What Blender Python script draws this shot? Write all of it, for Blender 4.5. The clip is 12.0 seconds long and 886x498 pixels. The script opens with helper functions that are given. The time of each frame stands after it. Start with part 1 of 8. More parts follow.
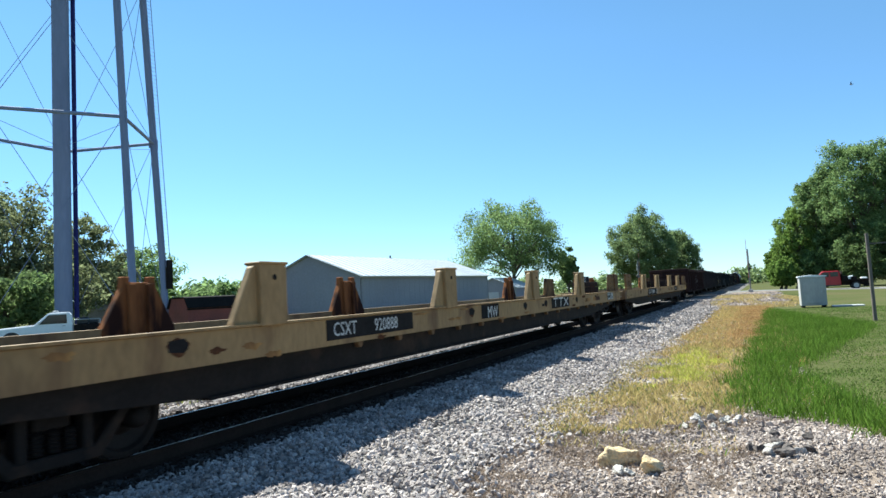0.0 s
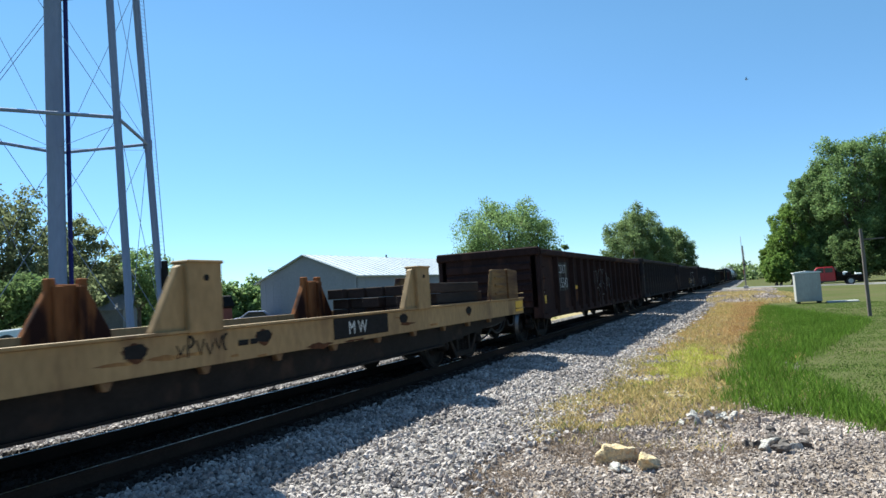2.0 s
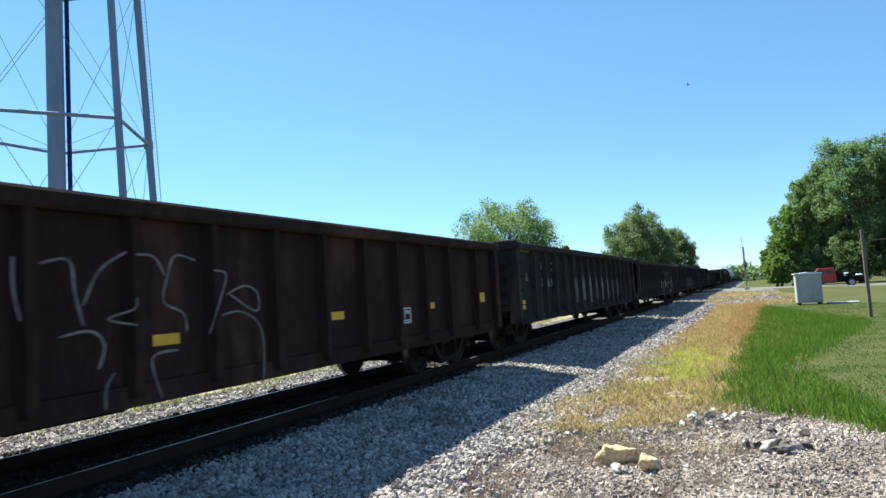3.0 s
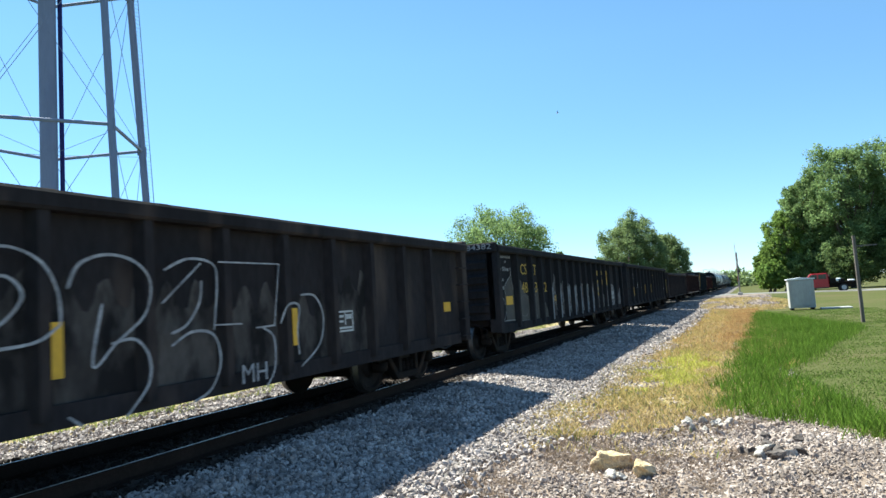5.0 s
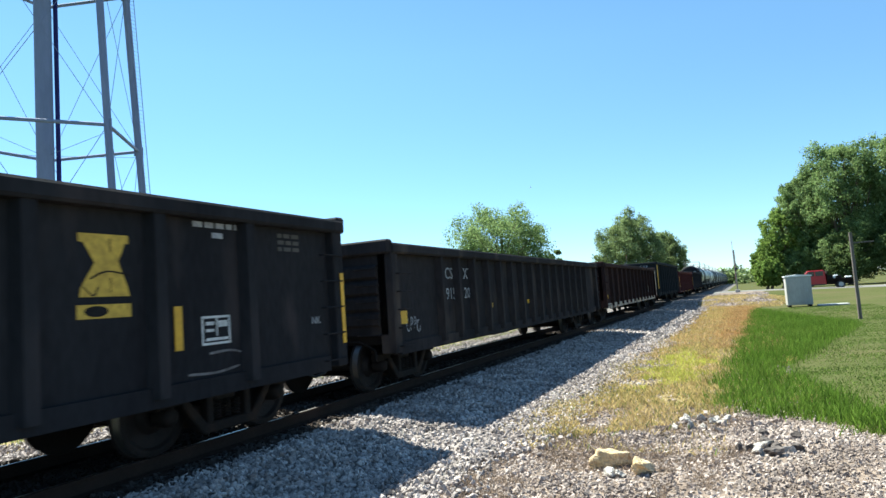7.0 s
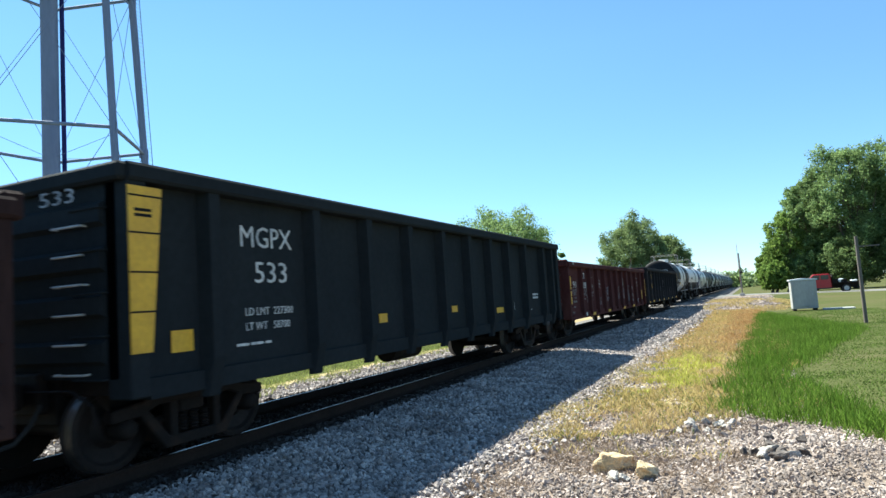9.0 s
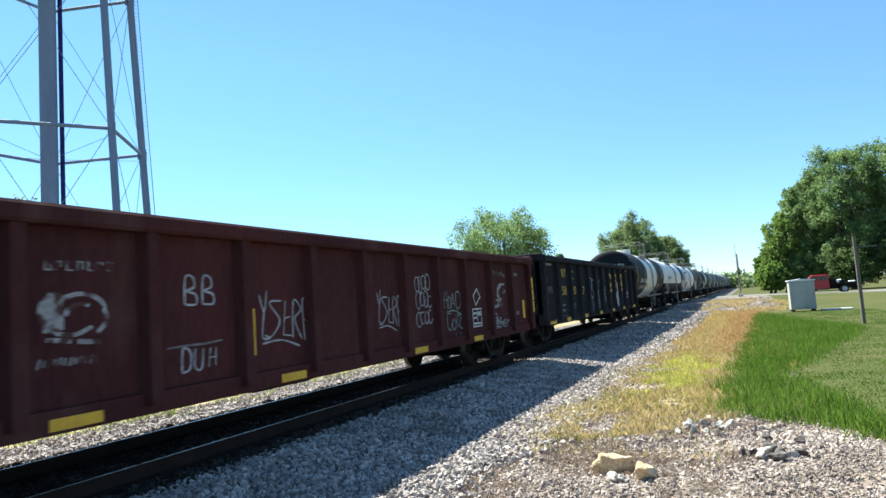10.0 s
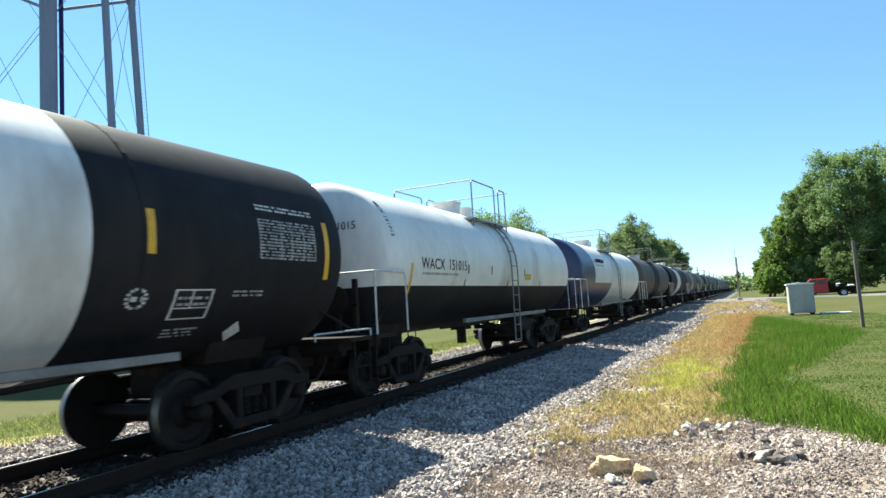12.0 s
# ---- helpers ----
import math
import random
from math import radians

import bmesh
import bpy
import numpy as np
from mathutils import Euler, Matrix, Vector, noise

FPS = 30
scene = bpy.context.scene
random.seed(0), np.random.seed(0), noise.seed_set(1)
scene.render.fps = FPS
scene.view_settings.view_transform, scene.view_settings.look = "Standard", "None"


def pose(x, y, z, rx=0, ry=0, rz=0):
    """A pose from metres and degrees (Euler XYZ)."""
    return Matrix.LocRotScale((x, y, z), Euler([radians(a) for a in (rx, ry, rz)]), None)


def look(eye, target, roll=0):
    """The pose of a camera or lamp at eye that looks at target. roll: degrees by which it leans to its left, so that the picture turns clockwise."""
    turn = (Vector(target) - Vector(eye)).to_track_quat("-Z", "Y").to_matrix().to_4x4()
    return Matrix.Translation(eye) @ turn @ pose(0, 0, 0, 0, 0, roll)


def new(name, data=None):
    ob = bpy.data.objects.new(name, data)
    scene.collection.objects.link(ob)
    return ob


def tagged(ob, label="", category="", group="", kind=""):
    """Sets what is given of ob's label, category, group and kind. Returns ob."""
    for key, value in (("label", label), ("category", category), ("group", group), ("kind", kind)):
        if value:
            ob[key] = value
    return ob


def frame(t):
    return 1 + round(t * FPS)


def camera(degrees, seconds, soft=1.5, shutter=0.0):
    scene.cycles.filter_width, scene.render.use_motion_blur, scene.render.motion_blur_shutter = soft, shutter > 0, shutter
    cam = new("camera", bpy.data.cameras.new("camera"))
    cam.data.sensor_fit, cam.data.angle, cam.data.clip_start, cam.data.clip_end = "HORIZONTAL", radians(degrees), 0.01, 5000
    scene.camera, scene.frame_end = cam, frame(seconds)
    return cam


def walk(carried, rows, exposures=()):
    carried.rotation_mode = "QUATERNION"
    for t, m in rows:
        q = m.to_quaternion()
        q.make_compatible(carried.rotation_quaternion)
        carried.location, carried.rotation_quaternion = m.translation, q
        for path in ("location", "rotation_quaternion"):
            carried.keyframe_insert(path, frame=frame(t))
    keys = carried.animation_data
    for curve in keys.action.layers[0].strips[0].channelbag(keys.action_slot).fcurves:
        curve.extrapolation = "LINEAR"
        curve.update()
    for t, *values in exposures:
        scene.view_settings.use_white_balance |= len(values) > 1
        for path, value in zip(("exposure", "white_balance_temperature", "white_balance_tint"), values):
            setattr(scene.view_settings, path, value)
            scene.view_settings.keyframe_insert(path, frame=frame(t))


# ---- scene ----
cam = camera(68.92, 12.0, soft=1.5, shutter=0.06)
EYE = (0.0, 0.0, 1.454)
PATH = [
    (0, look(EYE, (-4.3257, 8.9876, 2.1691), -3.143)),
    (0.5, look(EYE, (-4.3107, 8.9959, 2.1553), -3.045)),
    (1, look(EYE, (-4.2863, 9.0076, 2.1555), -2.906)),
    (1.5, look(EYE, (-4.2652, 9.0173, 2.1590), -3.137)),
    (2, look(EYE, (-4.2714, 9.0153, 2.1474), -3.579)),
    (2.5, look(EYE, (-4.2681, 9.0166, 2.1507), -3.777)),
    (3, look(EYE, (-4.2798, 9.0103, 2.1599), -3.538)),
    (5, look(EYE, (-4.1914, 9.0444, 2.2485), -3.655)),
    (5.5, look(EYE, (-4.1788, 9.0496, 2.2559), -3.730)),
    (6, look(EYE, (-4.1599, 9.0578, 2.2612), -3.806)),
    (6.5, look(EYE, (-4.1604, 9.0587, 2.2491), -3.770)),
    (7, look(EYE, (-4.1614, 9.0598, 2.2308), -3.979)),
    (9, look(EYE, (-4.2134, 9.0318, 2.2750), -3.808)),
    (9.5, look(EYE, (-4.2109, 9.0327, 2.2783), -3.954)),
    (10, look(EYE, (-4.1921, 9.0403, 2.2909), -3.874)),
    (10.5, look(EYE, (-4.1912, 9.0403, 2.2952), -3.907)),
    (11, look(EYE, (-4.1957, 9.0368, 2.3106), -3.849)),
    (11.5, look(EYE, (-4.1924, 9.0382, 2.3119), -3.693)),
    (12, look(EYE, (-4.1833, 9.0426, 2.3098), -3.498)),
]
EXPOSURES = [(0, 1.51, 5520, -3), (1, 1.33, 5520, -3), (2.0, 1.37, 5540, -3), (3.0, 1.54, 5600, -3), (4.8, 1.7, 5720, -3), (5.5, 1.72, 5740, -3), (7, 1.73, 5760, -3), (9.5, 1.75, 5680, -3), (12, 1.8, 5900, -3)]
walk(cam, PATH, EXPOSURES)

# ---- world, sun, exposure ----
SUN = Vector((-0.66, 0.325, 1.0)).normalized()
world = bpy.data.worlds.new("sky")
scene.world = world
world.use_nodes = True
wn = world.node_tree.nodes
sky = wn.new("ShaderNodeTexSky")
sky.sky_type = "NISHITA"
sky.sun_disc = False
sky.sun_elevation = math.asin(SUN.z)
sky.sun_rotation = math.atan2(SUN.x, SUN.y)
sky.altitude = 0
sky.air_density, sky.dust_density, sky.ozone_density = 0.9, 0.0, 2.6
wn["Background"].inputs["Strength"].default_value = 0.061
# a tint multiplied in takes some white out of the sky towards the horizon
wl = world.node_tree.links
w_co, w_xyz, w_ramp, w_mix = (wn.new(k) for k in ("ShaderNodeTexCoord", "ShaderNodeSeparateXYZ", "ShaderNodeValToRGB", "ShaderNodeMix"))
wl.new(w_co.outputs["Generated"], w_xyz.inputs[0])
wl.new(w_xyz.outputs["Z"], w_ramp.inputs[0])
w_ramp.color_ramp.elements[0].color, w_ramp.color_ramp.elements[0].position = (0.71, 0.775, 0.92, 1), 0.0
w_ramp.color_ramp.elements[1].color, w_ramp.color_ramp.elements[1].position = (0.96, 1.02, 0.98, 1), 0.36
w_mix.data_type, w_mix.blend_type = "RGBA", "MULTIPLY"
w_mix.inputs[0].default_value = 1.0
wl.new(sky.outputs[0], w_mix.inputs[6])
wl.new(w_ramp.outputs[0], w_mix.inputs[7])
wl.new(w_mix.outputs[2], wn["Background"].inputs["Color"])
sun = new("sun", bpy.data.lights.new("sun", "SUN"))
sun.data.energy, sun.data.angle, sun.data.color = 5.0, radians(0.53), (1.0, 0.89, 0.755)
sun.matrix_world = look(SUN * 60, (0, 0, 0))

# ---- materials ----


def mat(name, a, b, scale=2.0, rough=0.8, metal=0.0, bump=0.15, grain=30.0, stain=None, stain_at=(0.55, 0.7),
        stain_scale=1.0, stretch=(1, 1, 1), fine=0.35, pieces=False, spec=0.5):
    """A painted, rusty or natural surface: two broad tones, fine grain, stains of a third tone, and relief."""
    m = bpy.data.materials.new(name)
    m.use_nodes = True
    n, ln = m.node_tree.nodes, m.node_tree.links
    bsdf = n["Principled BSDF"]
    co = n.new("ShaderNodeTexCoord")
    mp = n.new("ShaderNodeMapping")
    mp.inputs["Scale"].default_value = stretch
    ln.new(co.outputs["Object"], mp.inputs["Vector"])

    def noise_at(sc, detail=4.0):
        t = n.new("ShaderNodeTexNoise")
        t.inputs["Scale"].default_value, t.inputs["Detail"].default_value = sc, detail
        ln.new(mp.outputs[0], t.inputs["Vector"])
        return t.outputs["Fac"]

    def ramp(fac, lo, hi):
        r = n.new("ShaderNodeMapRange")
        r.inputs["From Min"].default_value, r.inputs["From Max"].default_value = lo, hi
        ln.new(fac, r.inputs["Value"])
        return r.outputs[0]

    def mix(fac, x, y, kind="MIX"):
        k = n.new("ShaderNodeMix")
        k.data_type, k.blend_type = "RGBA", kind
        for socket, v in ((k.inputs[0], fac), (k.inputs[6], x), (k.inputs[7], y)):
            if isinstance(v, (int, float)):
                socket.default_value = v
            elif isinstance(v, tuple):
                socket.default_value = (*v, 1)
            else:
                ln.new(v, socket)
        return k.outputs[2]

    col = mix(ramp(noise_at(scale), 0.32, 0.68), a, b)
    g = ramp(noise_at(grain, 3.0), 0.25, 0.75)
    col = mix(fine, col, mix(g, (0.45, 0.45, 0.45), (1.5, 1.5, 1.5)), "MULTIPLY")
    if stain:
        col = mix(ramp(noise_at(stain_scale, 6.0), *stain_at), col, stain)
    if pieces:
        gi = n.new("ShaderNodeNewGeometry")
        v = n.new("ShaderNodeMapRange")
        v.inputs["To Min"].default_value, v.inputs["To Max"].default_value = 0.55, 1.45
        ln.new(gi.outputs["Random Per Island"], v.inputs["Value"])
        hsv = n.new("ShaderNodeHueSaturation")
        ln.new(v.outputs[0], hsv.inputs["Value"])
        ln.new(col, hsv.inputs["Color"])
        col = hsv.outputs[0]
    ln.new(col, bsdf.inputs["Base Color"])
    bsdf.inputs["Roughness"].default_value, bsdf.inputs["Metallic"].default_value = rough, metal
    bsdf.inputs["Specular IOR Level"].default_value = spec
    if bump:
        bp = n.new("ShaderNodeBump")
        bp.inputs["Strength"].default_value, bp.inputs["Distance"].default_value = bump, 0.02
        ln.new(g, bp.inputs["Height"])
        ln.new(bp.outputs[0], bsdf.inputs["Normal"])
    return m


def leaf_mat(name, a, b):
    m = mat(name, a, b, scale=0.35, rough=0.75, bump=0, grain=2.5, fine=0.3, pieces=True, spec=0.08)
    n, ln = m.node_tree.nodes, m.node_tree.links
    bsdf, out = n["Principled BSDF"], n["Material Output"]
    tr = n.new("ShaderNodeBsdfTranslucent")
    ln.new(bsdf.inputs["Base Color"].links[0].from_socket, tr.inputs["Color"])
    ms = n.new("ShaderNodeMixShader")
    ms.inputs[0].default_value = 0.5
    ln.new(bsdf.outputs[0], ms.inputs[1])
    ln.new(tr.outputs[0], ms.inputs[2])
    ln.new(ms.outputs[0], out.inputs["Surface"])
    return m


BALLAST = mat("ballast_bed", (0.19, 0.175, 0.162), (0.11, 0.10, 0.095), 3, 0.95, grain=22, bump=0.9, fine=0.7, spec=0.1)
STONES = mat("ballast_stone", (0.44, 0.385, 0.355), (0.245, 0.21, 0.195), 2, 0.9, grain=60, bump=0.2, fine=0.3, pieces=True, spec=0.1)
SOIL = mat("gravel_soil", (0.27, 0.212, 0.17), (0.18, 0.142, 0.115), 1.1, 0.95, grain=26, bump=0.7, fine=0.6, spec=0.05,
           stain=(0.12, 0.092, 0.074), stain_scale=2.2)
# shade under and beside the train is put into this stone's colour
SHADE_STONES = mat("shade_dark_stone", (0.066, 0.054, 0.046), (0.038, 0.031, 0.028), 2, 0.9, grain=60, bump=0.2, fine=0.3, pieces=True, spec=0.08)
PEBBLES = mat("pebble", (0.42, 0.355, 0.315), (0.215, 0.175, 0.152), 1.5, 0.9, grain=60, fine=0.3, pieces=True, spec=0.08)
LIMESTONE = mat("limestone", (0.56, 0.385, 0.18), (0.54, 0.45, 0.31), 7, 0.9, grain=40, bump=0.7, fine=0.5, stain=(0.30, 0.18, 0.09), stain_scale=9)
PALESTONE = mat("pale_stone", (0.46, 0.42, 0.38), (0.34, 0.31, 0.28), 7, 0.9, grain=40, bump=0.9, fine=0.6)
DARKSTONE = mat("dark_stone", (0.060, 0.050, 0.046), (0.15, 0.128, 0.116), 6, 0.85, grain=25, bump=0.6, spec=0.15)
FIELD = mat("field_grass", (0.062, 0.072, 0.024), (0.078, 0.083, 0.031), 0.25, 0.95, grain=14, bump=0.6, fine=0.5, spec=0.03,
            stain=(0.088, 0.082, 0.038), stain_scale=0.16, stain_at=(0.46, 0.66))
GRASS_GREEN = leaf_mat("grass_green", (0.10, 0.172, 0.022), (0.13, 0.20, 0.032))
GRASS_LAWN = leaf_mat("grass_lawn", (0.115, 0.168, 0.038), (0.14, 0.19, 0.046))
GRASS_DRY = leaf_mat("grass_dry", (0.45, 0.34, 0.165), (0.38, 0.31, 0.12))
GRASS_DEAD = leaf_mat("grass_dead", (0.26, 0.20, 0.155), (0.19, 0.145, 0.11))
GRASS_VERGE = leaf_mat("grass_verge", (0.22, 0.235, 0.075), (0.16, 0.195, 0.055))
GRASS_RED = leaf_mat("grass_rust", (0.35, 0.21, 0.09), (0.39, 0.27, 0.13))
GRASS_LIME = leaf_mat("grass_lime", (0.42, 0.42, 0.085), (0.33, 0.34, 0.08))
LEAF_OAK = leaf_mat("leaf_oak", (0.18, 0.255, 0.095), (0.215, 0.29, 0.112))
LEAF_DARK = leaf_mat("leaf_dark", (0.135, 0.19, 0.07), (0.16, 0.215, 0.08))
LEAF_MIX = leaf_mat("leaf_olive", (0.225, 0.285, 0.12), (0.19, 0.245, 0.105))
LEAF_OLIVE = leaf_mat("leaf_grey_olive", (0.185, 0.205, 0.10), (0.15, 0.17, 0.085))
LEAF_BRIGHT = leaf_mat("leaf_bright", (0.17, 0.25, 0.055), (0.20, 0.275, 0.068))
BARK = mat("bark", (0.16, 0.12, 0.09), (0.09, 0.07, 0.055), 3, 0.95, grain=18, bump=0.6, stretch=(1, 1, 0.25))
RAIL = mat("rail_steel", (0.036, 0.024, 0.019), (0.026, 0.018, 0.0145), 3, 0.85, 0.1, grain=40, spec=0.08)
RAILHEAD = mat("rail_head", (0.50, 0.49, 0.48), (0.36, 0.35, 0.34), 3, 0.32, 1.0, bump=0.03, grain=40, fine=0.2)
TIE = mat("tie_wood", (0.05, 0.038, 0.03), (0.075, 0.058, 0.047), 2, 0.95, grain=30, bump=0.5, stretch=(0.3, 1, 1), spec=0.1)
DARKSTEEL = mat("dark_steel", (0.022, 0.017, 0.0148), (0.014, 0.0115, 0.0105), 3, 0.75, 0.2, grain=25, stain=(0.048, 0.030, 0.021), stain_scale=2, stain_at=(0.56, 0.72), spec=0.15)
WHEEL = mat("wheel_steel", (0.024, 0.0185, 0.0165), (0.0145, 0.012, 0.0115), 4, 0.65, 0.2, grain=25, spec=0.18)
TREAD = mat("wheel_tread", (0.30, 0.29, 0.285), (0.18, 0.17, 0.165), 4, 0.5, 1.0, grain=25, fine=0.1)
CAR_BLACK = mat("car_black_paint", (0.0172, 0.017, 0.0195), (0.027, 0.0268, 0.0295), 1.2, 0.85, grain=18, stain=(0.0483, 0.0412, 0.0412),
                stain_scale=1.4, stain_at=(0.55, 0.75), stretch=(1, 1, 0.35), spec=0.06)
CAR_BROWN = mat("car_brown_paint", (0.0351, 0.0202, 0.0189), (0.0221, 0.0143, 0.014), 1.0, 0.85, grain=18, stain=(0.0754, 0.039, 0.0286),
                stain_scale=1.6, stain_at=(0.54, 0.74), stretch=(1, 1, 0.35), spec=0.06)
CAR_GREY = mat("car_worn_black", (0.0345, 0.0307, 0.0323), (0.0203, 0.0188, 0.0203), 0.9, 0.85, grain=16, stain=(0.0825, 0.0645, 0.0555),
               stain_scale=1.3, stain_at=(0.54, 0.74), stretch=(1, 1, 0.35), spec=0.06)
CAR_SCUFF = mat("car_scuffed_grey", (0.095, 0.085, 0.078), (0.045, 0.040, 0.038), 2.6, 0.8, grain=16, stain=(0.018, 0.0165, 0.017), stain_scale=3.0, stain_at=(0.46, 0.60), stretch=(1, 1, 0.5), spec=0.08)
CAR_RED = mat("car_oxide_red", (0.0713, 0.0256, 0.0248), (0.0496, 0.0186, 0.0194), 1.0, 0.85, grain=18, stain=(0.0899, 0.0465, 0.0403),
              stain_scale=1.5, stain_at=(0.55, 0.75), stretch=(1, 1, 0.35), spec=0.06)
CAR_GREEN = mat("car_dark_green", (0.0175, 0.0211, 0.024), (0.0228, 0.0267, 0.0296), 0.8, 0.85, grain=14, fine=0.25, bump=0.06, spec=0.06)
CAR_CREAM = mat("car_peeling_cream", (0.50, 0.42, 0.32), (0.38, 0.30, 0.22), 2, 0.8, grain=14, stain=(0.13, 0.06, 0.035), stain_scale=2.2,
                stain_at=(0.5, 0.6))
YELLOW_CAR = mat("flat_yellow_paint", (0.30, 0.197, 0.09), (0.235, 0.147, 0.065), 0.9, 0.65, grain=14, stain=(0.09, 0.042, 0.022),
                 stain_scale=1.3, stain_at=(0.54, 0.72), stretch=(1, 1, 0.4), spec=0.25)
YELLOW_WORN = mat("worn_yellow_plate", (0.215, 0.128, 0.052), (0.145, 0.082, 0.035), 1.6, 0.75, grain=14, stain=(0.055, 0.027, 0.017),
                  stain_scale=1.6, stain_at=(0.48, 0.68), stretch=(1, 0.3, 1.6), spec=0.15)
RUSTY = mat("rusted_yellow", (0.27, 0.105, 0.036), (0.15, 0.055, 0.022), 2.6, 0.9, grain=14, stain=(0.032, 0.014, 0.010), stain_scale=2.6,
            stain_at=(0.49, 0.58), stretch=(1, 1, 0.22), spec=0.12)
TIMBER = mat("stacked_timber", (0.05, 0.033, 0.027), (0.026, 0.019, 0.016), 2, 0.9, grain=12, bump=0.4, stretch=(1, 0.3, 1), spec=0.15)
PAINT_WHITE = mat("lettering_white", (0.62, 0.62, 0.60), (0.45, 0.45, 0.44), 3, 0.7, grain=18, fine=0.5, bump=0)
PAINT_YELLOW = mat("lettering_yellow", (0.58, 0.38, 0.05), (0.46, 0.30, 0.04), 3, 0.7, grain=18, fine=0.5, bump=0)
REFLECTOR = mat("reflector_yellow", (0.66, 0.38, 0.016), (0.57, 0.32, 0.016), 3, 0.5, grain=18, fine=0.25, bump=0)
PAINT_BLACK = mat("lettering_black", (0.015, 0.014, 0.014), (0.022, 0.02, 0.02), 3, 0.85, grain=18, bump=0, spec=0.08)
OLIVE_YELLOW = mat("faded_yellow_stencil", (0.14, 0.11, 0.035), (0.07, 0.056, 0.025), 6, 0.8, grain=25, fine=0.7, bump=0)
CHALK = mat("graffiti_chalk", (0.40, 0.40, 0.41), (0.22, 0.22, 0.23), 6, 0.8, grain=25, fine=0.7, bump=0)
FADED = mat("faded_chalk", (0.19, 0.18, 0.18), (0.07, 0.062, 0.06), 5, 0.8, grain=25, fine=0.7, bump=0)
WORN_WHITE = mat("worn_white_emblem", (0.36, 0.35, 0.35), (0.22, 0.21, 0.21), 5, 0.8, grain=25, fine=0.6, bump=0, stain=(0.056, 0.02, 0.018), stain_scale=7, stain_at=(0.47, 0.55))
OLIVE_FILL = mat("graffiti_olive_grey", (0.085, 0.075, 0.062), (0.05, 0.046, 0.042), 3, 0.8, grain=12, fine=0.5, bump=0)
GRAFFITI = mat("graffiti_silver", (0.25, 0.25, 0.25), (0.095, 0.093, 0.098), 5.5, 0.7, grain=14, fine=0.7, bump=0,
               stain=(0.050, 0.042, 0.042), stain_scale=3.2, stain_at=(0.50, 0.57))
SPRAY_WHITE = mat("graffiti_worn_white", (0.52, 0.52, 0.54), (0.36, 0.36, 0.38), 2.5, 0.7, grain=14, fine=0.5, bump=0,
                  stain=(0.10, 0.10, 0.105), stain_scale=3.4, stain_at=(0.57, 0.64), stretch=(1, 1, 0.5))
SPRAY_GREEN = mat("graffiti_pale_green", (0.20, 0.27, 0.24), (0.13, 0.15, 0.17), 2.5, 0.7, grain=18, fine=0.6, bump=0)
GRAFFITI_ORANGE = mat("graffiti_orange", (0.17, 0.095, 0.06), (0.12, 0.085, 0.065), 2.5, 0.7, grain=8, fine=0.5, bump=0, stain=(0.05, 0.022, 0.016), stain_scale=4.0, stain_at=(0.47, 0.57))
GRAFFITI_BLUE = mat("graffiti_blue_grey", (0.13, 0.15, 0.18), (0.22, 0.23, 0.24), 3, 0.7, grain=9, fine=0.5, bump=0)
TANK_WHITE = mat("tank_white", (0.72, 0.705, 0.68), (0.60, 0.585, 0.56), 0.7, 0.4, grain=9, fine=0.15, bump=0.03, stain=(0.36, 0.33, 0.295),
                 stain_scale=1.2, stain_at=(0.57, 0.8), stretch=(1, 1, 0.4))
TANK_BLACK = mat("tank_black", (0.0125, 0.0125, 0.0150), (0.0185, 0.0182, 0.0205), 0.8, 0.6, grain=9, fine=0.3, bump=0.04, spec=0.10, stain=(0.030, 0.027, 0.027), stain_scale=1.1, stain_at=(0.55, 0.8), stretch=(1, 1, 0.4))
TANK_GREY = mat("tank_grey", (0.32, 0.31, 0.29), (0.24, 0.23, 0.215), 0.8, 0.5, grain=9, fine=0.3, bump=0.05, stain=(0.12, 0.10, 0.085),
                stain_scale=1.0, stain_at=(0.55, 0.75), stretch=(1, 1, 0.4))
TANK_DIRTY = mat("tank_dirty_brown", (0.10, 0.085, 0.075), (0.06, 0.052, 0.047), 0.8, 0.55, grain=9, fine=0.4, bump=0.05, stretch=(1, 1, 0.4), spec=0.2)
TANK_BLUE = mat("tank_navy", (0.022, 0.028, 0.075), (0.03, 0.036, 0.09), 0.8, 0.35, grain=9, fine=0.2, bump=0.03)
GALV = mat("galvanised", (0.45, 0.46, 0.47), (0.36, 0.37, 0.38), 2, 0.5, 0.6, grain=20, fine=0.2)
WALKWAY = mat("walkway_steel", (0.22, 0.21, 0.20), (0.15, 0.145, 0.14), 2, 0.6, 0.3, grain=20)
DARK_RUST = mat("dark_rust", (0.05, 0.022, 0.014), (0.10, 0.045, 0.022), 5, 0.9, grain=20, spec=0.08)
RUST_PLATE = mat("rust_blotched_yellow", (0.38, 0.22, 0.08), (0.26, 0.13, 0.05), 2, 0.85, grain=14, stain=(0.05, 0.024, 0.017), stain_scale=0.8, stain_at=(0.46, 0.58), stretch=(1, 1, 0.6), spec=0.15)
TOWER = mat("tower_blue_grey", (0.235, 0.262, 0.375), (0.21, 0.237, 0.345), 0.5, 0.75, grain=6, fine=0.15, bump=0.02, stain=(0.175, 0.20, 0.29),
            stain_scale=0.6, stain_at=(0.55, 0.8), stretch=(1, 1, 0.2), spec=0.15)
LADDER_BLUE = mat("ladder_navy", (0.018, 0.018, 0.11), (0.026, 0.026, 0.15), 1, 0.6, grain=10, bump=0, spec=0.15)
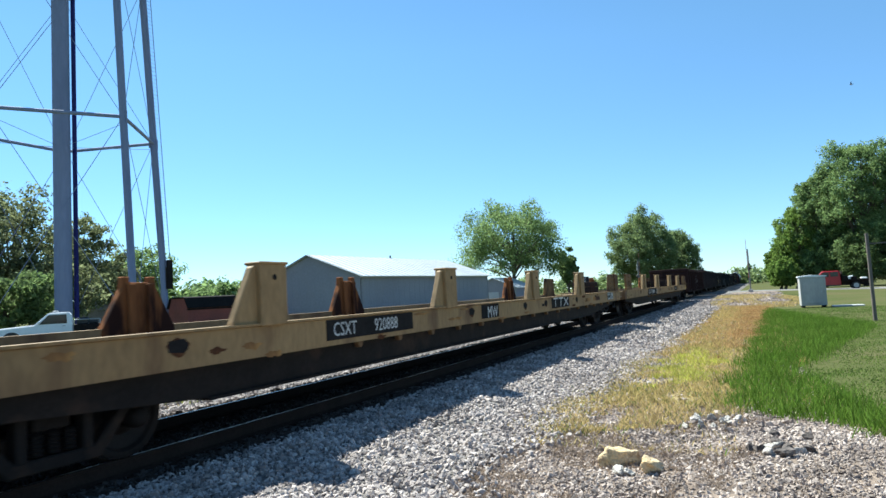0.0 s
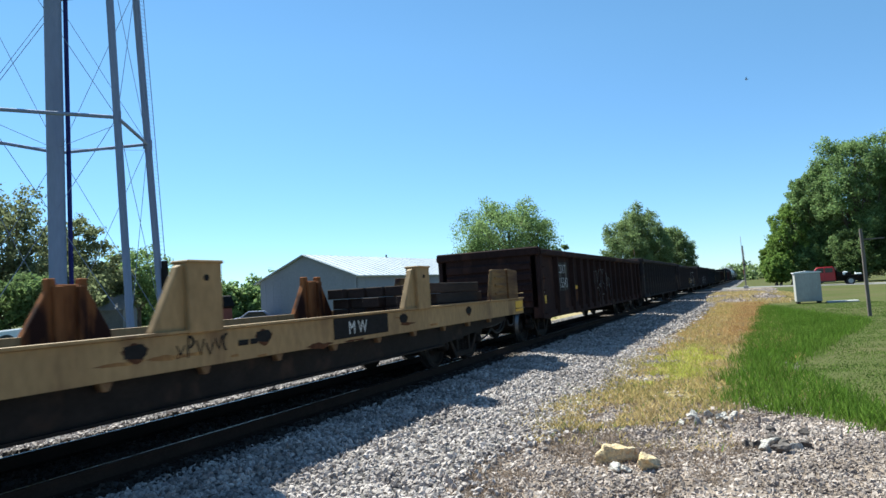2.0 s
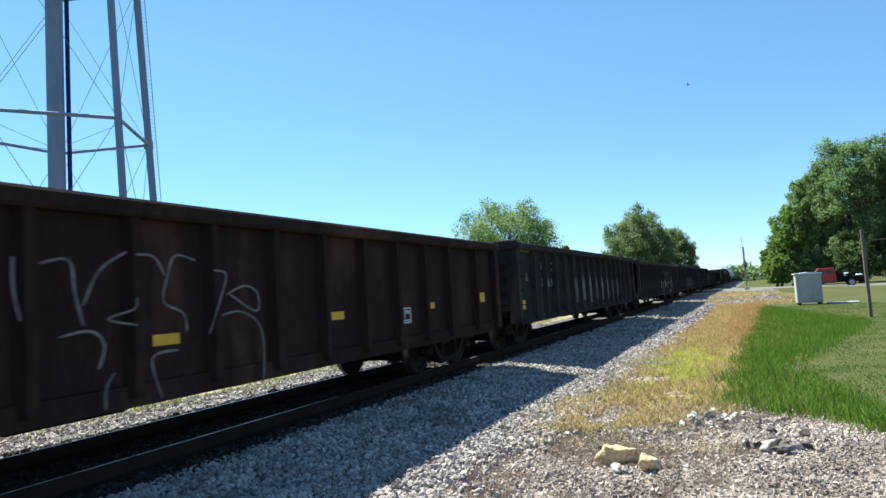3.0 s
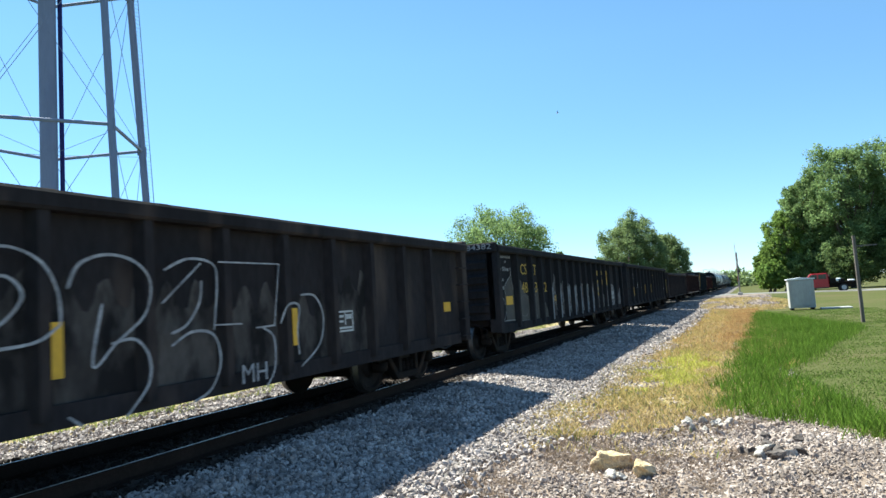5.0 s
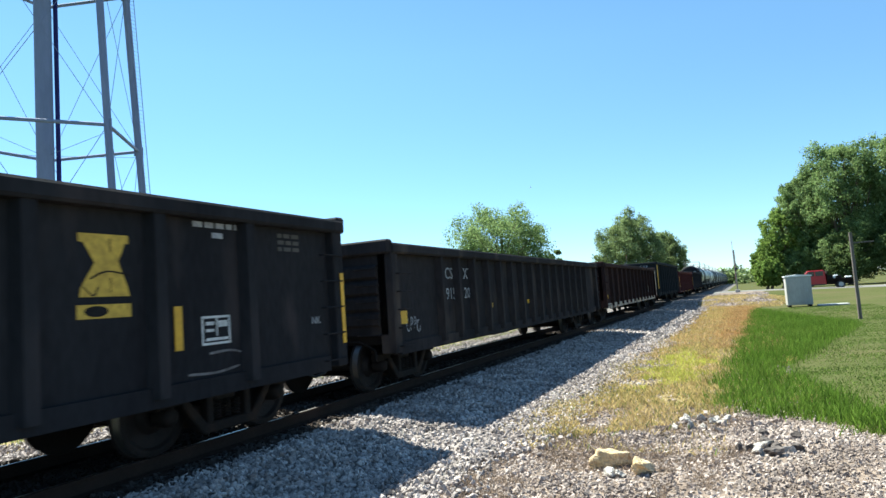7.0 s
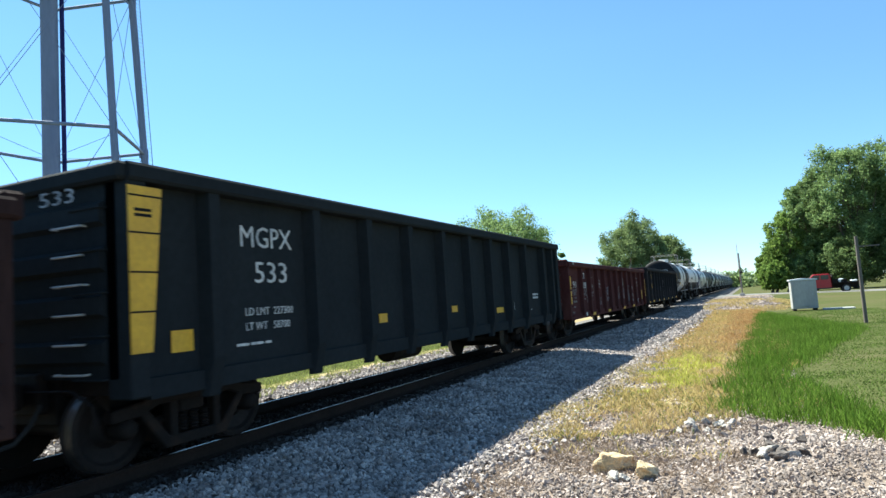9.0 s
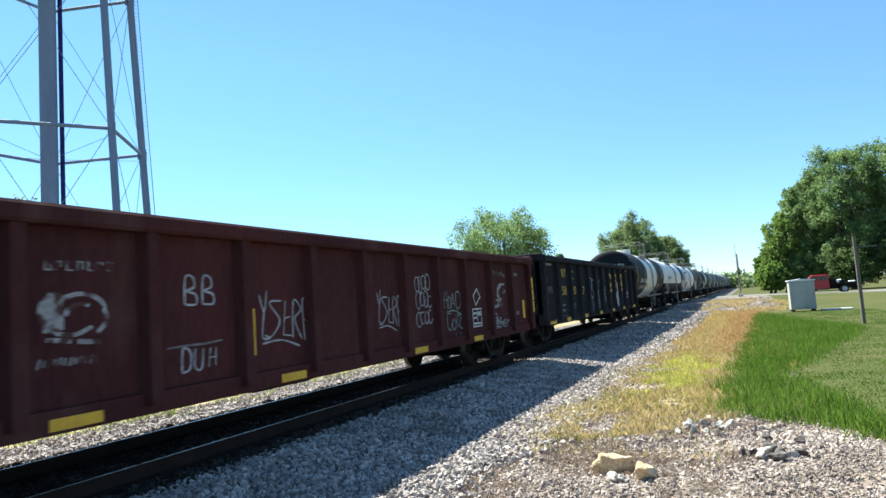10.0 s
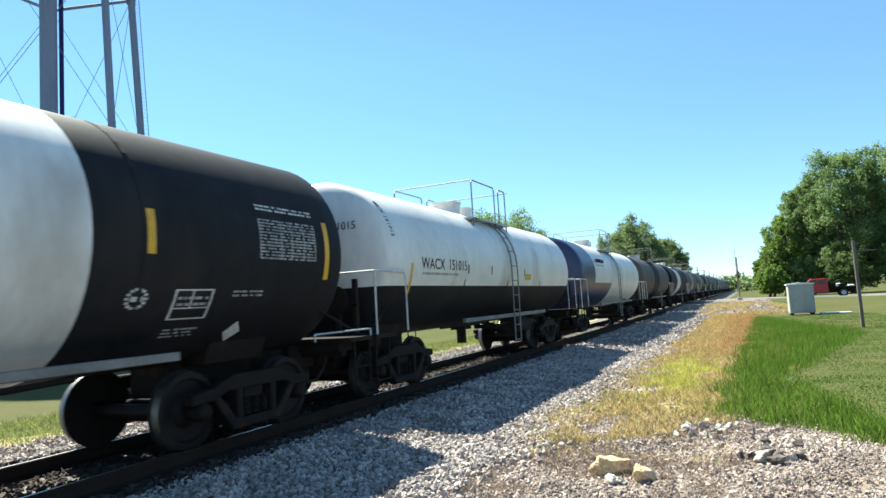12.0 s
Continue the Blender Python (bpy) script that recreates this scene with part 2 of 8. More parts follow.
BARN_WALL = mat("barn_siding", (0.305, 0.305, 0.335), (0.27, 0.27, 0.30), 0.3, 0.8, grain=5, fine=0.15, bump=0.05, spec=0.1)
BARN_ROOF = mat("barn_roof_metal", (0.50, 0.52, 0.54), (0.44, 0.46, 0.48), 0.3, 0.5, 0.1, grain=4, fine=0.15, bump=0.05)
SHED_RED = mat("shed_red", (0.22, 0.06, 0.045), (0.16, 0.05, 0.04), 0.8, 0.8, grain=8)
SHED_ROOF = mat("shed_roof", (0.011, 0.010, 0.010), (0.017, 0.015, 0.0145), 1.0, 0.85, grain=8, spec=0.1)
CABINET = mat("cabinet_aluminium", (0.40, 0.395, 0.375), (0.35, 0.345, 0.33), 1.0, 0.6, 0.1, grain=10, fine=0.2, bump=0.03,
              stain=(0.25, 0.245, 0.235), stain_scale=1.3, stain_at=(0.58, 0.8), stretch=(1, 1, 0.4))
CABINET_TOP = mat("cabinet_roof_white", (0.76, 0.77, 0.78), (0.7, 0.71, 0.72), 1.0, 0.5, grain=10, fine=0.1, bump=0)
POLE_WOOD = mat("pole_wood", (0.17, 0.14, 0.12), (0.11, 0.09, 0.08), 2, 0.95, grain=16, bump=0.4, stretch=(1, 1, 0.15))
ASPHALT = mat("road_asphalt", (0.20, 0.19, 0.18), (0.16, 0.155, 0.145), 0.6, 0.95, grain=30, bump=0.2, spec=0.1)
TRUCK_RED = mat("truck_red", (0.36, 0.012, 0.02), (0.30, 0.010, 0.018), 1, 0.3, grain=8, fine=0.1, bump=0)
PICKUP_WHITE = mat("pickup_white", (0.78, 0.79, 0.80), (0.72, 0.73, 0.74), 1, 0.3, grain=8, fine=0.08, bump=0)
GLASS = mat("dark_glass", (0.02, 0.024, 0.028), (0.03, 0.034, 0.04), 1, 0.08, grain=8, fine=0.1, bump=0)
RUBBER = mat("rubber", (0.02, 0.02, 0.02), (0.03, 0.03, 0.03), 4, 0.85, grain=20)
SIGNAL_BLACK = mat("signal_black", (0.02, 0.02, 0.02), (0.03, 0.03, 0.03), 2, 0.6, grain=10)
HOUSE_ROOF = mat("house_shingle", (0.23, 0.22, 0.21), (0.17, 0.165, 0.16), 1, 0.9, grain=10)

# ---- geometry helpers ----


class Geo:
    """Vertices and faces gathered for one mesh."""

    def __init__(self):
        self.v, self.f, self.m = [], [], []

    def add(self, verts, faces, slot=0):
        o = len(self.v)
        self.v += [tuple(p) for p in verts]
        self.f += [tuple(i + o for i in q) for q in faces]
        self.m += [slot] * len(faces)
        return self

    def box(self, x0, x1, y0, y1, z0, z1, slot=0):
        return self.add([(x0, y0, z0), (x1, y0, z0), (x1, y1, z0), (x0, y1, z0), (x0, y0, z1), (x1, y0, z1), (x1, y1, z1), (x0, y1, z1)],
                        [(0, 3, 2, 1), (4, 5, 6, 7), (0, 1, 5, 4), (1, 2, 6, 5), (2, 3, 7, 6), (3, 0, 4, 7)], slot)

    def tube(self, p, q, r, r2=None, n=8, slot=0):
        p, q = Vector(p), Vector(q)
        r2 = r if r2 is None else r2
        w = (q - p).normalized()
        a = w.orthogonal().normalized()
        b = w.cross(a)
        ring = [(math.cos(6.28318 * i / n), math.sin(6.28318 * i / n)) for i in range(n)]
        vs = [p + (a * c + b * s) * r for c, s in ring] + [q + (a * c + b * s) * r2 for c, s in ring]
        fs = [(i, (i + 1) % n, n + (i + 1) % n, n + i) for i in range(n)]
        return self.add(vs, fs + [tuple(range(n))[::-1], tuple(range(n, 2 * n))], slot)

    def pipe(self, pts, r, n=6, slot=0):
        for p, q in zip(pts, pts[1:]):
            self.tube(p, q, r, n=n, slot=slot)
        return self

    def prism(self, outline, axis, lo, hi, slot=0):
        """An outline of two coordinates swept along an axis (0 x, 1 y, 2 z)."""
        def put(c, w):
            c = list(c)
            c.insert(axis, w)
            return tuple(c)
        n = len(outline)
        vs = [put(c, lo) for c in outline] + [put(c, hi) for c in outline]
        fs = [(i, (i + 1) % n, n + (i + 1) % n, n + i) for i in range(n)]
        return self.add(vs, fs + [tuple(range(n))[::-1], tuple(range(n, 2 * n))], slot)

    def lathe_y(self, profile, zc, n=40, slot_of=None):
        """A profile of (y, radius) turned round the line x = 0, z = zc."""
        k = len(profile)
        vs = [(r * math.cos(6.28318 * j / n), y, zc + r * math.sin(6.28318 * j / n)) for y, r in profile for j in range(n)]
        o = len(self.v)
        self.v += vs
        for i in range(k - 1):
            for j in range(n):
                self.f.append((o + i * n + j, o + i * n + (j + 1) % n, o + (i + 1) * n + (j + 1) % n, o + (i + 1) * n + j))
                ym, zm = (profile[i][0] + profile[i + 1][0]) / 2, zc + profile[i][1] * math.sin(6.28318 * (j + 0.5) / n)
                self.m.append(slot_of(ym, zm) if slot_of else 0)
        return self

    def mesh(self, name, mats, smooth=False, bevel=0.0):
        me = bpy.data.meshes.new(name)
        me.from_pydata(self.v, [], self.f)
        for m in mats if isinstance(mats, (list, tuple)) else [mats]:
            me.materials.append(m)
        me.polygons.foreach_set("material_index", self.m)
        bm = bmesh.new()
        bm.from_mesh(me)
        bmesh.ops.recalc_face_normals(bm, faces=bm.faces)
        if bevel:
            edges = [e for e in bm.edges if len(e.link_faces) == 2 and e.calc_face_angle(0) > 0.7]
            bmesh.ops.bevel(bm, geom=edges, offset=bevel, segments=1, affect="EDGES", clamp_overlap=True)
        bm.to_mesh(me)
        bm.free()
        if smooth:
            me.polygons.foreach_set("use_smooth", [True] * len(me.polygons))
            me.set_sharp_from_angle(angle=radians(40))
        return me


def thing(name, m=None, label="", category="", group="", kind=""):
    ob = new(name)
    ob.empty_display_size = 0.3
    ob.matrix_world = m or Matrix()
    return tagged(ob, label, category, group, kind)


def part(name, data, parent, label="", at=None):
    """One mesh object under a thing or a part. data: a mesh, which alike parts may share."""
    ob = new(name, data)
    ob.parent = parent
    if at is not None:
        ob.matrix_local = at
    if label:
        ob["label"] = label
    return ob


def solid(name, data, m=None, label="", category="", group="", kind=""):
    ob = new(name, data)
    ob.matrix_world = m or Matrix()
    return tagged(ob, label, category, group, kind)


CACHE = {}


def shared(key, build):
    if key not in CACHE:
        CACHE[key] = build()
    return CACHE[key]

# ---- ground, road and track ----
TRACK_X = -6.64
SPEED = 20.2


def wobble(x, y, s=1.0, seed=0.0):
    return noise.noise(Vector((x * s, y * s, seed)))


def ground_z(x, y):
    """Height of the natural ground, without the ballast bed."""
    far = min(max((y - 8) / 25, 0), 1)
    z = -0.33 - 0.15 * far
    d = abs(x - TRACK_X)
    if x < TRACK_X:
        z = -0.45 - 0.1 * min(max((d - 4) / 6, 0), 1)
    rise = min(max((y - 49.5) / 5, 0), 1) * (1 - min(max((y - 92) / 20, 0), 1))
    lift = rise * (1 - min(max((d - 7.5) / (2.5 + 11.5 * min(max((y - 68) / 12, 0), 1)), 0), 1))
    z += (-0.06 - z) * lift * 0.95
    return z


def ground_kind(x, y):
    """0 mown or rough grass, 1 gravelly soil, 2 dry-grass soil."""
    w = wobble(x, y, 0.9, 3.0) * 0.5 + wobble(x, y, 3.0, 7.0) * 0.25
    if x < TRACK_X:
        return 2 if x > -12.0 + 1.2 * w else 0
    if y < 9.45 - 0.95 * max(x, -0.6) + w * 0.9 and x < 7:
        return 1
    if x < -2.35 + 0.7 * w:
        return 1
    if 48.5 + w < y < 83 and x < 2.0 + w:
        return 1
    if x < -0.55 + (y - 9.6) * 0.03 + w * 0.9 and y < 50:
        return 2
    return 0


xs = sorted({*(-2500, -1200, -600, -300, -160, -90, -60, -40, -28, -20, -16, -14, -13.2, -12.8, -12.4, -12, -11.6, -11.2, -10.8, -10.5, -9, -6.64, -5, -4, -3.4),
             *(round(-3.0 + 0.16 * i, 3) for i in range(70)), 8.6, 9.5, 11, 13, 16, 20, 26, 34, 45, 60, 90, 160, 300, 600, 1200, 2500})
ys = sorted({*(-2500, -1200, -600, -300, -150, -80, -40, -20, -8, -2), *(round(0.5 + 0.2 * i, 3) for i in range(90)),
             *(round(18.5 + 0.5 * i, 3) for i in range(80)), *(58.5 + 1.5 * i for i in range(24)),
             *(96, 100, 105, 112, 120, 135, 160, 200, 300, 500, 900, 1500, 2500)})
g = Geo()
g.v = [(x, y, ground_z(x, y) + (0.018 * wobble(x, y, 1.3) if abs(x) < 9 and 0 < y < 60 else 0)) for y in ys for x in xs]
nx = len(xs)
for j in range(len(ys) - 1):
    for i in range(nx - 1):
        g.f.append((j * nx + i, j * nx + i + 1, (j + 1) * nx + i + 1, (j + 1) * nx + i))
        cx, cy = (xs[i] + xs[i + 1]) / 2, (ys[j] + ys[j + 1]) / 2
        g.m.append(ground_kind(cx, cy) if -14 < cx < 9 and 0 < cy < 95 else 0)
DRYSOIL = mat("dry_grass_soil", (0.33, 0.265, 0.14), (0.25, 0.20, 0.11), 0.8, 0.95, grain=20, bump=0.6, fine=0.5, spec=0.05,
              stain=(0.17, 0.12, 0.065), stain_scale=0.5)
solid("ground", g.mesh("ground", [FIELD, SOIL, DRYSOIL], smooth=True), label="level ground of mown grass, dry weeds and gravelly soil",
      category="ground", kind="structure")


def ballast_z(x):
    d = abs(x - TRACK_X)
    if d < 1.75:
        return -0.185
    if x > TRACK_X:
        return -0.185 - min((d - 1.75) / 2.75, 1) * 0.24
    return -0.185 - min((d - 1.75) / 1.9, 1) * 0.3


g = Geo()
bx = [TRACK_X + o for o in (-4.4, -3.65, -3.0, -2.3, -1.75, -0.9, 0, 0.9, 1.35, 1.75, 2.1, 2.45, 2.8, 3.15, 3.5, 3.85, 4.2, 4.5, 5.1)]
by = [-60, -20] + [0.4 * i for i in range(150)] + [60 + 4 * i for i in range(30)] + [200, 300, 500, 800]
for y in by:
    for k, x in enumerate(bx):
        edge = 0 < k < len(bx) - 1
        z = ballast_z(x) + (0.03 * wobble(x, y, 1.7) if abs(x - TRACK_X) > 1.3 else 0)
        z = max(z, ground_z(x, y) + 0.02) if edge and x - TRACK_X < 4.1 else ground_z(x, y) - 0.05
        g.v.append((x + (0.3 * wobble(0, y, 0.7, 3) + 0.2 * wobble(0, y, 2.1, 5)) * (k >= len(bx) - 3), y, z))
nb = len(bx)
for j in range(len(by) - 1):
    for i in range(nb - 1):
        g.f.append((j * nb + i, j * nb + i + 1, (j + 1) * nb + i + 1, (j + 1) * nb + i))
        g.m.append(0)
solid("ballast_bed", g.mesh("ballast_bed", BALLAST, smooth=True), label="raised bed of crushed grey stone under the track",
      category="ballast", kind="structure")

track = thing("railway_track", label="single railway track of steel rails on dark wooden ties", category="track", kind="structure")
rail_outline = [(-0.075, -0.172), (0.075, -0.172), (0.075, -0.160), (0.012, -0.140), (0.012, -0.042), (0.036, -0.034), (0.037, -0.010),
                (0.030, -0.002), (0.014, 0.0), (-0.014, 0.0), (-0.030, -0.002), (-0.037, -0.010), (-0.036, -0.034), (-0.012, -0.042), (-0.012, -0.140), (-0.075, -0.160)]
g = Geo().prism(rail_outline, 1, -60, 800)
g.m[8] = 1
rail_mesh = g.mesh("rail", [RAIL, RAILHEAD])
for o in (-0.755, 0.755):
    part("rail", rail_mesh, track, at=pose(TRACK_X + o, 0, 0))
tie_mesh = Geo().box(-1.3, 1.3, -0.115, 0.115, -0.34, -0.176).mesh("tie", TIE, bevel=0.012)
plate_mesh = Geo().box(-0.17, 0.17, -0.09, 0.09, -0.176, -0.160).mesh("tie_plate", RAIL)
for i in range(200):
    y = 1.5 + 0.51 * i
    tie = part("tie", tie_mesh, track, at=pose(TRACK_X + random.uniform(-0.04, 0.04), y + random.uniform(-0.03, 0.03), random.uniform(-0.008, 0.004),
                                              0, 0, random.uniform(-1, 1)))
g = Geo()
for i in range(200):
    for o in (-0.755, 0.755):
        g.box(TRACK_X + o - 0.17, TRACK_X + o + 0.17, 1.41 + 0.51 * i, 1.59 + 0.51 * i, -0.178, -0.168)
tagged(part("tie_plates", g.mesh("tie_plates", RAIL), track), kind="stuff")

# road over the tracks
g = Geo()
rx = [-120, -60, -30, -18, -12, TRACK_X - 2, TRACK_X - 0.85, TRACK_X + 0.85, TRACK_X + 2, 0, 4, 8, 14, 30, 80, 160]
for k, x in enumerate(rx):
    z = -0.012 if abs(x - TRACK_X) < 3 else max(ground_z(x, 86), -0.4) + 0.06
    for y in (82.5, 83.0, 89.0, 89.5):
        g.v.append((x, y + 0.001 * x * 0, z - (0.25 if y in (82.5, 89.5) else 0)))
for i in range(len(rx) - 1):
    for j in range(3):
        g.f.append((4 * i + j, 4 * i + j + 1, 4 * i + j + 5, 4 * i + j + 4))
        g.m.append(0)
solid("road", g.mesh("road", ASPHALT), label="pale asphalt road crossing the railway", category="road", kind="structure")

# ---- the train ----


def text_mesh(body, size, material, wide=1.0, fit=0.0):
    """Painted lettering as a mesh that lies in the y-z plane and reads along -y, from the side x > 0; origin at its lower left."""
    cu = bpy.data.curves.new("lettering", "FONT")
    cu.body, cu.size, cu.extrude, cu.resolution_u = body, size, 0.002, 2
    ob = bpy.data.objects.new("lettering", cu)
    scene.collection.objects.link(ob)
    me = bpy.data.meshes.new_from_object(ob.evaluated_get(bpy.context.evaluated_depsgraph_get()))
    bpy.data.objects.remove(ob)
    bpy.data.curves.remove(cu)
    me.materials.clear()
    me.materials.append(material)
    if fit:
        wx = [q.co.x for q in me.vertices]
        wide = fit / (max(wx) - min(wx))
        me.transform(Matrix.Translation((-min(wx), 0, 0)))
    me.transform(Matrix.Diagonal((wide, 1, 1, 1)))
    me.transform(Matrix(((0, 0, 1, 0), (1, 0, 0, 0), (0, 1, 0, 0), (0, 0, 0, 1))))
    return me


def glyphs(me):
    """Splits lettering into one mesh a character: islands that overlap along the line belong together."""
    root = list(range(len(me.vertices)))

    def find(i):
        while root[i] != i:
            root[i] = root[root[i]]
            i = root[i]
        return i
    for e in me.edges:
        root[find(e.vertices[0])] = find(e.vertices[1])
    span = {}
    for q in me.vertices:
        k = find(q.index)
        lo, hi = span.get(k, (1e9, -1e9))
        span[k] = (min(lo, q.co.y), max(hi, q.co.y))
    groups = []
    for k, (lo, hi) in sorted(span.items(), key=lambda kv: kv[1]):
        if groups and lo < groups[-1][1] - 0.35 * (hi - lo):
            groups[-1][0].add(k)
            groups[-1][1] = max(groups[-1][1], hi)
        else:
            groups.append([{k}, hi])
    out = []
    for keys, _ in groups:
        index = {q.index: i for i, q in enumerate(q for q in me.vertices if find(q.index) in keys)}
        piece = bpy.data.meshes.new("lettering")
        piece.from_pydata([tuple(me.vertices[i].co) for i in index], [], [tuple(index[i] for i in f.vertices) for f in me.polygons if f.vertices[0] in index])
        piece.materials.append(me.materials[0])
        out.append(piece)
    return out


def lettering(car, body, size, x, y, z, material=None, wide=1.0, lean=0.0, name="lettering", fit=0.0):
    """Letters on a car's side, reading towards larger y as seen from x > 0."""
    for me in glyphs(text_mesh(body, size, material or PAINT_WHITE, wide, fit)):
        part(name, me, car, at=pose(x, y, z, lean))


def strokes(car, name, lines, x, y, z, width, material, scale=1.0):
    """Flat painted strokes: each list of (y, z) points is a ribbon that lies on the side."""
    for line in lines:
        g = Geo()
        pts = [Vector((0, p[0] * scale, p[1] * scale)) for p in line]
        pts = pts[:1] + [q for p, q in zip(pts, pts[1:]) if (q - p).length > 1e-4]
        n = len(pts)
        for k, p in enumerate(pts):
            back, ahead = (p - pts[max(k - 1, 0)]).normalized(), (pts[min(k + 1, n - 1)] - p).normalized()
            w = (back + ahead).normalized() if (back + ahead).length > 0.3 else (ahead if k < n - 1 else back)
            thick = width * (0.5 if 0 < k < n - 1 else 0.34) * (0.85 + 0.3 * wobble(p.y * 3, p.z * 3, 2.0, 8))
            s = Vector((0, -w.z, w.y)) * thick
            g.v += [tuple(p - s + Vector((0.0004 * (k % 2), 0, 0))), tuple(p + s + Vector((0.0004 * (k % 2), 0, 0)))]
        g.f += [(2 * k, 2 * k + 1, 2 * k + 3, 2 * k + 2) for k in range(n - 1)]
        g.m += [0] * (n - 1)
        part(name, g.mesh(name, material), car, at=pose(x, y, z))


def flow(*pts, n=5):
    """A smooth hand-drawn line through points."""
    p = [Vector((*pts[0], 0)), *(Vector((*q, 0)) for q in pts), Vector((*pts[-1], 0))]
    out = []
    for a, b, c_, d in zip(p, p[1:], p[2:], p[3:]):
        for i in range(n):
            t = i / n
            q = 0.5 * (2 * b + (c_ - a) * t + (2 * a - 5 * b + 4 * c_ - d) * t * t + (3 * b - a - 3 * c_ + d) * t ** 3)
            out.append((q.x, q.y))
    return out + [tuple(pts[-1])]


def arc(cy, cz, ry, rz, a0, a1, n=9):
    return [(cy + ry * math.cos(radians(a0 + (a1 - a0) * i / n)), cz + rz * math.sin(radians(a0 + (a1 - a0) * i / n))) for i in range(n + 1)]


def scribble(seed, w, h, n=5):
    """Loose hand-drawn loops."""
    r = random.Random(seed)
    out = []
    for k in range(n):
        cy, cz = w * (k + 0.5) / n, h * r.uniform(0.35, 0.65)
        kind = r.randrange(3)
        if kind == 0:
            out.append(arc(cy, cz, w / n * 0.5, h * 0.4, r.uniform(0, 90), r.uniform(240, 380)))
        elif kind == 1:
            out.append([(cy - w / n * 0.4, h * r.uniform(0.6, 1)), (cy, h * r.uniform(0, 0.3)), (cy + w / n * 0.4, h * r.uniform(0.6, 1))])
        else:
            out.append([(cy - w / n * 0.3, h * r.uniform(0, 0.3)), (cy - w / n * 0.2, h)] )
            out.append(arc(cy - w / n * 0.2, h * 0.75, w / n * 0.5, h * 0.25, 90, -90, 6))
    return out


def tangle(seed, w, h, n=7):
    """A dense scrawl of looping lines that fills a box."""
    r = random.Random(seed)
    out = []
    for k in range(n):
        cy, cz = w * (0.1 + 0.8 * r.random()), h * (0.15 + 0.7 * r.random())
        pts, a = [], r.uniform(0, 6.28)
        for i in range(6):
            a += r.uniform(0.7, 1.9) * (1 if k % 2 else -1)
            pts.append((min(max(cy + w * 0.2 * math.cos(a), 0), w), min(max(cz + h * 0.22 * math.sin(a), 0), h)))
        out.append(flow(*pts, n=4))
    return out


def plate(car, name, y0, y1, z0, z1, x, material, label=""):
    return part(name, Geo().box(x, x + 0.006, y0, y1, z0, z1).mesh(name, material), car, label)


def wheel_mesh():
    """A steel freight wheel on the x axis, flange towards -x."""
    prof = [(-0.075, 0.10), (-0.075, 0.372), (-0.078, 0.455), (-0.066, 0.463), (-0.052, 0.453), (-0.046, 0.438), (0.056, 0.432), (0.062, 0.424), (0.062, 0.365),
            (0.02, 0.335), (0.0, 0.20), (0.07, 0.14), (0.07, 0.05), (0.07, 0.004)]
    g = Geo().lathe_y(prof, 0.0, 28, lambda y, z: 0)
    for i in range(len(prof) - 1):
        if i == 5:
            for j in range(28):
                g.m[i * 28 + j] = 1
    me = g.mesh("wheel", [WHEEL, TREAD], smooth=True)
    me.transform(Matrix.Rotation(-math.pi / 2, 4, "Z"))
    return me


def side_frame_mesh():
    """Cast side frame of a freight truck, centred on the truck, in the plane x = 0."""
    g = Geo()
    top = [(-1.05, 0.50), (-1.05, 0.62), (-0.7, 0.66), (-0.42, 0.78), (0.42, 0.78), (0.7, 0.66), (1.05, 0.62), (1.05, 0.50),
           (0.72, 0.52), (0.5, 0.60), (-0.5, 0.60), (-0.72, 0.52)]
    g.prism(top, 0, -0.07, 0.07)
    low = [(-0.74, 0.54), (-0.66, 0.60), (-0.36, 0.26), (0.36, 0.26), (0.66, 0.60), (0.74, 0.54), (0.42, 0.14), (-0.42, 0.14)]
    g.prism(low, 0, -0.07, 0.07)
    for y in (-0.30, 0.30):
        g.box(-0.065, 0.065, y - 0.05, y + 0.05, 0.24, 0.62)
    return g.mesh("side_frame", DARKSTEEL, bevel=0.015)


def spring_mesh():
    prof = [(0.0, 0.004)]
    for k in range(6):
        prof += [(0.034 * k, 0.048), (0.034 * k + 0.012, 0.066), (0.034 * k + 0.024, 0.048)]
    me = Geo().lathe_y(prof + [(0.21, 0.004)], 0.0, 7).mesh("spring", DARKSTEEL, smooth=True)
    me.transform(Matrix.Rotation(math.pi / 2, 4, "X"))
    return me


WHEELS = []
WHEEL_R = 0.435


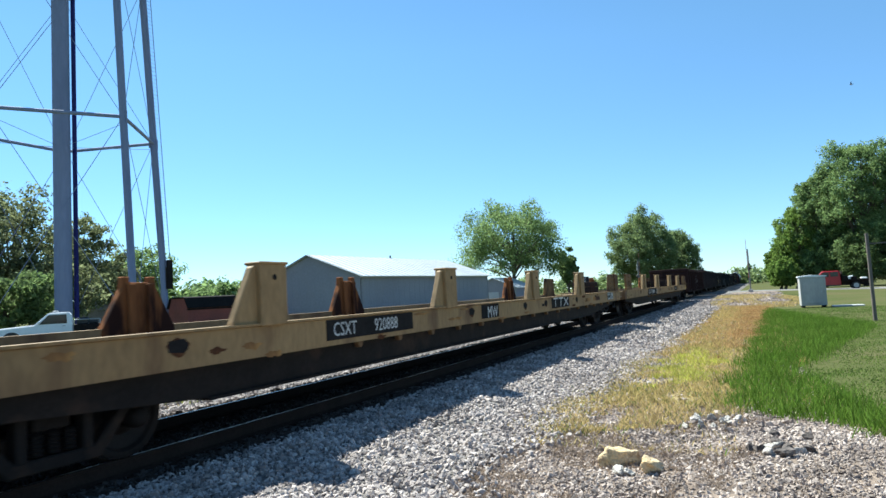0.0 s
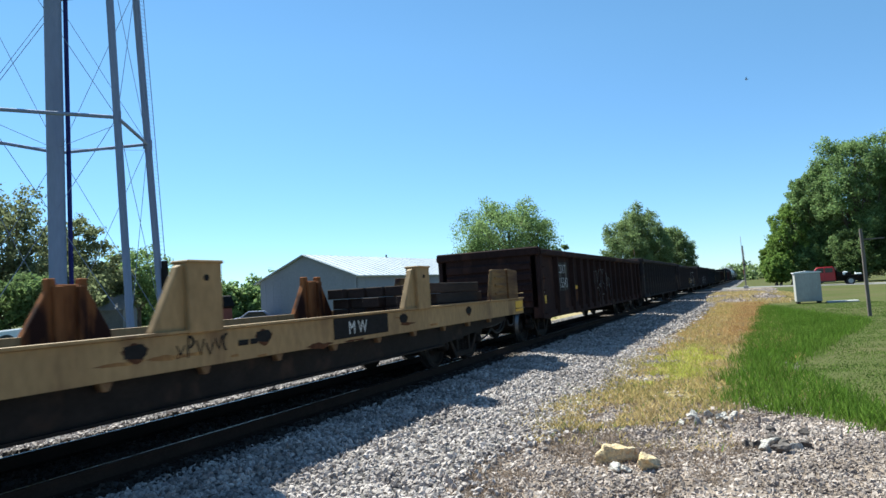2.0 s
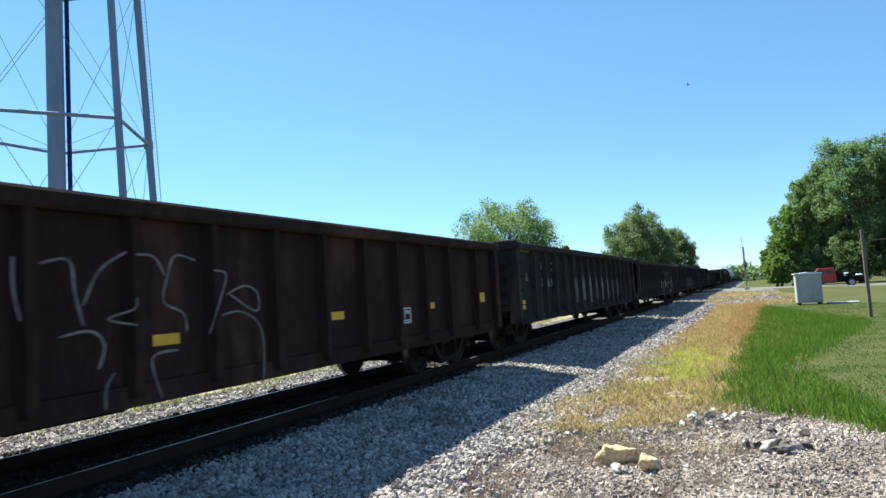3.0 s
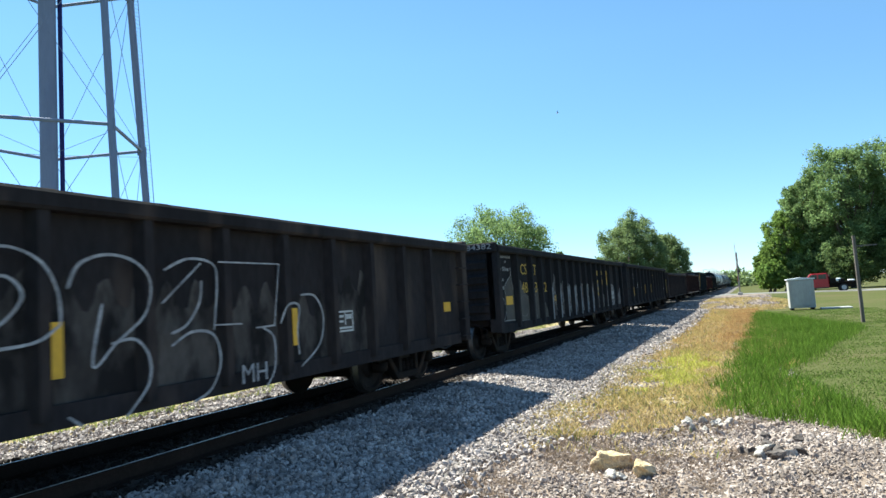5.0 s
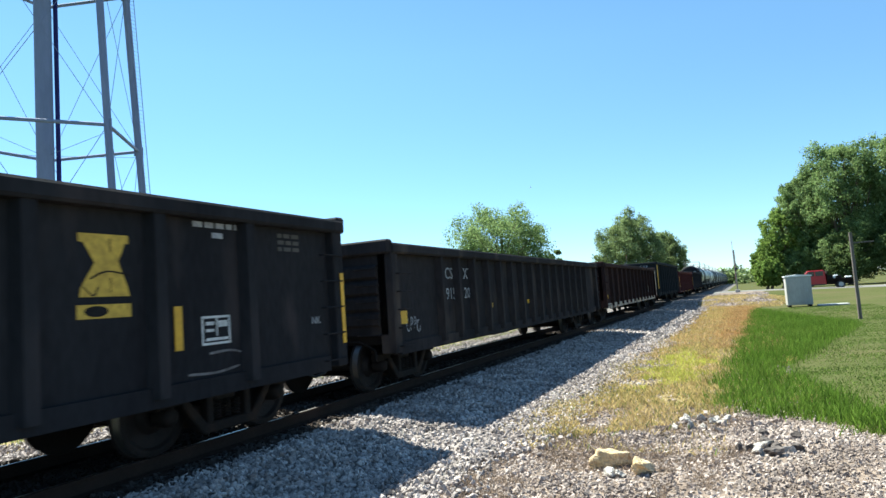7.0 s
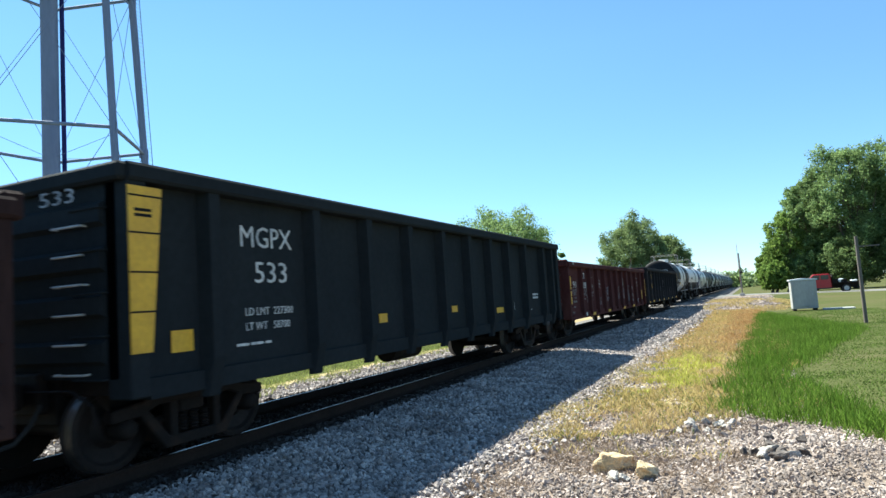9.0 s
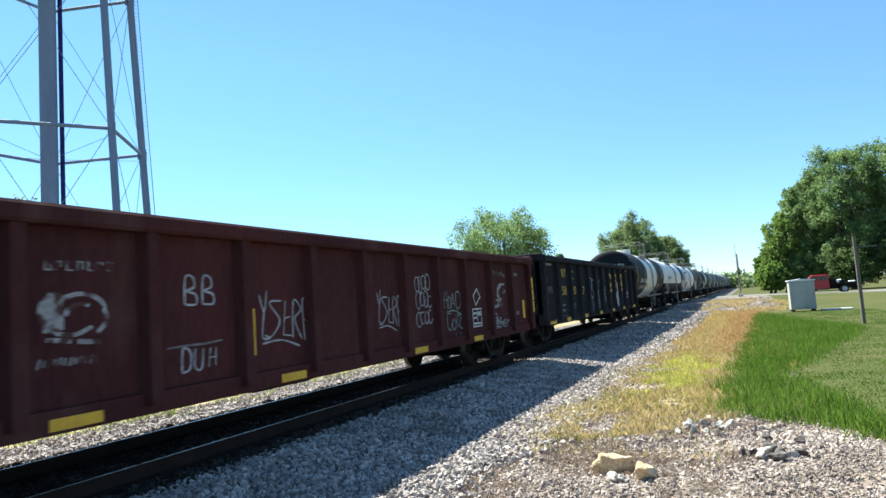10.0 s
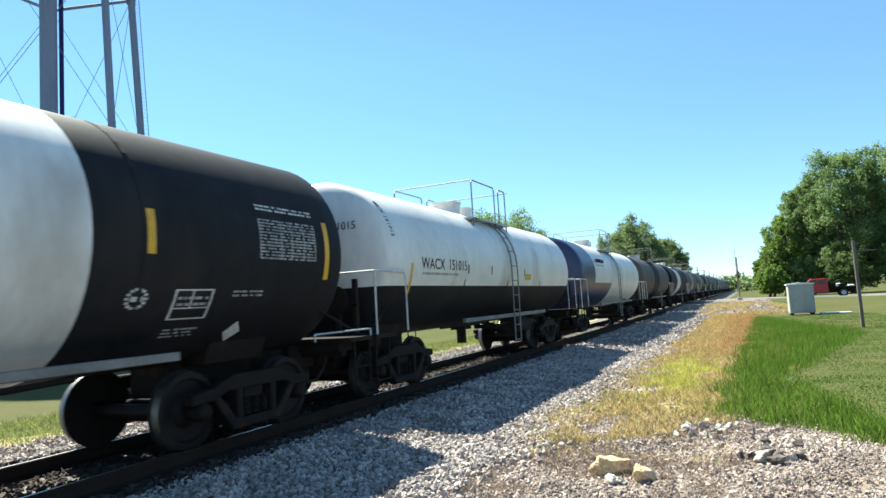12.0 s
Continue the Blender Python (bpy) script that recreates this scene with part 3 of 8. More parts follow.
def add_truck(car, y):
    bolster = part("truck", shared("bolster", lambda: Geo().box(-1.0, 1.0, -0.17, 0.17, 0.46, 0.68).mesh("truck", DARKSTEEL, bevel=0.02)),
                   car, "dark cast-steel two-axle truck", at=pose(0, y, 0))
    for o in (-0.86, 0.86):
        part("axle", shared("axle", lambda: Geo().tube((-0.75, 0, 0.42), (0.75, 0, 0.42), 0.08, n=12).mesh("axle", WHEEL, smooth=True)), bolster, at=pose(0, o, 0))
        for s in (-1, 1):
            WHEELS.append(part("wheel", shared("wheel", wheel_mesh), bolster, "steel wheel with a bright worn tread", at=pose(s * 0.755, o, WHEEL_R, 0, 0, 0 if s > 0 else 180)))
            part("bearing", shared("bearing", lambda: Geo().lathe_y([(0.0, 0.004), (0.0, 0.11), (0.14, 0.11), (0.2, 0.085), (0.22, 0.05), (0.22, 0.004)], 0, 16).mesh("bearing", DARKSTEEL, smooth=True)),
                 bolster, at=pose(s * 0.88, o, 0.42, 0, 0, -90 * s))
    # added dark boxes fill the gaps so that the truck looks solid
    part("truck_filler", shared("truck_filler", lambda: Geo().box(-0.92, 0.92, -0.42, 0.42, 0.2, 0.46).box(-0.7, 0.7, -0.62, -0.5, 0.3, 0.5).box(-0.7, 0.7, 0.5, 0.62, 0.3, 0.5).mesh("truck_filler", DARKSTEEL, bevel=0.02)), bolster)
    for s in (-1, 1):
        part("side_frame", shared("side_frame", side_frame_mesh), bolster, at=pose(s * 1.0, 0, 0))
        for o in (-0.15, 0, 0.15):
            part("spring", shared("spring", spring_mesh), bolster, at=pose(s * 1.0, o, 0.27))


def coupler_mesh():
    g = Geo().box(-0.10, 0.10, -0.62, 0.3, 0.70, 0.92).box(-0.17, 0.14, -0.78, -0.56, 0.66, 0.96).box(-0.16, -0.08, -0.90, -0.76, 0.68, 0.94)
    g.box(-0.32, 0.32, -0.06, 0.06, 0.62, 1.02)
    return g.mesh("coupler", DARKSTEEL, bevel=0.02)


def hose_mesh():
    pts = [(0.35, -0.05, 0.72), (0.36, -0.15, 0.55), (0.34, -0.3, 0.40), (0.28, -0.48, 0.36), (0.2, -0.62, 0.42)]
    return Geo().pipe(pts, 0.022, 7).mesh("brake_hose", RUBBER)


def add_couplers(car, length):
    c, hs = shared("coupler", coupler_mesh), shared("hose", hose_mesh)
    lever = shared("lever", lambda: Geo().pipe([(0.2, -0.1, 0.85), (0.9, -0.12, 0.86), (1.2, -0.12, 0.72), (1.22, -0.12, 0.55)], 0.014, 5).mesh("uncoupling_lever", DARKSTEEL))
    for m in (pose(0, 0, 0), pose(0, length, 0, 0, 0, 180)):
        part("coupler", c, car, at=m)
        part("brake_hose", hs, car, at=m)
        part("uncoupling_lever", lever, car, at=m)


def grab_irons(car, y, x, z0, z1, n, material, width=0.42, axis="y"):
    if axis == "y":
        me = shared(("grab", axis, material.name), lambda: Geo().pipe([(0, 0, 0), (0.07, 0, 0), (0.07, width, 0), (0, width, 0)], 0.012, 5).mesh("grab_iron", material))
    else:
        me = shared(("grab", axis, material.name), lambda: Geo().pipe([(0, 0, 0), (0, -0.07, 0), (width, -0.07, 0), (width, 0, 0)], 0.012, 5).mesh("grab_iron", material))
    for k in range(n):
        part("grab_iron", me, car, at=pose(x, y, z0 + (z1 - z0) * k / max(n - 1, 1)))


def timbers(car, y0, y1, z1, across=6, x0=-1.0):
    """A stack of dark timbers on a flat car's deck, each a part."""
    r = random.Random(int(y0 * 10))
    z = 1.07
    while z + 0.2 < z1 + 0.05:
        for k in range(across):
            a, b = y0 + r.uniform(-0.15, 0.15), y1 + r.uniform(-0.15, 0.15)
            part("timber", Geo().box(-0.19, 0.19, 0, b - a, 0, 0.195).mesh("timber", TIMBER, bevel=0.012), car, "dark weathered timber",
                 at=pose(x0 + 0.4 * k, a, z))
        z += 0.205


def end_gear(car, length):
    """Brake gear, draft box and striker crowding the space below each end."""
    gear = shared("end_gear", lambda: Geo().box(-0.45, 0.45, 0.05, 0.5, 0.5, 0.98).box(-1.2, 1.2, 0.1, 0.22, 0.78, 0.96).tube((0.55, 0.4, 0.5), (0.55, 0.95, 0.5), 0.12, n=10).tube((-0.6, 0.4, 0.55), (-0.6, 1.0, 0.55), 0.14, n=10)
                  .pipe([(0.95, 0.1, 0.8), (0.95, 0.35, 0.45), (0.95, 0.9, 0.42)], 0.025).mesh("end_gear", DARKSTEEL, bevel=0.015))
    for m in (pose(0, 0, 0), pose(0, length, 0, 0, 0, 180)):
        part("end_gear", gear, car, at=m)


def gondola(label, length, height, material, ribs=14, low=0.74, rib_deep=0.13, rib_wide=0.17, sill=None, chord=0.17, deep=False, first=0.62, skip=(), at_ribs=None, grabs=True):
    """An open gondola: x across, y along from its leading end, z from the rail head."""
    car = thing("gondola_car", label=label, category="freight car", group="cars of the passing train")
    xw, x2 = 1.40, 1.40 + rib_deep
    for s in (-1, 1):
        part("side_wall", Geo().box(*sorted((s * 1.36, s * xw)), 0.05, length - 0.05, low, height - chord + 0.02).mesh("side_wall", material), car)
        tc = [(s * 1.34, height - chord), (s * (x2 + 0.02), height - chord), (s * (x2 + 0.045), height - chord + 0.03), (s * (x2 + 0.045), height - 0.03),
              (s * (x2 + 0.02), height), (s * 1.34, height)]
        part("top_chord", Geo().prism(tc, 1, 0.0, length).mesh("top_chord", material), car)
        part("side_sill", Geo().box(*sorted((s * 1.30, s * (xw + 0.05))), 0.3, length - 0.3, low - 0.14, low + 0.06).mesh("side_sill", sill or material), car)
    zt = height - chord + 0.01

    def rib():
        zb = low - 0.05
        a, b = rib_wide / 2, rib_wide / 2 - 0.035
        ys_, xs_ = (-a, -b, b, a), (xw, x2, x2, xw)
        g_ = Geo()
        if deep:
            ring = lambda z, k: [(xw, -a, z), (xw + (x2 - xw) * k, -b, z), (xw + (x2 - xw) * k, b, z), (xw, a, z)]
            zs, ks = (low - 0.22, low + 0.18, zt), (0.45, 1.0, 1.0)
            for z, k in zip(zs, ks):
                g_.v += ring(z, k)
            for i in (0, 4):
                g_.f += [(i + j, i + j + 1, i + j + 5, i + j + 4) for j in range(3)]
                g_.m += [0, 0, 0]
            g_.f.append((0, 1, 2, 3))
            g_.m.append(0)
        else:
            g_.prism(list(zip(xs_, ys_)), 2, zb, zt)
        return g_.mesh("side_rib", material)
    rm = rib()
    for y in at_ribs or [first + (length - 2 * first) * k / (ribs - 1) for k in range(ribs) if k not in skip]:
        part("side_rib", rm, car, at=pose(0, y, 0))
        part("side_rib", rm, car, at=pose(0, y, 0, 0, 0, 180))
    for y0, y1, o in ((0.0, 0.06, -1), (length - 0.06, length, 1)):
        part("end_wall", Geo().box(-1.40, 1.40, y0, y1, 0.95, height - 0.05).mesh("end_wall", material), car)
        g_ = Geo()
        yb = y0 if o < 0 else y1
        part("end_chord", Geo().box(-x2, x2, *sorted((yb - o * 0.08, yb + o * 0.10)), height - chord, height + (0.0 if deep else 0.06)).mesh("end_chord", material, bevel=0.03), car)
        for z in [1.2 + (height - 1.65) * k / 3 for k in range(4)]:
            part("end_rib", Geo().prism([(yb, z - 0.12), (yb + o * 0.06, z - 0.08), (yb + o * 0.06, z + 0.08), (yb, z + 0.12)], 0, -1.25, 1.25).mesh("end_rib", material), car)
        for s in (-1, 1):
            part("corner_post", Geo().box(*sorted((s * 1.25, s * x2)), *sorted((yb, yb - o * 0.22)), low - 0.1, height - chord + 0.02).mesh("corner_post", material, bevel=0.015), car)
    part("floor", Geo().box(-1.36, 1.36, 0.06, length - 0.06, 0.96, 1.06).mesh("floor", DARKSTEEL), car)
    part("center_sill", Geo().box(-0.33, 0.33, 0.1, length - 0.1, 0.62, 0.96).mesh("center_sill", DARKSTEEL, bevel=0.02), car)
    cm = Geo().prism([(-1.38, 0.94), (1.38, 0.94), (1.38, low - 0.08), (0.4, 0.60), (-0.4, 0.60), (-1.38, low - 0.08)], 1, -0.05, 0.05).mesh("crossbearer", DARKSTEEL)
    for k in range(5):
        part("crossbearer", cm, car, at=pose(0, length * (0.24 + 0.13 * k), 0))
    if low > 0.6:
        part("brake_rig", Geo().tube((0.7, length * 0.40, 0.66), (0.7, length * 0.47, 0.66), 0.2, n=14).pipe(
            [(0.5, 3, 0.6), (0.5, length - 3, 0.6)], 0.02).mesh("brake_rig", DARKSTEEL), car)
    for y in (1.22, length - 1.82):
        add_truck(car, y)
    add_couplers(car, length)
    end_gear(car, length)
    if not deep and grabs:
        grab_irons(car, 0.12, x2, 0.75, height - 0.5, 5, material)
    grab_irons(car, length - 0.56, x2, 0.75, height - 0.5, 5, material)
    grab_irons(car, 0.0, 0.85, 0.95, height - 0.4, 5, material, axis="x")
    car["rib_x"] = x2
    return car


def near_post():
    """Stake post on the flat car's near edge: an upright channel with a sloping gusset ahead of it."""
    g = Geo().box(-0.11, 0.11, 0, 0.47, 1.21, 1.955)
    g.prism([(0.02, 1.2), (-0.40, 1.2), (-0.40, 1.26), (-0.07, 1.90), (0.02, 1.93)], 0, -0.05, 0.05)
    g.box(-0.13, 0.13, -0.015, 0.485, 1.93, 1.965)
    return g.mesh("stake_post", YELLOW_CAR, bevel=0.012)


def far_post():
    g = Geo().prism([(-0.62, 1.1), (0.62, 1.1), (0.60, 1.24), (0.28, 1.80), (0.27, 1.96), (0.17, 1.96), (0.16, 1.88), (-0.16, 1.88), (-0.17, 1.96), (-0.27, 1.96), (-0.28, 1.80), (-0.60, 1.24)], 0, -0.06, 0.06)
    g.box(0.06, 0.12, -0.22, -0.10, 1.0, 1.86).box(0.06, 0.12, 0.10, 0.22, 1.0, 1.86)
    return g.mesh("stake_post", RUSTY, bevel=0.012)


def load_stop(car, outline, s, x, material, label, ribs=()):
    """A plated load stop along one edge of the deck, with stiffening ribs."""
    stop = part("load_stop", Geo().prism(outline, 0, *sorted((s * (x - 0.09), s * x))).mesh("load_stop", material, bevel=0.01), car, label)
    for y0, y1, z in ribs:
        part("stiffener", Geo().box(*sorted((s * x, s * (x + 0.035))), y0, y1, z, z + 0.05).mesh("stiffener", material, bevel=0.008), stop)
    return stop


def flat_car(label, length, near, far, long_stop=False):
    car = thing("flat_car", label=label, category="freight car", group="cars of the passing train")
    for s in (-1, 1):
        ol = [(s * 1.34, 0.86), (s * 1.43, 0.86), (s * 1.43, 1.21), (s * 1.47, 1.225), (s * 1.47, 1.25), (s * 1.34, 1.25)]
        part("side_sill", Geo().prism(ol, 1, 0, length).mesh("side_sill", YELLOW_CAR), car, "sun-faded yellow channel sill")
        fb = [(0.9, 0.86), (length - 0.9, 0.86), (length - 0.9, 0.74), (length - 4.4, 0.50), (4.4, 0.50), (0.9, 0.74)]
        part("fish_belly", Geo().prism(fb, 0, *sorted((s * 1.14, s * 1.26))).mesh("fish_belly", DARKSTEEL), car, "rust-black fish-belly girder")
        part("belly_flange", Geo().box(*sorted((s * 1.10, s * 1.32)), 4.4, length - 4.4, 0.475, 0.505).mesh("belly_flange", DARKSTEEL), car)
    part("deck", Geo().box(-1.34, 1.34, 0.05, length - 0.05, 0.98, 1.06).mesh("deck", TIMBER), car)
    part("center_sill", Geo().box(-0.33, 0.33, 0.2, length - 0.2, 0.58, 0.98).mesh("center_sill", DARKSTEEL), car)
    for y0, y1 in ((0.0, 0.12), (length - 0.12, length)):
        part("end_sill", Geo().box(-1.34, 1.34, y0, y1, 0.84, 1.2).mesh("end_sill", YELLOW_CAR, bevel=0.015), car)
    bracket = Geo().prism([(-0.075, 0.86), (0.075, 0.86), (0.03, 0.77), (-0.03, 0.77)], 0, 1.30, 1.39).mesh("bracket", YELLOW_CAR, bevel=0.01)
    hole = Geo().prism([(-0.17, -0.05), (0.02, -0.07), (0.075, -0.03), (0.08, 0.03), (0.03, 0.075), (-0.17, 0.06)], 0, 1.425, 1.434).mesh("stake_pocket", PAINT_BLACK)
    grime = Geo().prism([((0.13 + 0.02 * math.sin(3 * t) + 0.012 * math.sin(5 * t)) * math.cos(t) - 0.05, (0.09 + 0.012 * math.sin(4 * t + 1)) * math.sin(t)) for t in [0.2856 * i for i in range(22)]], 0, 1.425, 1.4325).mesh("rust_patch", DARK_RUST)
    for k in range(16):
        part("bracket", bracket, car, at=pose(0, 7.24 + 1.17 * k, 0))
    for y in (near[0] - 1.1, near[0] + 1.5, near[1] - 1.6, near[1] + 1.3, near[2] - 0.55, near[2] + 1.2, near[3] - 0.4, near[3] + 2.3):
        part("rust_patch", grime, car, at=pose(0, y, 1.08))
        part("stake_pocket", hole, car, at=pose(0, y, 1.09))
    r_ = random.Random(int(near[0] * 100))
    for k in range(26):
        y, z = r_.uniform(0.6, length - 0.9), r_.choice((0.875, 0.92, 1.0, 1.12, 1.16))
        w_, h_ = r_.uniform(0.12, 0.55), r_.uniform(0.02, 0.07)
        p_ = r_.uniform(0, 6)
        ol = [(w_ * 0.5 * (1 + 0.18 * math.sin(3 * t + p_) + 0.1 * math.sin(7 * t)) * math.cos(t), h_ * 0.6 * (1 + 0.3 * math.sin(4 * t + p_) + 0.15 * math.sin(9 * t)) * math.sin(t)) for t in [6.28318 * i / 26 for i in range(26)]]
        part("rust_spot", Geo().prism(ol, 0, 1.426, 1.4318).mesh("rust_spot", DARK_RUST if k % 5 == 0 else RUST_PLATE), car, at=pose(0, y, z))
    nm, fm = shared("near_post", near_post), shared("far_post", far_post)
    for y in near:
        post = part("stake_post", nm, car, "faded yellow steel stake post", at=pose(1.38, y, 0))
        part("post_hole", shared("post_hole", lambda: Geo().tube((0.112, 0.24, 1.78), (0.118, 0.24, 1.78), 0.035, n=12).mesh("post_hole", PAINT_BLACK)), post)
    for y in far:
        part("stake_post", fm, car, "rust-streaked steel stake post", at=pose(-1.38, y, 0))
    L = length
    load_stop(car, [(L - 2.15, 1.2), (L - 1.07, 1.2), (L - 1.07, 1.93), (L - 1.91, 1.93)], 1, 1.42, YELLOW_WORN, "ribbed yellow load stop",
              [(L - 1.85, L - 1.15, z) for z in (1.36, 1.55, 1.72)])
    load_stop(car, [(L - 1.05, 1.2), (L - 0.40, 1.2), (L - 0.40, 1.90), (L - 1.05, 1.95)], 1, 1.46, YELLOW_WORN, "boxed end of the load stop")
    load_stop(car, [(L - 1.6, 1.1), (L - 0.2, 1.1), (L - 0.2, 1.9), (L - 1.35, 1.92)], -1, 1.42, RUST_PLATE, "yellow load stop blotched with dark rust")
    load_stop(car, [(0.55, 1.2), (1.95, 1.2), (1.75, 1.95), (0.55, 1.95)], 1, 1.42, YELLOW_WORN, "ribbed yellow load stop", [(1.1, 1.7, z) for z in (1.4, 1.6, 1.78)])
    if long_stop:
        load_stop(car, [(2.3, 1.1), (5.3, 1.1), (5.3, 1.93), (2.3, 1.93)], -1, 1.42, YELLOW_WORN, "long faded load stop")
    for y in (2.9, length - 2.95):
        add_truck(car, y)
    add_couplers(car, length)
    for x_, line in ((0.95, flow((length - 0.05, 0.74), (length - 0.3, 0.50), (length - 0.75, 0.44), (length - 1.05, 0.56), (length - 1.3, 0.45), (length - 1.7, 0.38), (length - 1.95, 0.47), (length - 1.7, 0.58))),
                     (1.2, flow((length - 0.1, 0.86), (length - 0.2, 0.62), (length - 0.5, 0.60), (length - 0.55, 0.72))),
                     (1.1, flow((length - 0.8, 0.70), (length - 1.4, 0.64), (length - 2.2, 0.68)))):
        part("brake_hose", Geo().pipe([(x_, a_, b_) for a_, b_ in line], 0.022, 6).mesh("brake_hose", RUBBER, smooth=True), car)
    part("brake_cylinder", Geo().tube((0.75, length - 1.5, 0.72), (0.75, length - 0.9, 0.72), 0.13, n=14).box(0.6, 0.9, length - 0.75, length - 0.45, 0.6, 0.85).mesh("brake_cylinder", DARKSTEEL, bevel=0.01), car)
    grab_irons(car, length - 0.62, 1.45, 1.0, 1.36, 2, YELLOW_CAR)
    grab_irons(car, 0.15, 1.45, 1.0, 1.36, 2, YELLOW_CAR)
    return car


def tank_patch(car, name, y0, y1, a0, a1, material, label="", radius=1.403, zc=2.31):
    """A painted patch that follows the tank's curve, from angle a0 to a1 above the horizontal."""
    g = Geo()
    n = max(int(abs(a1 - a0) / 4), 1)
    for k in range(n):
        t0, t1 = radians(a0 + (a1 - a0) * k / n), radians(a0 + (a1 - a0) * (k + 1) / n)
        g.add([(radius * math.cos(t), y, zc + radius * math.sin(t)) for t in (t0, t1) for y in (y0, y1)], [(0, 1, 3, 2)])
    return part(name, g.mesh(name, material), car, label)


def wrap_text(car, body, size, y, zc, radius, start, material, pitch):
    """Letters that run down round the tank's flank, one part each; start: degrees above the horizontal."""
    a = start
    for ch in body:
        if ch != " ":
            me = text_mesh(ch, size, material, 0.85)
            me.transform(Matrix.Rotation(radians(-90), 4, "X"))
            t = radians(a)
            m = Matrix.Translation((radius * math.cos(t), y, zc + radius * math.sin(t))) @ Matrix.Rotation(-t, 4, "Y")
            part("lettering", me, car, at=m)
        a -= math.degrees(pitch / radius)


def tank_rows(car, name, y0, y1, a0, a1, rows, material, fill=0.55, seed=1, whole=False):
    """Rows of small print that follow the tank's curve."""
    r = random.Random(seed)
    g = Geo()
    step = (a1 - a0) / rows
    for k in range(rows):
        lo, hi = radians(a0 + step * k), radians(a0 + step * (k + fill))
        p = y0
        while p < y1 - 0.02:
            q = y1 if whole else min(p + r.uniform(0.03, 0.10), y1)
            g.add([(1.404 * math.cos(t), y, 2.31 + 1.404 * math.sin(t)) for t in (lo, hi) for y in (p, q)], [(0, 1, 3, 2)])
            p = q + r.choice((0.015, 0.015, 0.05))
    return part(name, g.mesh(name, material), car)


def tank_letters(car, body, size, y, angle, material, fit, radius=1.403, zc=2.31):
    """Letters along the tank's flank, bent to its curve; angle: of their foot above the horizontal."""
    for me in glyphs(text_mesh(body, size, material, fit=fit)):
        for q in me.vertices:
            t = radians(angle) + q.co.z / radius
            rr = radius + q.co.x
            q.co = (rr * math.cos(t), y + q.co.y, zc + rr * math.sin(t))
        part("lettering", me, car)


def head_letters(car, body, size, x, z, material, fit, radius=1.40, zc=2.31, a=0.15, hd=0.30):
    """Letters across a tank's leading head, laid on its dish."""
    for me in glyphs(text_mesh(body, size, material, fit=fit)):
        for q in me.vertices:
            px, pz = x + q.co.y, z + q.co.z
            dish = a + hd * (1 - math.sqrt(max(1 - (px * px + (pz - zc) ** 2) / radius ** 2, 0)))
            q.co = (px, dish - 0.004 - q.co.x, pz)
        part("lettering", me, car)


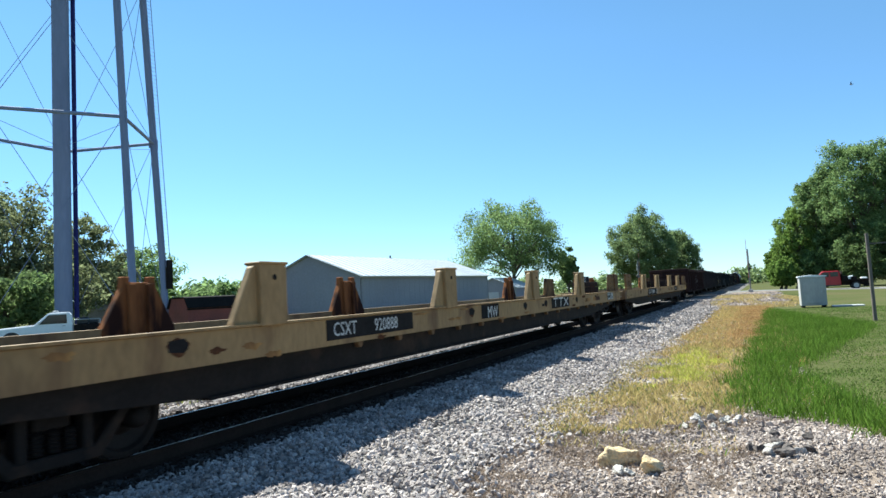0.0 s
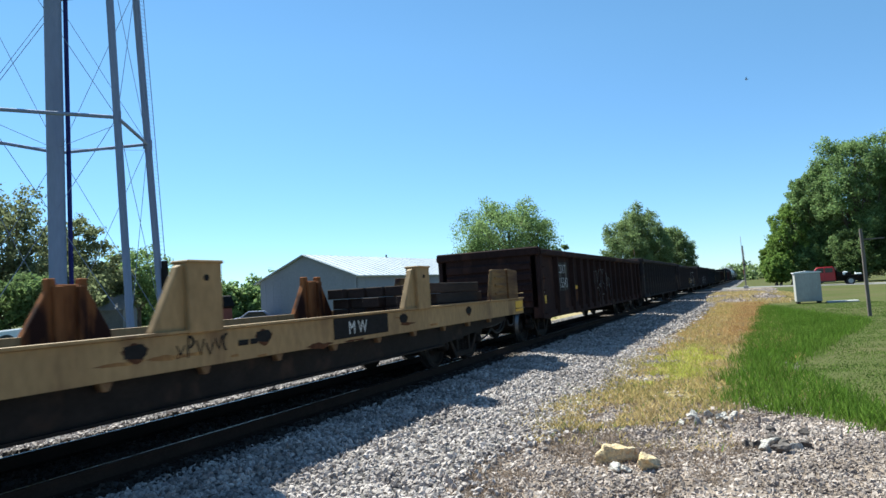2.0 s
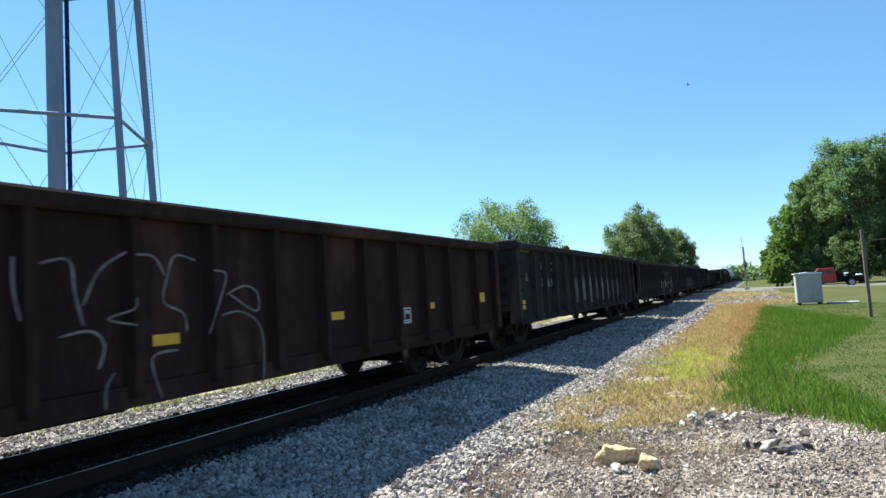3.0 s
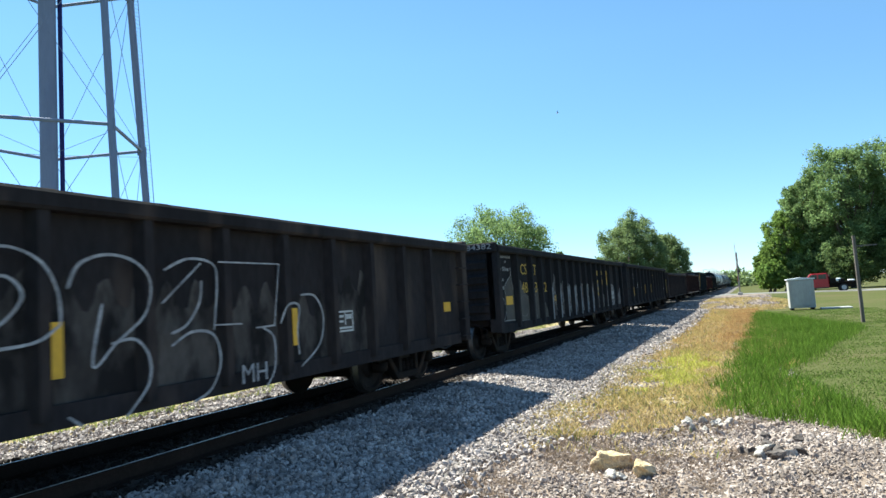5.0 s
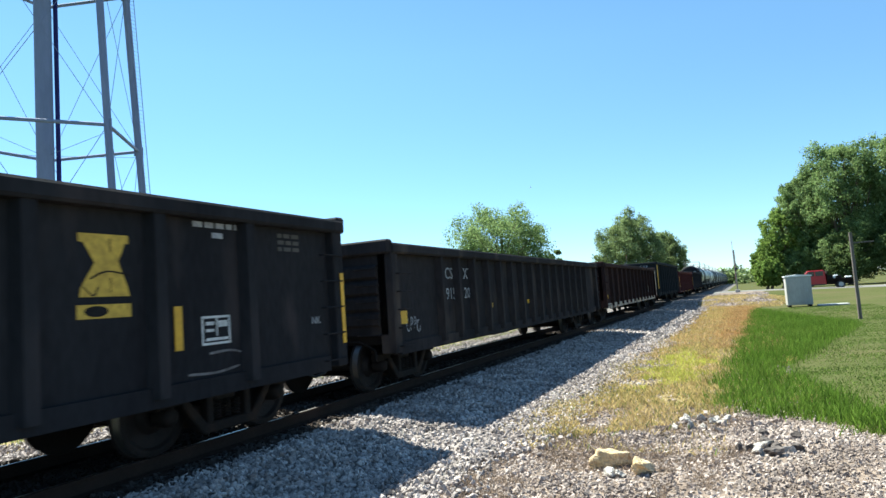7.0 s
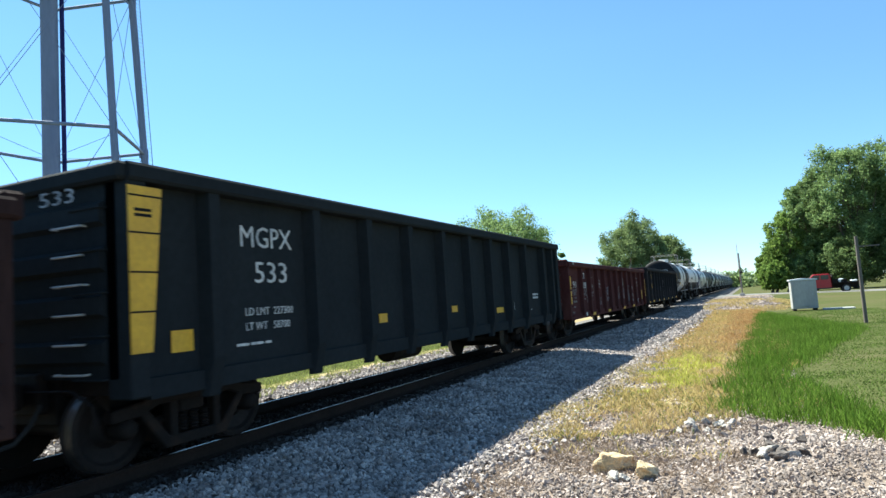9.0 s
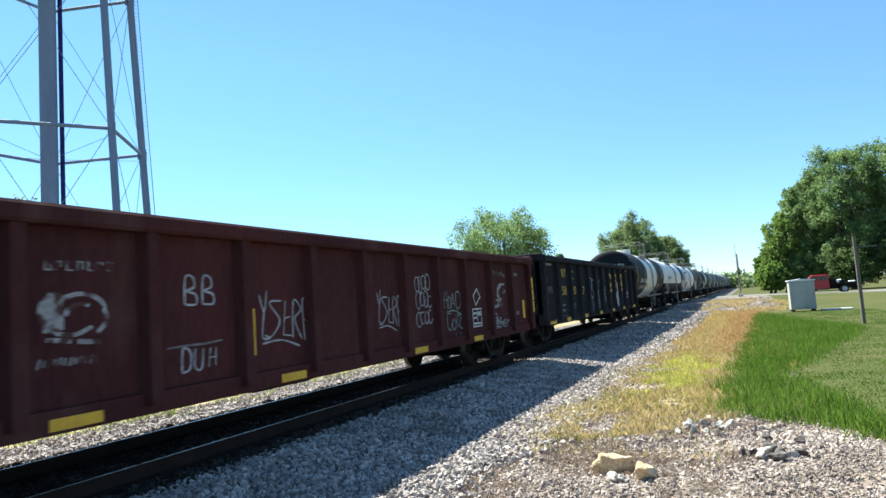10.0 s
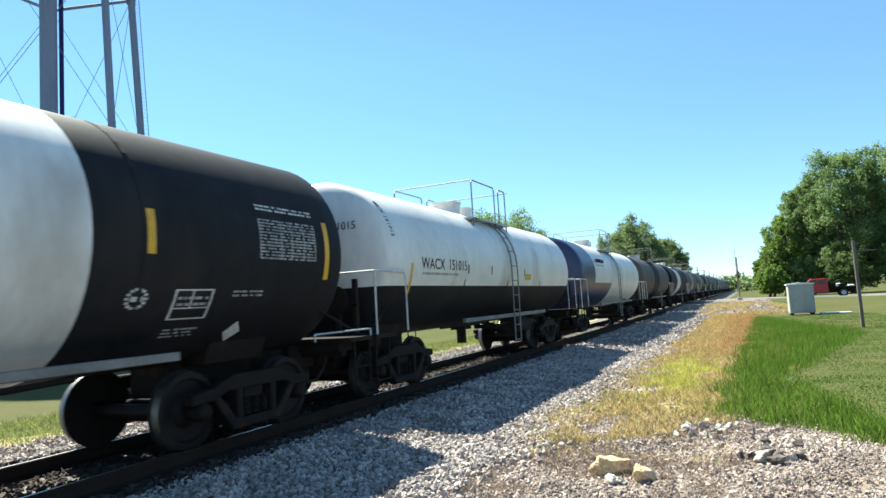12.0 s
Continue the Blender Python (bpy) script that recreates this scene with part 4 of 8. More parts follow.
def tank_car(label, length, bands, mats, middle=None, platform=True, radius=1.40, zc=2.31, edges=(), rail=True, split_z=None):
    """bands: function of (y, z) that gives the paint's slot."""
    car = thing("tank_car", label=label, category="freight car", group="cars of the passing train")
    a, b = 0.15, length - 0.15
    hd = 0.30
    prof = [(a + hd * (1 - math.cos(t)), max(radius * math.sin(t), 0.003)) for t in [math.pi / 2 * k / 9 for k in range(10)]]
    cuts = sorted({a + hd + (b - a - 2 * hd) * k / 36 for k in range(37)} | set(edges))
    prof += [(y, radius) for y in cuts[1:]]
    prof += [(b - hd * (1 - math.cos(t)), max(radius * math.sin(t), 0.003)) for t in [math.pi / 2 * k / 9 for k in range(8, -1, -1)]]
    shell = Geo().lathe_y(prof, zc, 48, bands).mesh("tank_shell", mats, smooth=True)
    if split_z:
        bm = bmesh.new()
        bm.from_mesh(shell)
        bmesh.ops.bisect_plane(bm, geom=bm.verts[:] + bm.edges[:] + bm.faces[:], plane_co=(0, 0, split_z), plane_no=(0, 0, 1))
        for q in bm.faces:
            q.material_index = bands(0, q.calc_center_median().z)
        bm.to_mesh(shell)
        bm.free()
    part("tank_shell", shell, car)
    post = shared("brake_stand", lambda: Geo().box(0.95, 1.03, -0.12, -0.04, 1.0, 1.95).box(0.62, 0.70, -0.12, -0.04, 1.0, 1.6).box(0.6, 1.05, -0.12, -0.06, 1.5, 1.56).tube((0.66, -0.2, 1.62), (0.66, -0.14, 1.62), 0.24, n=16)
                  .box(-1.2, 1.2, -0.05, 0.3, 0.86, 1.0).mesh("brake_stand", DARKSTEEL, bevel=0.01))
    for m in (pose(0, 0, 0), pose(0, length, 0, 0, 0, 180)):
        part("brake_stand", post, car, "dark steel brake stand", at=m)
    for f in (0.28, 0.5, 0.72):
        y = a + (b - a) * f
        g = Geo()
        n = 48
        for k in range(n):
            t0, t1 = 6.28318 * k / n, 6.28318 * (k + 1) / n
            r = radius + 0.006
            g.add([(r * math.cos(t), y + o, zc + r * math.sin(t)) for t in (t0, t1) for o in (-0.02, 0.02)], [(0, 1, 3, 2)], bands(y, zc + r * math.sin(t0)))
        part("weld_band", g.mesh("weld_band", mats, smooth=True), car)
    for y in (1.4, length - 1.9):
        g = Geo().prism([(-0.86, zc - 1.0), (0.86, zc - 1.0), (0.7, 0.9), (-0.7, 0.9)], 1, y - 0.5, y + 0.5)
        part("saddle", g.mesh("saddle", DARKSTEEL, bevel=0.02), car)
        add_truck(car, y)
    for s in (-1, 1):
        part("side_sill", Geo().box(*sorted((s * 1.32, s * 1.40)), 3.4, length - 3.4, 1.05, 1.14).mesh("side_sill", WALKWAY, bevel=0.01), car)
    for y0, y1 in ((-0.25, 2.6), (length - 2.6, length + 0.25)):
        part("stub_sill", Geo().box(-0.32, 0.32, y0, y1, 0.62, 1.0).mesh("stub_sill", DARKSTEEL), car)
        part("end_platform", Geo().box(-1.45, 1.45, *sorted((y0 if y0 < 0 else y1 - 0.6, y0 + 0.6 if y0 < 0 else y1)), 1.0, 1.06).mesh("end_platform", DARKSTEEL), car)
        ye = y0 + 0.05 if y0 < 0 else y1 - 0.05
        yi = ye + (1.0 if y0 < 0 else -1.0)
        o = 0.07 if y0 < 0 else -0.07
        for s in (-1, 1):
            if rail:
                part("end_railing", Geo().pipe([(s * 1.44, ye, 1.06), (s * 1.44, ye, 2.05), (s * 1.44, yi - o, 2.05), (s * 1.44, yi - o * 0.3, 2.03), (s * 1.44, yi, 1.96), (s * 1.44, yi, 1.06)], 0.016, 6).mesh("end_railing", PAINT_WHITE), car)
            else:
                part("end_railing", Geo().pipe([(s * 1.44, ye, 1.06), (s * 1.44, ye, 1.16), (s * 1.44, ye + 20 * o, 1.16), (s * 1.44, ye + 20 * o, 1.06)], 0.014, 6).mesh("end_railing", GALV), car)
            part("end_brace", Geo().pipe([(s * 1.3, ye, 1.05), (s * 1.1, ye + 14 * o, 1.55)], 0.02, 6).mesh("end_brace", DARKSTEEL), car)
        if rail:
            part("end_rail", Geo().pipe([(-1.44, ye, 2.05), (1.44, ye, 2.05)], 0.016, 6).mesh("end_rail", PAINT_WHITE), car)
        for s in (-1, 1):
            g = Geo()
            g.pipe([(s * 1.40, ye, 1.0), (s * 1.40, ye, 0.35), (s * 1.40, ye + (0.4 if y0 < 0 else -0.4), 0.35), (s * 1.40, ye + (0.4 if y0 < 0 else -0.4), 1.0)], 0.016, 5)
            g.pipe([(s * 1.40, ye, 0.62), (s * 1.40, ye + (0.4 if y0 < 0 else -0.4), 0.62)], 0.014, 5)
            part("step", g.mesh("step", DARKSTEEL), car)
    add_couplers(car, length)
    end_gear(car, length)
    mid, zt = middle or length / 2, zc + radius
    pm = mid + 0.4 if middle else mid
    part("manway", Geo().tube((0, mid - 0.5, zt - 0.08), (0, mid - 0.5, zt + 0.2), 0.36, n=20).tube((0, mid - 0.5, zt + 0.2), (0, mid - 0.5, zt + 0.26), 0.40, n=20)
         .mesh("manway", TANK_WHITE, smooth=True), car)
    part("valve_housing", Geo().tube((0, mid + 0.6, zt - 0.08), (0, mid + 0.6, zt + 0.26), 0.24, n=16).mesh("valve_housing", TANK_WHITE, smooth=True), car)
    if platform:
        g = Geo()
        for s in (-1, 1):
            g.box(*sorted((s * 0.55, s * 1.05)), pm - 1.25, pm + 1.25, zt - 0.30, zt - 0.26)
        g.box(-1.05, 1.05, pm - 1.35, pm - 1.0, zt - 0.30, zt - 0.26)
        part("platform", g.mesh("platform", GALV), car)
        for s in (-1, 1):
            for y0, y1 in ((pm - 1.25, pm + 0.25), (pm + 0.55, pm + 1.05)):
                part("platform_hoop", Geo().pipe([(s * 1.03, y0, zt - 0.75), (s * 1.03, y0, zt + 0.55), (s * 1.03, y0 + 0.06, zt + 0.62), (s * 1.03, y1 - 0.06, zt + 0.62), (s * 1.03, y1, zt + 0.55), (s * 1.03, y1, zt - 0.75)], 0.017, 6)
                     .mesh("platform_hoop", WALKWAY), car)
        for y in (pm - 1.25, pm + 1.25):
            part("platform_rail", Geo().pipe([(-1.03, y, zt + 0.62), (1.03, y, zt + 0.62)], 0.015, 6).mesh("platform_rail", WALKWAY), car)
    for s in (-1, 1):
        def skin(z):
            return s * (math.sqrt(max(radius ** 2 - (z - zc) ** 2, 0)) + 0.10)
        zs = [zt - 0.3 - 0.28 * k for k in range(6)]
        pts = [(skin(z) if z > zc else s * (radius + 0.10), z) for z in zs] + [(s * (radius + 0.08), 0.45)]
        g = Geo()
        for o in (-0.1, 0.32):
            g.pipe([(x, mid + o, z) for x, z in pts], 0.02, 6)
        for k in range(9):
            z = 0.5 + 0.36 * k
            if z < zt - 0.3:
                x = skin(z) if z > zc else s * (radius + 0.10)
                g.pipe([(x, mid - 0.1, z), (x, mid + 0.32, z)], 0.014, 5)
        part("ladder", g.mesh("ladder", WALKWAY), car)
    part("outlet", Geo().tube((0, mid, zc - radius - 0.45), (0, mid, zc - radius + 0.1), 0.12, n=14).box(-0.2, 0.2, mid - 0.2, mid + 0.2, 0.80, 0.95).mesh("outlet", DARKSTEEL), car)
    part("heater_pipe", Geo().pipe([(0.9, 3.2, 0.98), (0.9, mid - 0.6, 0.96), (0.9, mid - 0.5, 0.86), (0.9, mid + 0.4, 0.86), (0.9, length - 4.2, 0.97)], 0.03, 6).pipe([(0.5, mid - 0.3, 0.86), (1.1, mid - 0.3, 0.86)], 0.05, 8).mesh("heater_pipe", DARKSTEEL), car)
    part("air_reservoir", Geo().tube((0.95, mid + 1.1, 0.80), (0.95, mid + 2.1, 0.80), 0.22, n=16).mesh("air_reservoir", DARKSTEEL, smooth=True), car)
    return car

TRAIN = []


def couple(car, lead):
    """lead: metres ahead of the origin at which the car's leading end stands at the clip's start."""
    TRAIN.append((car, lead))
    return car


RX = 1.535   # face of a gondola's ribs
PX = 1.404   # face of a gondola's side plates


def marks(car, rows):
    """Reflector plates: y, z, length, height on the near side."""
    for y, z, w, hgt in rows:
        plate(car, "reflector", y, y + w, z, z + hgt, PX + 0.002, REFLECTOR, "yellow reflector plate")


def data_box(car, y, z, w, hgt, x):
    """A stencilled consolidated data panel: a white frame with bars."""
    g = Geo()
    for a in ((0, w, 0, 0.025), (0, w, hgt - 0.025, hgt), (0, 0.025, 0, hgt), (w - 0.025, w, 0, hgt), (w * 0.5, w * 0.5 + 0.02, hgt * 0.3, hgt),
              (0.06, w * 0.42, hgt * 0.68, hgt * 0.8), (0.06, w * 0.42, hgt * 0.45, hgt * 0.55), (w * 0.58, w * 0.9, hgt * 0.6, hgt * 0.82), (0.06, w * 0.9, hgt * 0.14, hgt * 0.24)):
        g.box(0, 0.004, *a)
    part("data_panel", g.mesh("data_panel", PAINT_WHITE), car, "small white stencilled panel", at=pose(x, y, z))


def small_print(car, y, z, w, rows, x, material=None, hgt=0.06):
    g = Geo()
    r = random.Random(int(y * 100))
    for k in range(rows):
        p = 0.0
        while p < w:
            q = min(p + r.uniform(0.08, 0.22), w)
            g.box(0, 0.004, p, q, -k * hgt * 1.7 - hgt, -k * hgt * 1.7)
            p = q + 0.035
    part("small_print", g.mesh("small_print", material or PAINT_WHITE), car, at=pose(x, y, z))


def emblem_letters(car, y, z, size, gap, x, material, bars=1, cross_bar=False):
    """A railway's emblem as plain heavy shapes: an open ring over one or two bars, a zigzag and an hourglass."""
    w, t = size * 0.96, size * 0.24
    outer = arc(y + w * 0.5, z + size * 0.5, w * 0.5, size * 0.5, 52, 318, 20)
    inner = arc(y + w * 0.5, z + size * 0.5, w * 0.27, size * 0.29, 318, 52, 16)
    ring = outer + [(y + w, z + size * 0.16), (y + w, z + size * 0.33), (y + w * 0.86, z + size * 0.33)] + inner + [(y + w * 0.84, z + size * 0.62), (y + w, z + size * 0.66), (y + w, z + size * 0.97), (y + w * 0.88, z + size * 0.97)]
    part("emblem", Geo().prism(ring, 0, x, x + 0.003).mesh("emblem", material), car)
    for k in range(bars):
        part("emblem", Geo().box(x, x + 0.003, y - 0.03, y + w * 0.97, z - size * (0.34 + 0.36 * k), z - size * (0.14 + 0.33 * k)).mesh("emblem", material), car)
    s = y + gap + w * 0.1
    strokes(car, "emblem", [[(s + w * 0.58, z + size * 0.70), (s + w * 0.58, z + size * 0.92), (s + w * 0.16, z + size * 0.92), (s + w * 0.08, z + size * 0.74), (s + w * 0.18, z + size * 0.57), (s + w * 0.48, z + size * 0.42),
                             (s + w * 0.58, z + size * 0.24), (s + w * 0.48, z + size * 0.06), (s + w * 0.12, z + size * 0.06), (s + w * 0.10, z + size * 0.26)]], x + 0.001, 0, 0, t, material)
    h = y + 2 * gap
    part("emblem", Geo().prism([(h, z + size), (h + w * 0.93, z + size), (h + w * 0.93, z + size * 0.86), (h + w * 0.86, z + size * 0.86), (h + w * 0.72, z + size * 0.56), (h + w * 0.9, z + size * 0.14), (h + w * 0.93, z), (h, z),
                                (h + w * 0.02, z + size * 0.14), (h + w * 0.28, z + size * 0.54), (h + w * 0.08, z + size * 0.86), (h, z + size * 0.86)], 0, x, x + 0.003).mesh("emblem", material), car)
    if cross_bar:
        part("emblem", Geo().box(x, x + 0.003, h - 0.03, h + w * 0.95, z - size * 0.34, z - size * 0.12).mesh("emblem", material), car)


# two long yellow flat cars
for lead, num, words, near, far in ((0.75, "920888", 0, (5.05, 10.0, 15.2, 20.15), (5.7, 10.95, 15.95, 21.15)),
                                    (28.9, "920854", 1, (5.4, 10.37, 16.3, 21.27), (6.0, 11.1, 16.95, 22.1))):
    car = couple(flat_car("long faded-yellow flat car with rusty steel stake posts", 26.95, near, far, words), lead)
    X = 1.438
    if not words:
        plate(car, "black_panel", 6.35, 8.75, 0.93, 1.205, X - 0.006, PAINT_BLACK)
        lettering(car, "CSXT", 0.27, X, 6.5, 0.98, wide=0.86)
        lettering(car, num, 0.27, X, 7.55, 0.98, wide=0.86)
        plate(car, "black_panel", 11.75, 12.75, 0.92, 1.21, X - 0.006, PAINT_BLACK)
        lettering(car, "MW", 0.34, X, 12.10, 0.93, fit=0.58)
        plate(car, "black_panel", 16.87, 18.75, 0.92, 1.21, X - 0.006, PAINT_BLACK)
        strokes(car, "emblem", [[(0, 0.24), (0.45, 0.24)], [(0.22, 0.24), (0.16, 0)], [(0.55, 0.24), (1.0, 0.24)], [(0.78, 0.24), (0.72, 0)],
                                [(1.1, 0.24), (1.55, 0)], [(1.58, 0.24), (1.04, 0)]], X, 17.07, 0.95, 0.07, PAINT_WHITE)
        plate(car, "black_panel", 24.4, 24.9, 0.94, 1.22, X - 0.006, PAINT_BLACK)
        plate(car, "black_panel", 24.96, 25.45, 0.94, 1.20, X - 0.006, PAINT_BLACK)
        data_box(car, 24.42, 0.95, 0.46, 0.26, X + 0.001)
        data_box(car, 24.98, 0.95, 0.2, 0.24, X + 0.001)
        data_box(car, 25.22, 0.95, 0.2, 0.24, X + 0.001)
        plate(car, "rust_panel", 20.9, 21.5, 0.98, 1.1, X - 0.006, RUST_PLATE)
        plate(car, "rust_panel", 22.0, 23.0, 0.98, 1.12, X - 0.006, RUST_PLATE)
        small_print(car, 15.95, 1.08, 0.35, 1, X, PAINT_BLACK)
        timbers(car, 25.4, 26.8, 1.80, 2, 0.0)
    else:
        part("black_panel", Geo().prism([(6.55, 0.87), (9.9, 0.87), (9.72, 1.0), (9.98, 1.12), (9.6, 1.21), (6.62, 1.21), (6.7, 1.1), (6.5, 1.02)], 0, X - 0.006, X).mesh("black_panel", PAINT_BLACK), car)
        lettering(car, "CSXT", 0.30, X, 6.91, 0.95, fit=0.88)
        lettering(car, num, 0.30, X, 7.92, 0.95, fit=1.15)
        strokes(car, "chalk_marks", scribble(4, 0.7, 0.22, 3), X, 9.6, 0.95, 0.05, CHALK)
        strokes(car, "chalk_marks", scribble(8, 0.77, 0.23, 6), X, 16.16, 0.955, 0.03, PAINT_BLACK)
        small_print(car, 17.03, 1.08, 0.3, 1, X, PAINT_BLACK)
        plate(car, "black_panel", 18.85, 20.3, 0.92, 1.21, X - 0.006, PAINT_BLACK)
        lettering(car, "M W", 0.26, X, 19.2, 0.97, wide=0.9)
        plate(car, "sign_board", 3.7, 5.25, 1.66, 2.02, -1.33, PAINT_BLACK, "dark sign board on the load stop")
        lettering(car, "CSXT", 0.15, -1.322, 4.1, 1.87, wide=1.1)
        lettering(car, "920864", 0.19, -1.322, 3.9, 1.69, wide=1.05)
        plate(car, "yellow_patch", 26.38, 26.9, 0.92, 1.17, X - 0.006, REFLECTOR)
        timbers(car, 22.5, 24.8, 1.72)

def fill(car, pts, material, depth=0.0):
    """A flat field of spray paint between the ribs."""
    part("graffiti_panel", Geo().prism(pts, 0, PX - 0.002, PX + 0.001 + depth).mesh("graffiti_panel", material), car)


# gondolas, in the order in which they pass
c = couple(gondola("rust-brown steel gondola car with ribbed sides", 16.95, 2.52, CAR_BROWN, at_ribs=[1.75] + [3.6 + 0.982 * k for k in range(12)] + [15.7]), 57.24)
fill(c, [(2.0, 1.34), (2.7, 1.32), (3.2, 1.35), (3.19, 1.8), (3.21, 2.2), (2.6, 2.19), (2.01, 2.21), (1.98, 1.8)], CAR_SCUFF)
lettering(c, "CSXT", 0.38, PX + 0.003, 2.12, 1.86, CHALK, fit=0.94)
lettering(c, "915543", 0.44, PX + 0.003, 2.03, 1.42, CHALK, fit=1.14)
for y0_, y1_, z0_, z1_ in ((0.2, 0.75, 1.5, 1.95), (3.75, 4.45, 0.9, 1.5)):
    fill(c, [(y0_, z0_), (y1_ - 0.1, z0_ + 0.06), (y1_, (z0_ + z1_) / 2), (y1_ - 0.2, z1_), (y0_ + 0.08, z1_ - 0.1)], DARK_RUST)
marks(c, ((0.30, 1.02, 0.46, 0.22), (4.0, 1.35, 0.4, 0.11), (7.77, 1.13, 0.32, 0.11), (10.65, 1.2, 0.34, 0.11), (13.53, 1.22, 0.34, 0.11), (15.85, 1.25, 0.45, 0.2)))
small_print(c, 0.40, 1.34, 0.22, 1, PX)
K = RX + 0.006
strokes(c, "graffiti", [flow((6.4, 1.95), (6.4, 1.7), (6.45, 1.45)), flow((6.6, 1.9), (6.85, 1.93), (6.9, 1.65), (6.97, 1.38)), flow((6.97, 1.55), (7.13, 1.85), (7.4, 2.02)),
                        flow((6.75, 1.3), (7.03, 1.33), (7.16, 1.2), (7.1, 1.0)), flow((7.5, 1.6), (7.47, 1.5), (7.2, 1.42), (7.5, 1.35))], K, 0, 0, 0.028, FADED)
strokes(c, "graffiti", [flow((7.5, 2.0), (7.7, 1.98), (7.82, 1.8)), flow((8.2, 1.96), (7.95, 2.0), (7.85, 1.8), (7.8, 1.55), (8.03, 1.43), (8.07, 1.25)),
                        flow((7.95, 1.08), (7.65, 1.03), (7.75, 0.65)), flow((7.25, 0.95), (7.17, 0.83), (7.16, 0.65))], K, 0, 0, 0.028, FADED)
strokes(c, "graffiti", [flow((8.45, 1.86), (8.62, 1.82), (8.55, 1.6), (8.36, 1.2)), flow((8.67, 1.6), (9.07, 1.4), (9.1, 1.6), (8.9, 1.69), (8.62, 1.6)),
                        flow((8.53, 1.38), (8.8, 1.41), (9.07, 1.29), (9.17, 1.05), (9.15, 0.6))], K, 0, 0, 0.028, FADED)
data_box(c, 12.53, 1.02, 0.44, 0.26, PX)

c = couple(gondola("weathered black gondola car with pale paint along its side", 16.9, 2.63, CAR_GREY, 15, first=1.45), 75.5)
lettering(c, "CS", 0.36, PX, 2.3, 1.95, CHALK)
lettering(c, "XT", 0.36, PX, 3.3, 1.95, CHALK)
lettering(c, "81 56 10", 0.34, PX, 2.3, 1.5, CHALK)
marks(c, ((0.30, 0.96, 0.48, 0.23),))
fill_tri = Geo().prism([(0.9, 1.67), (1.15, 1.67), (1.02, 1.9)], 0, PX, PX + 0.003)
part("graffiti_panel", fill_tri.mesh("graffiti_panel", GRAFFITI_ORANGE), c)
small_print(c, 0.62, 2.48, 0.75, 1, PX, FADED)
r = random.Random(17)
for k in range(8):
    y0_, y1_ = 1.55 + 1.0 * (k + 4), 1.45 + 1.0 * (k + 5) - 0.1
    ol = [(y0_, 0.8 + 0.2 * r.random()), (y1_, 0.8 + 0.2 * r.random())] + [(y1_ - (y1_ - y0_) * i / 9, 1.55 + 0.3 * r.random()) for i in range(10)]
    part("graffiti_panel", Geo().prism(ol, 0, PX, PX + 0.003).mesh("graffiti_panel", FADED if k % 3 else OLIVE_FILL), c)
    strokes(c, "graffiti", [flow((y0_, 1.0), (y0_ + 0.4, 1.5 + 0.2 * r.random()), (y1_, 1.1 + 0.4 * r.random()))], PX + 0.004, 0, 0, 0.03, CHALK)

c = couple(gondola("weathered dark gondola car with large chalk graffiti", 19.0, 2.57, CAR_GREY, at_ribs=[1.08 + 1.02 * k for k in range(17)]), 94.1)
W = RX + 0.008
strokes(c, "graffiti", [flow((9.49, 1.9), (9.68, 2.04), (9.97, 2.08), (10.22, 1.97), (10.35, 1.75), (10.38, 1.5), (10.33, 1.42), (10.13, 1.32), (9.66, 1.29)), flow((9.74, 1.83), (9.95, 1.85), (10.07, 1.7), (9.92, 1.5), (9.67, 1.4), (9.46, 1.53))], W, 0, 0, 0.032, CHALK)
strokes(c, "graffiti", [flow((9.28, 1.42), (9.7, 1.4), (9.9, 1.48)), flow((9.66, 1.29), (9.61, 1.0), (9.5, 0.62)), flow((9.34, 1.36), (9.29, 0.88), (9.4, 0.9), (9.49, 1.27)), flow((9.15, 1.41), (8.99, 1.18), (8.92, 0.76), (8.97, 0.6)), flow((9.15, 1.37), (9.04, 1.1), (9.06, 0.8))], W, 0, 0, 0.032, CHALK)
strokes(c, "graffiti", [[(7.53, 1.15), (7.68, 1.15)], [(7.72, 1.12), (7.9, 1.11)]], W, 0, 0, 0.05, FADED)
r = random.Random(44)
for k in range(5, 14):
    y0_ = 1.2 + 1.02 * k
    high_ = 1.45 + 0.35 * r.random()
    ol = [(y0_ + 0.02 + 0.8 * i / 11, 0.72 + 0.06 * r.random()) for i in range(12)] + [(y0_ + 0.82 - 0.8 * i / 15, high_ + 0.16 * math.sin(i * 0.9 + k) + 0.09 * r.random()) for i in range(16)]
    part("scuffed_paint", Geo().prism(ol, 0, PX - 0.002, PX + 0.001).mesh("scuffed_paint", CAR_SCUFF), c)
for y0_, y1_ in ((12.65, 13.5), (10.3, 10.55), (11.6, 11.75)):
    part("scrap_load", Geo().box(0.9, 1.3, y0_, y1_, 2.4, 2.63).mesh("scrap_load", DARK_RUST, bevel=0.01), c, "rusty scrap showing over the rim")
strokes(c, "graffiti", [flow((10.44, 1.75), (10.55, 1.96), (10.82, 2.05), (11.11, 1.99), (11.27, 1.8), (11.2, 1.5), (10.9, 1.27), (10.66, 1.08), (10.76, 1.62)),
                        flow((10.84, 1.26), (11.09, 1.28), (11.24, 1.1), (11.22, 0.85), (10.98, 0.6)), flow((10.43, 0.7), (10.56, 0.6))], W, 0, 0, 0.032, CHALK)
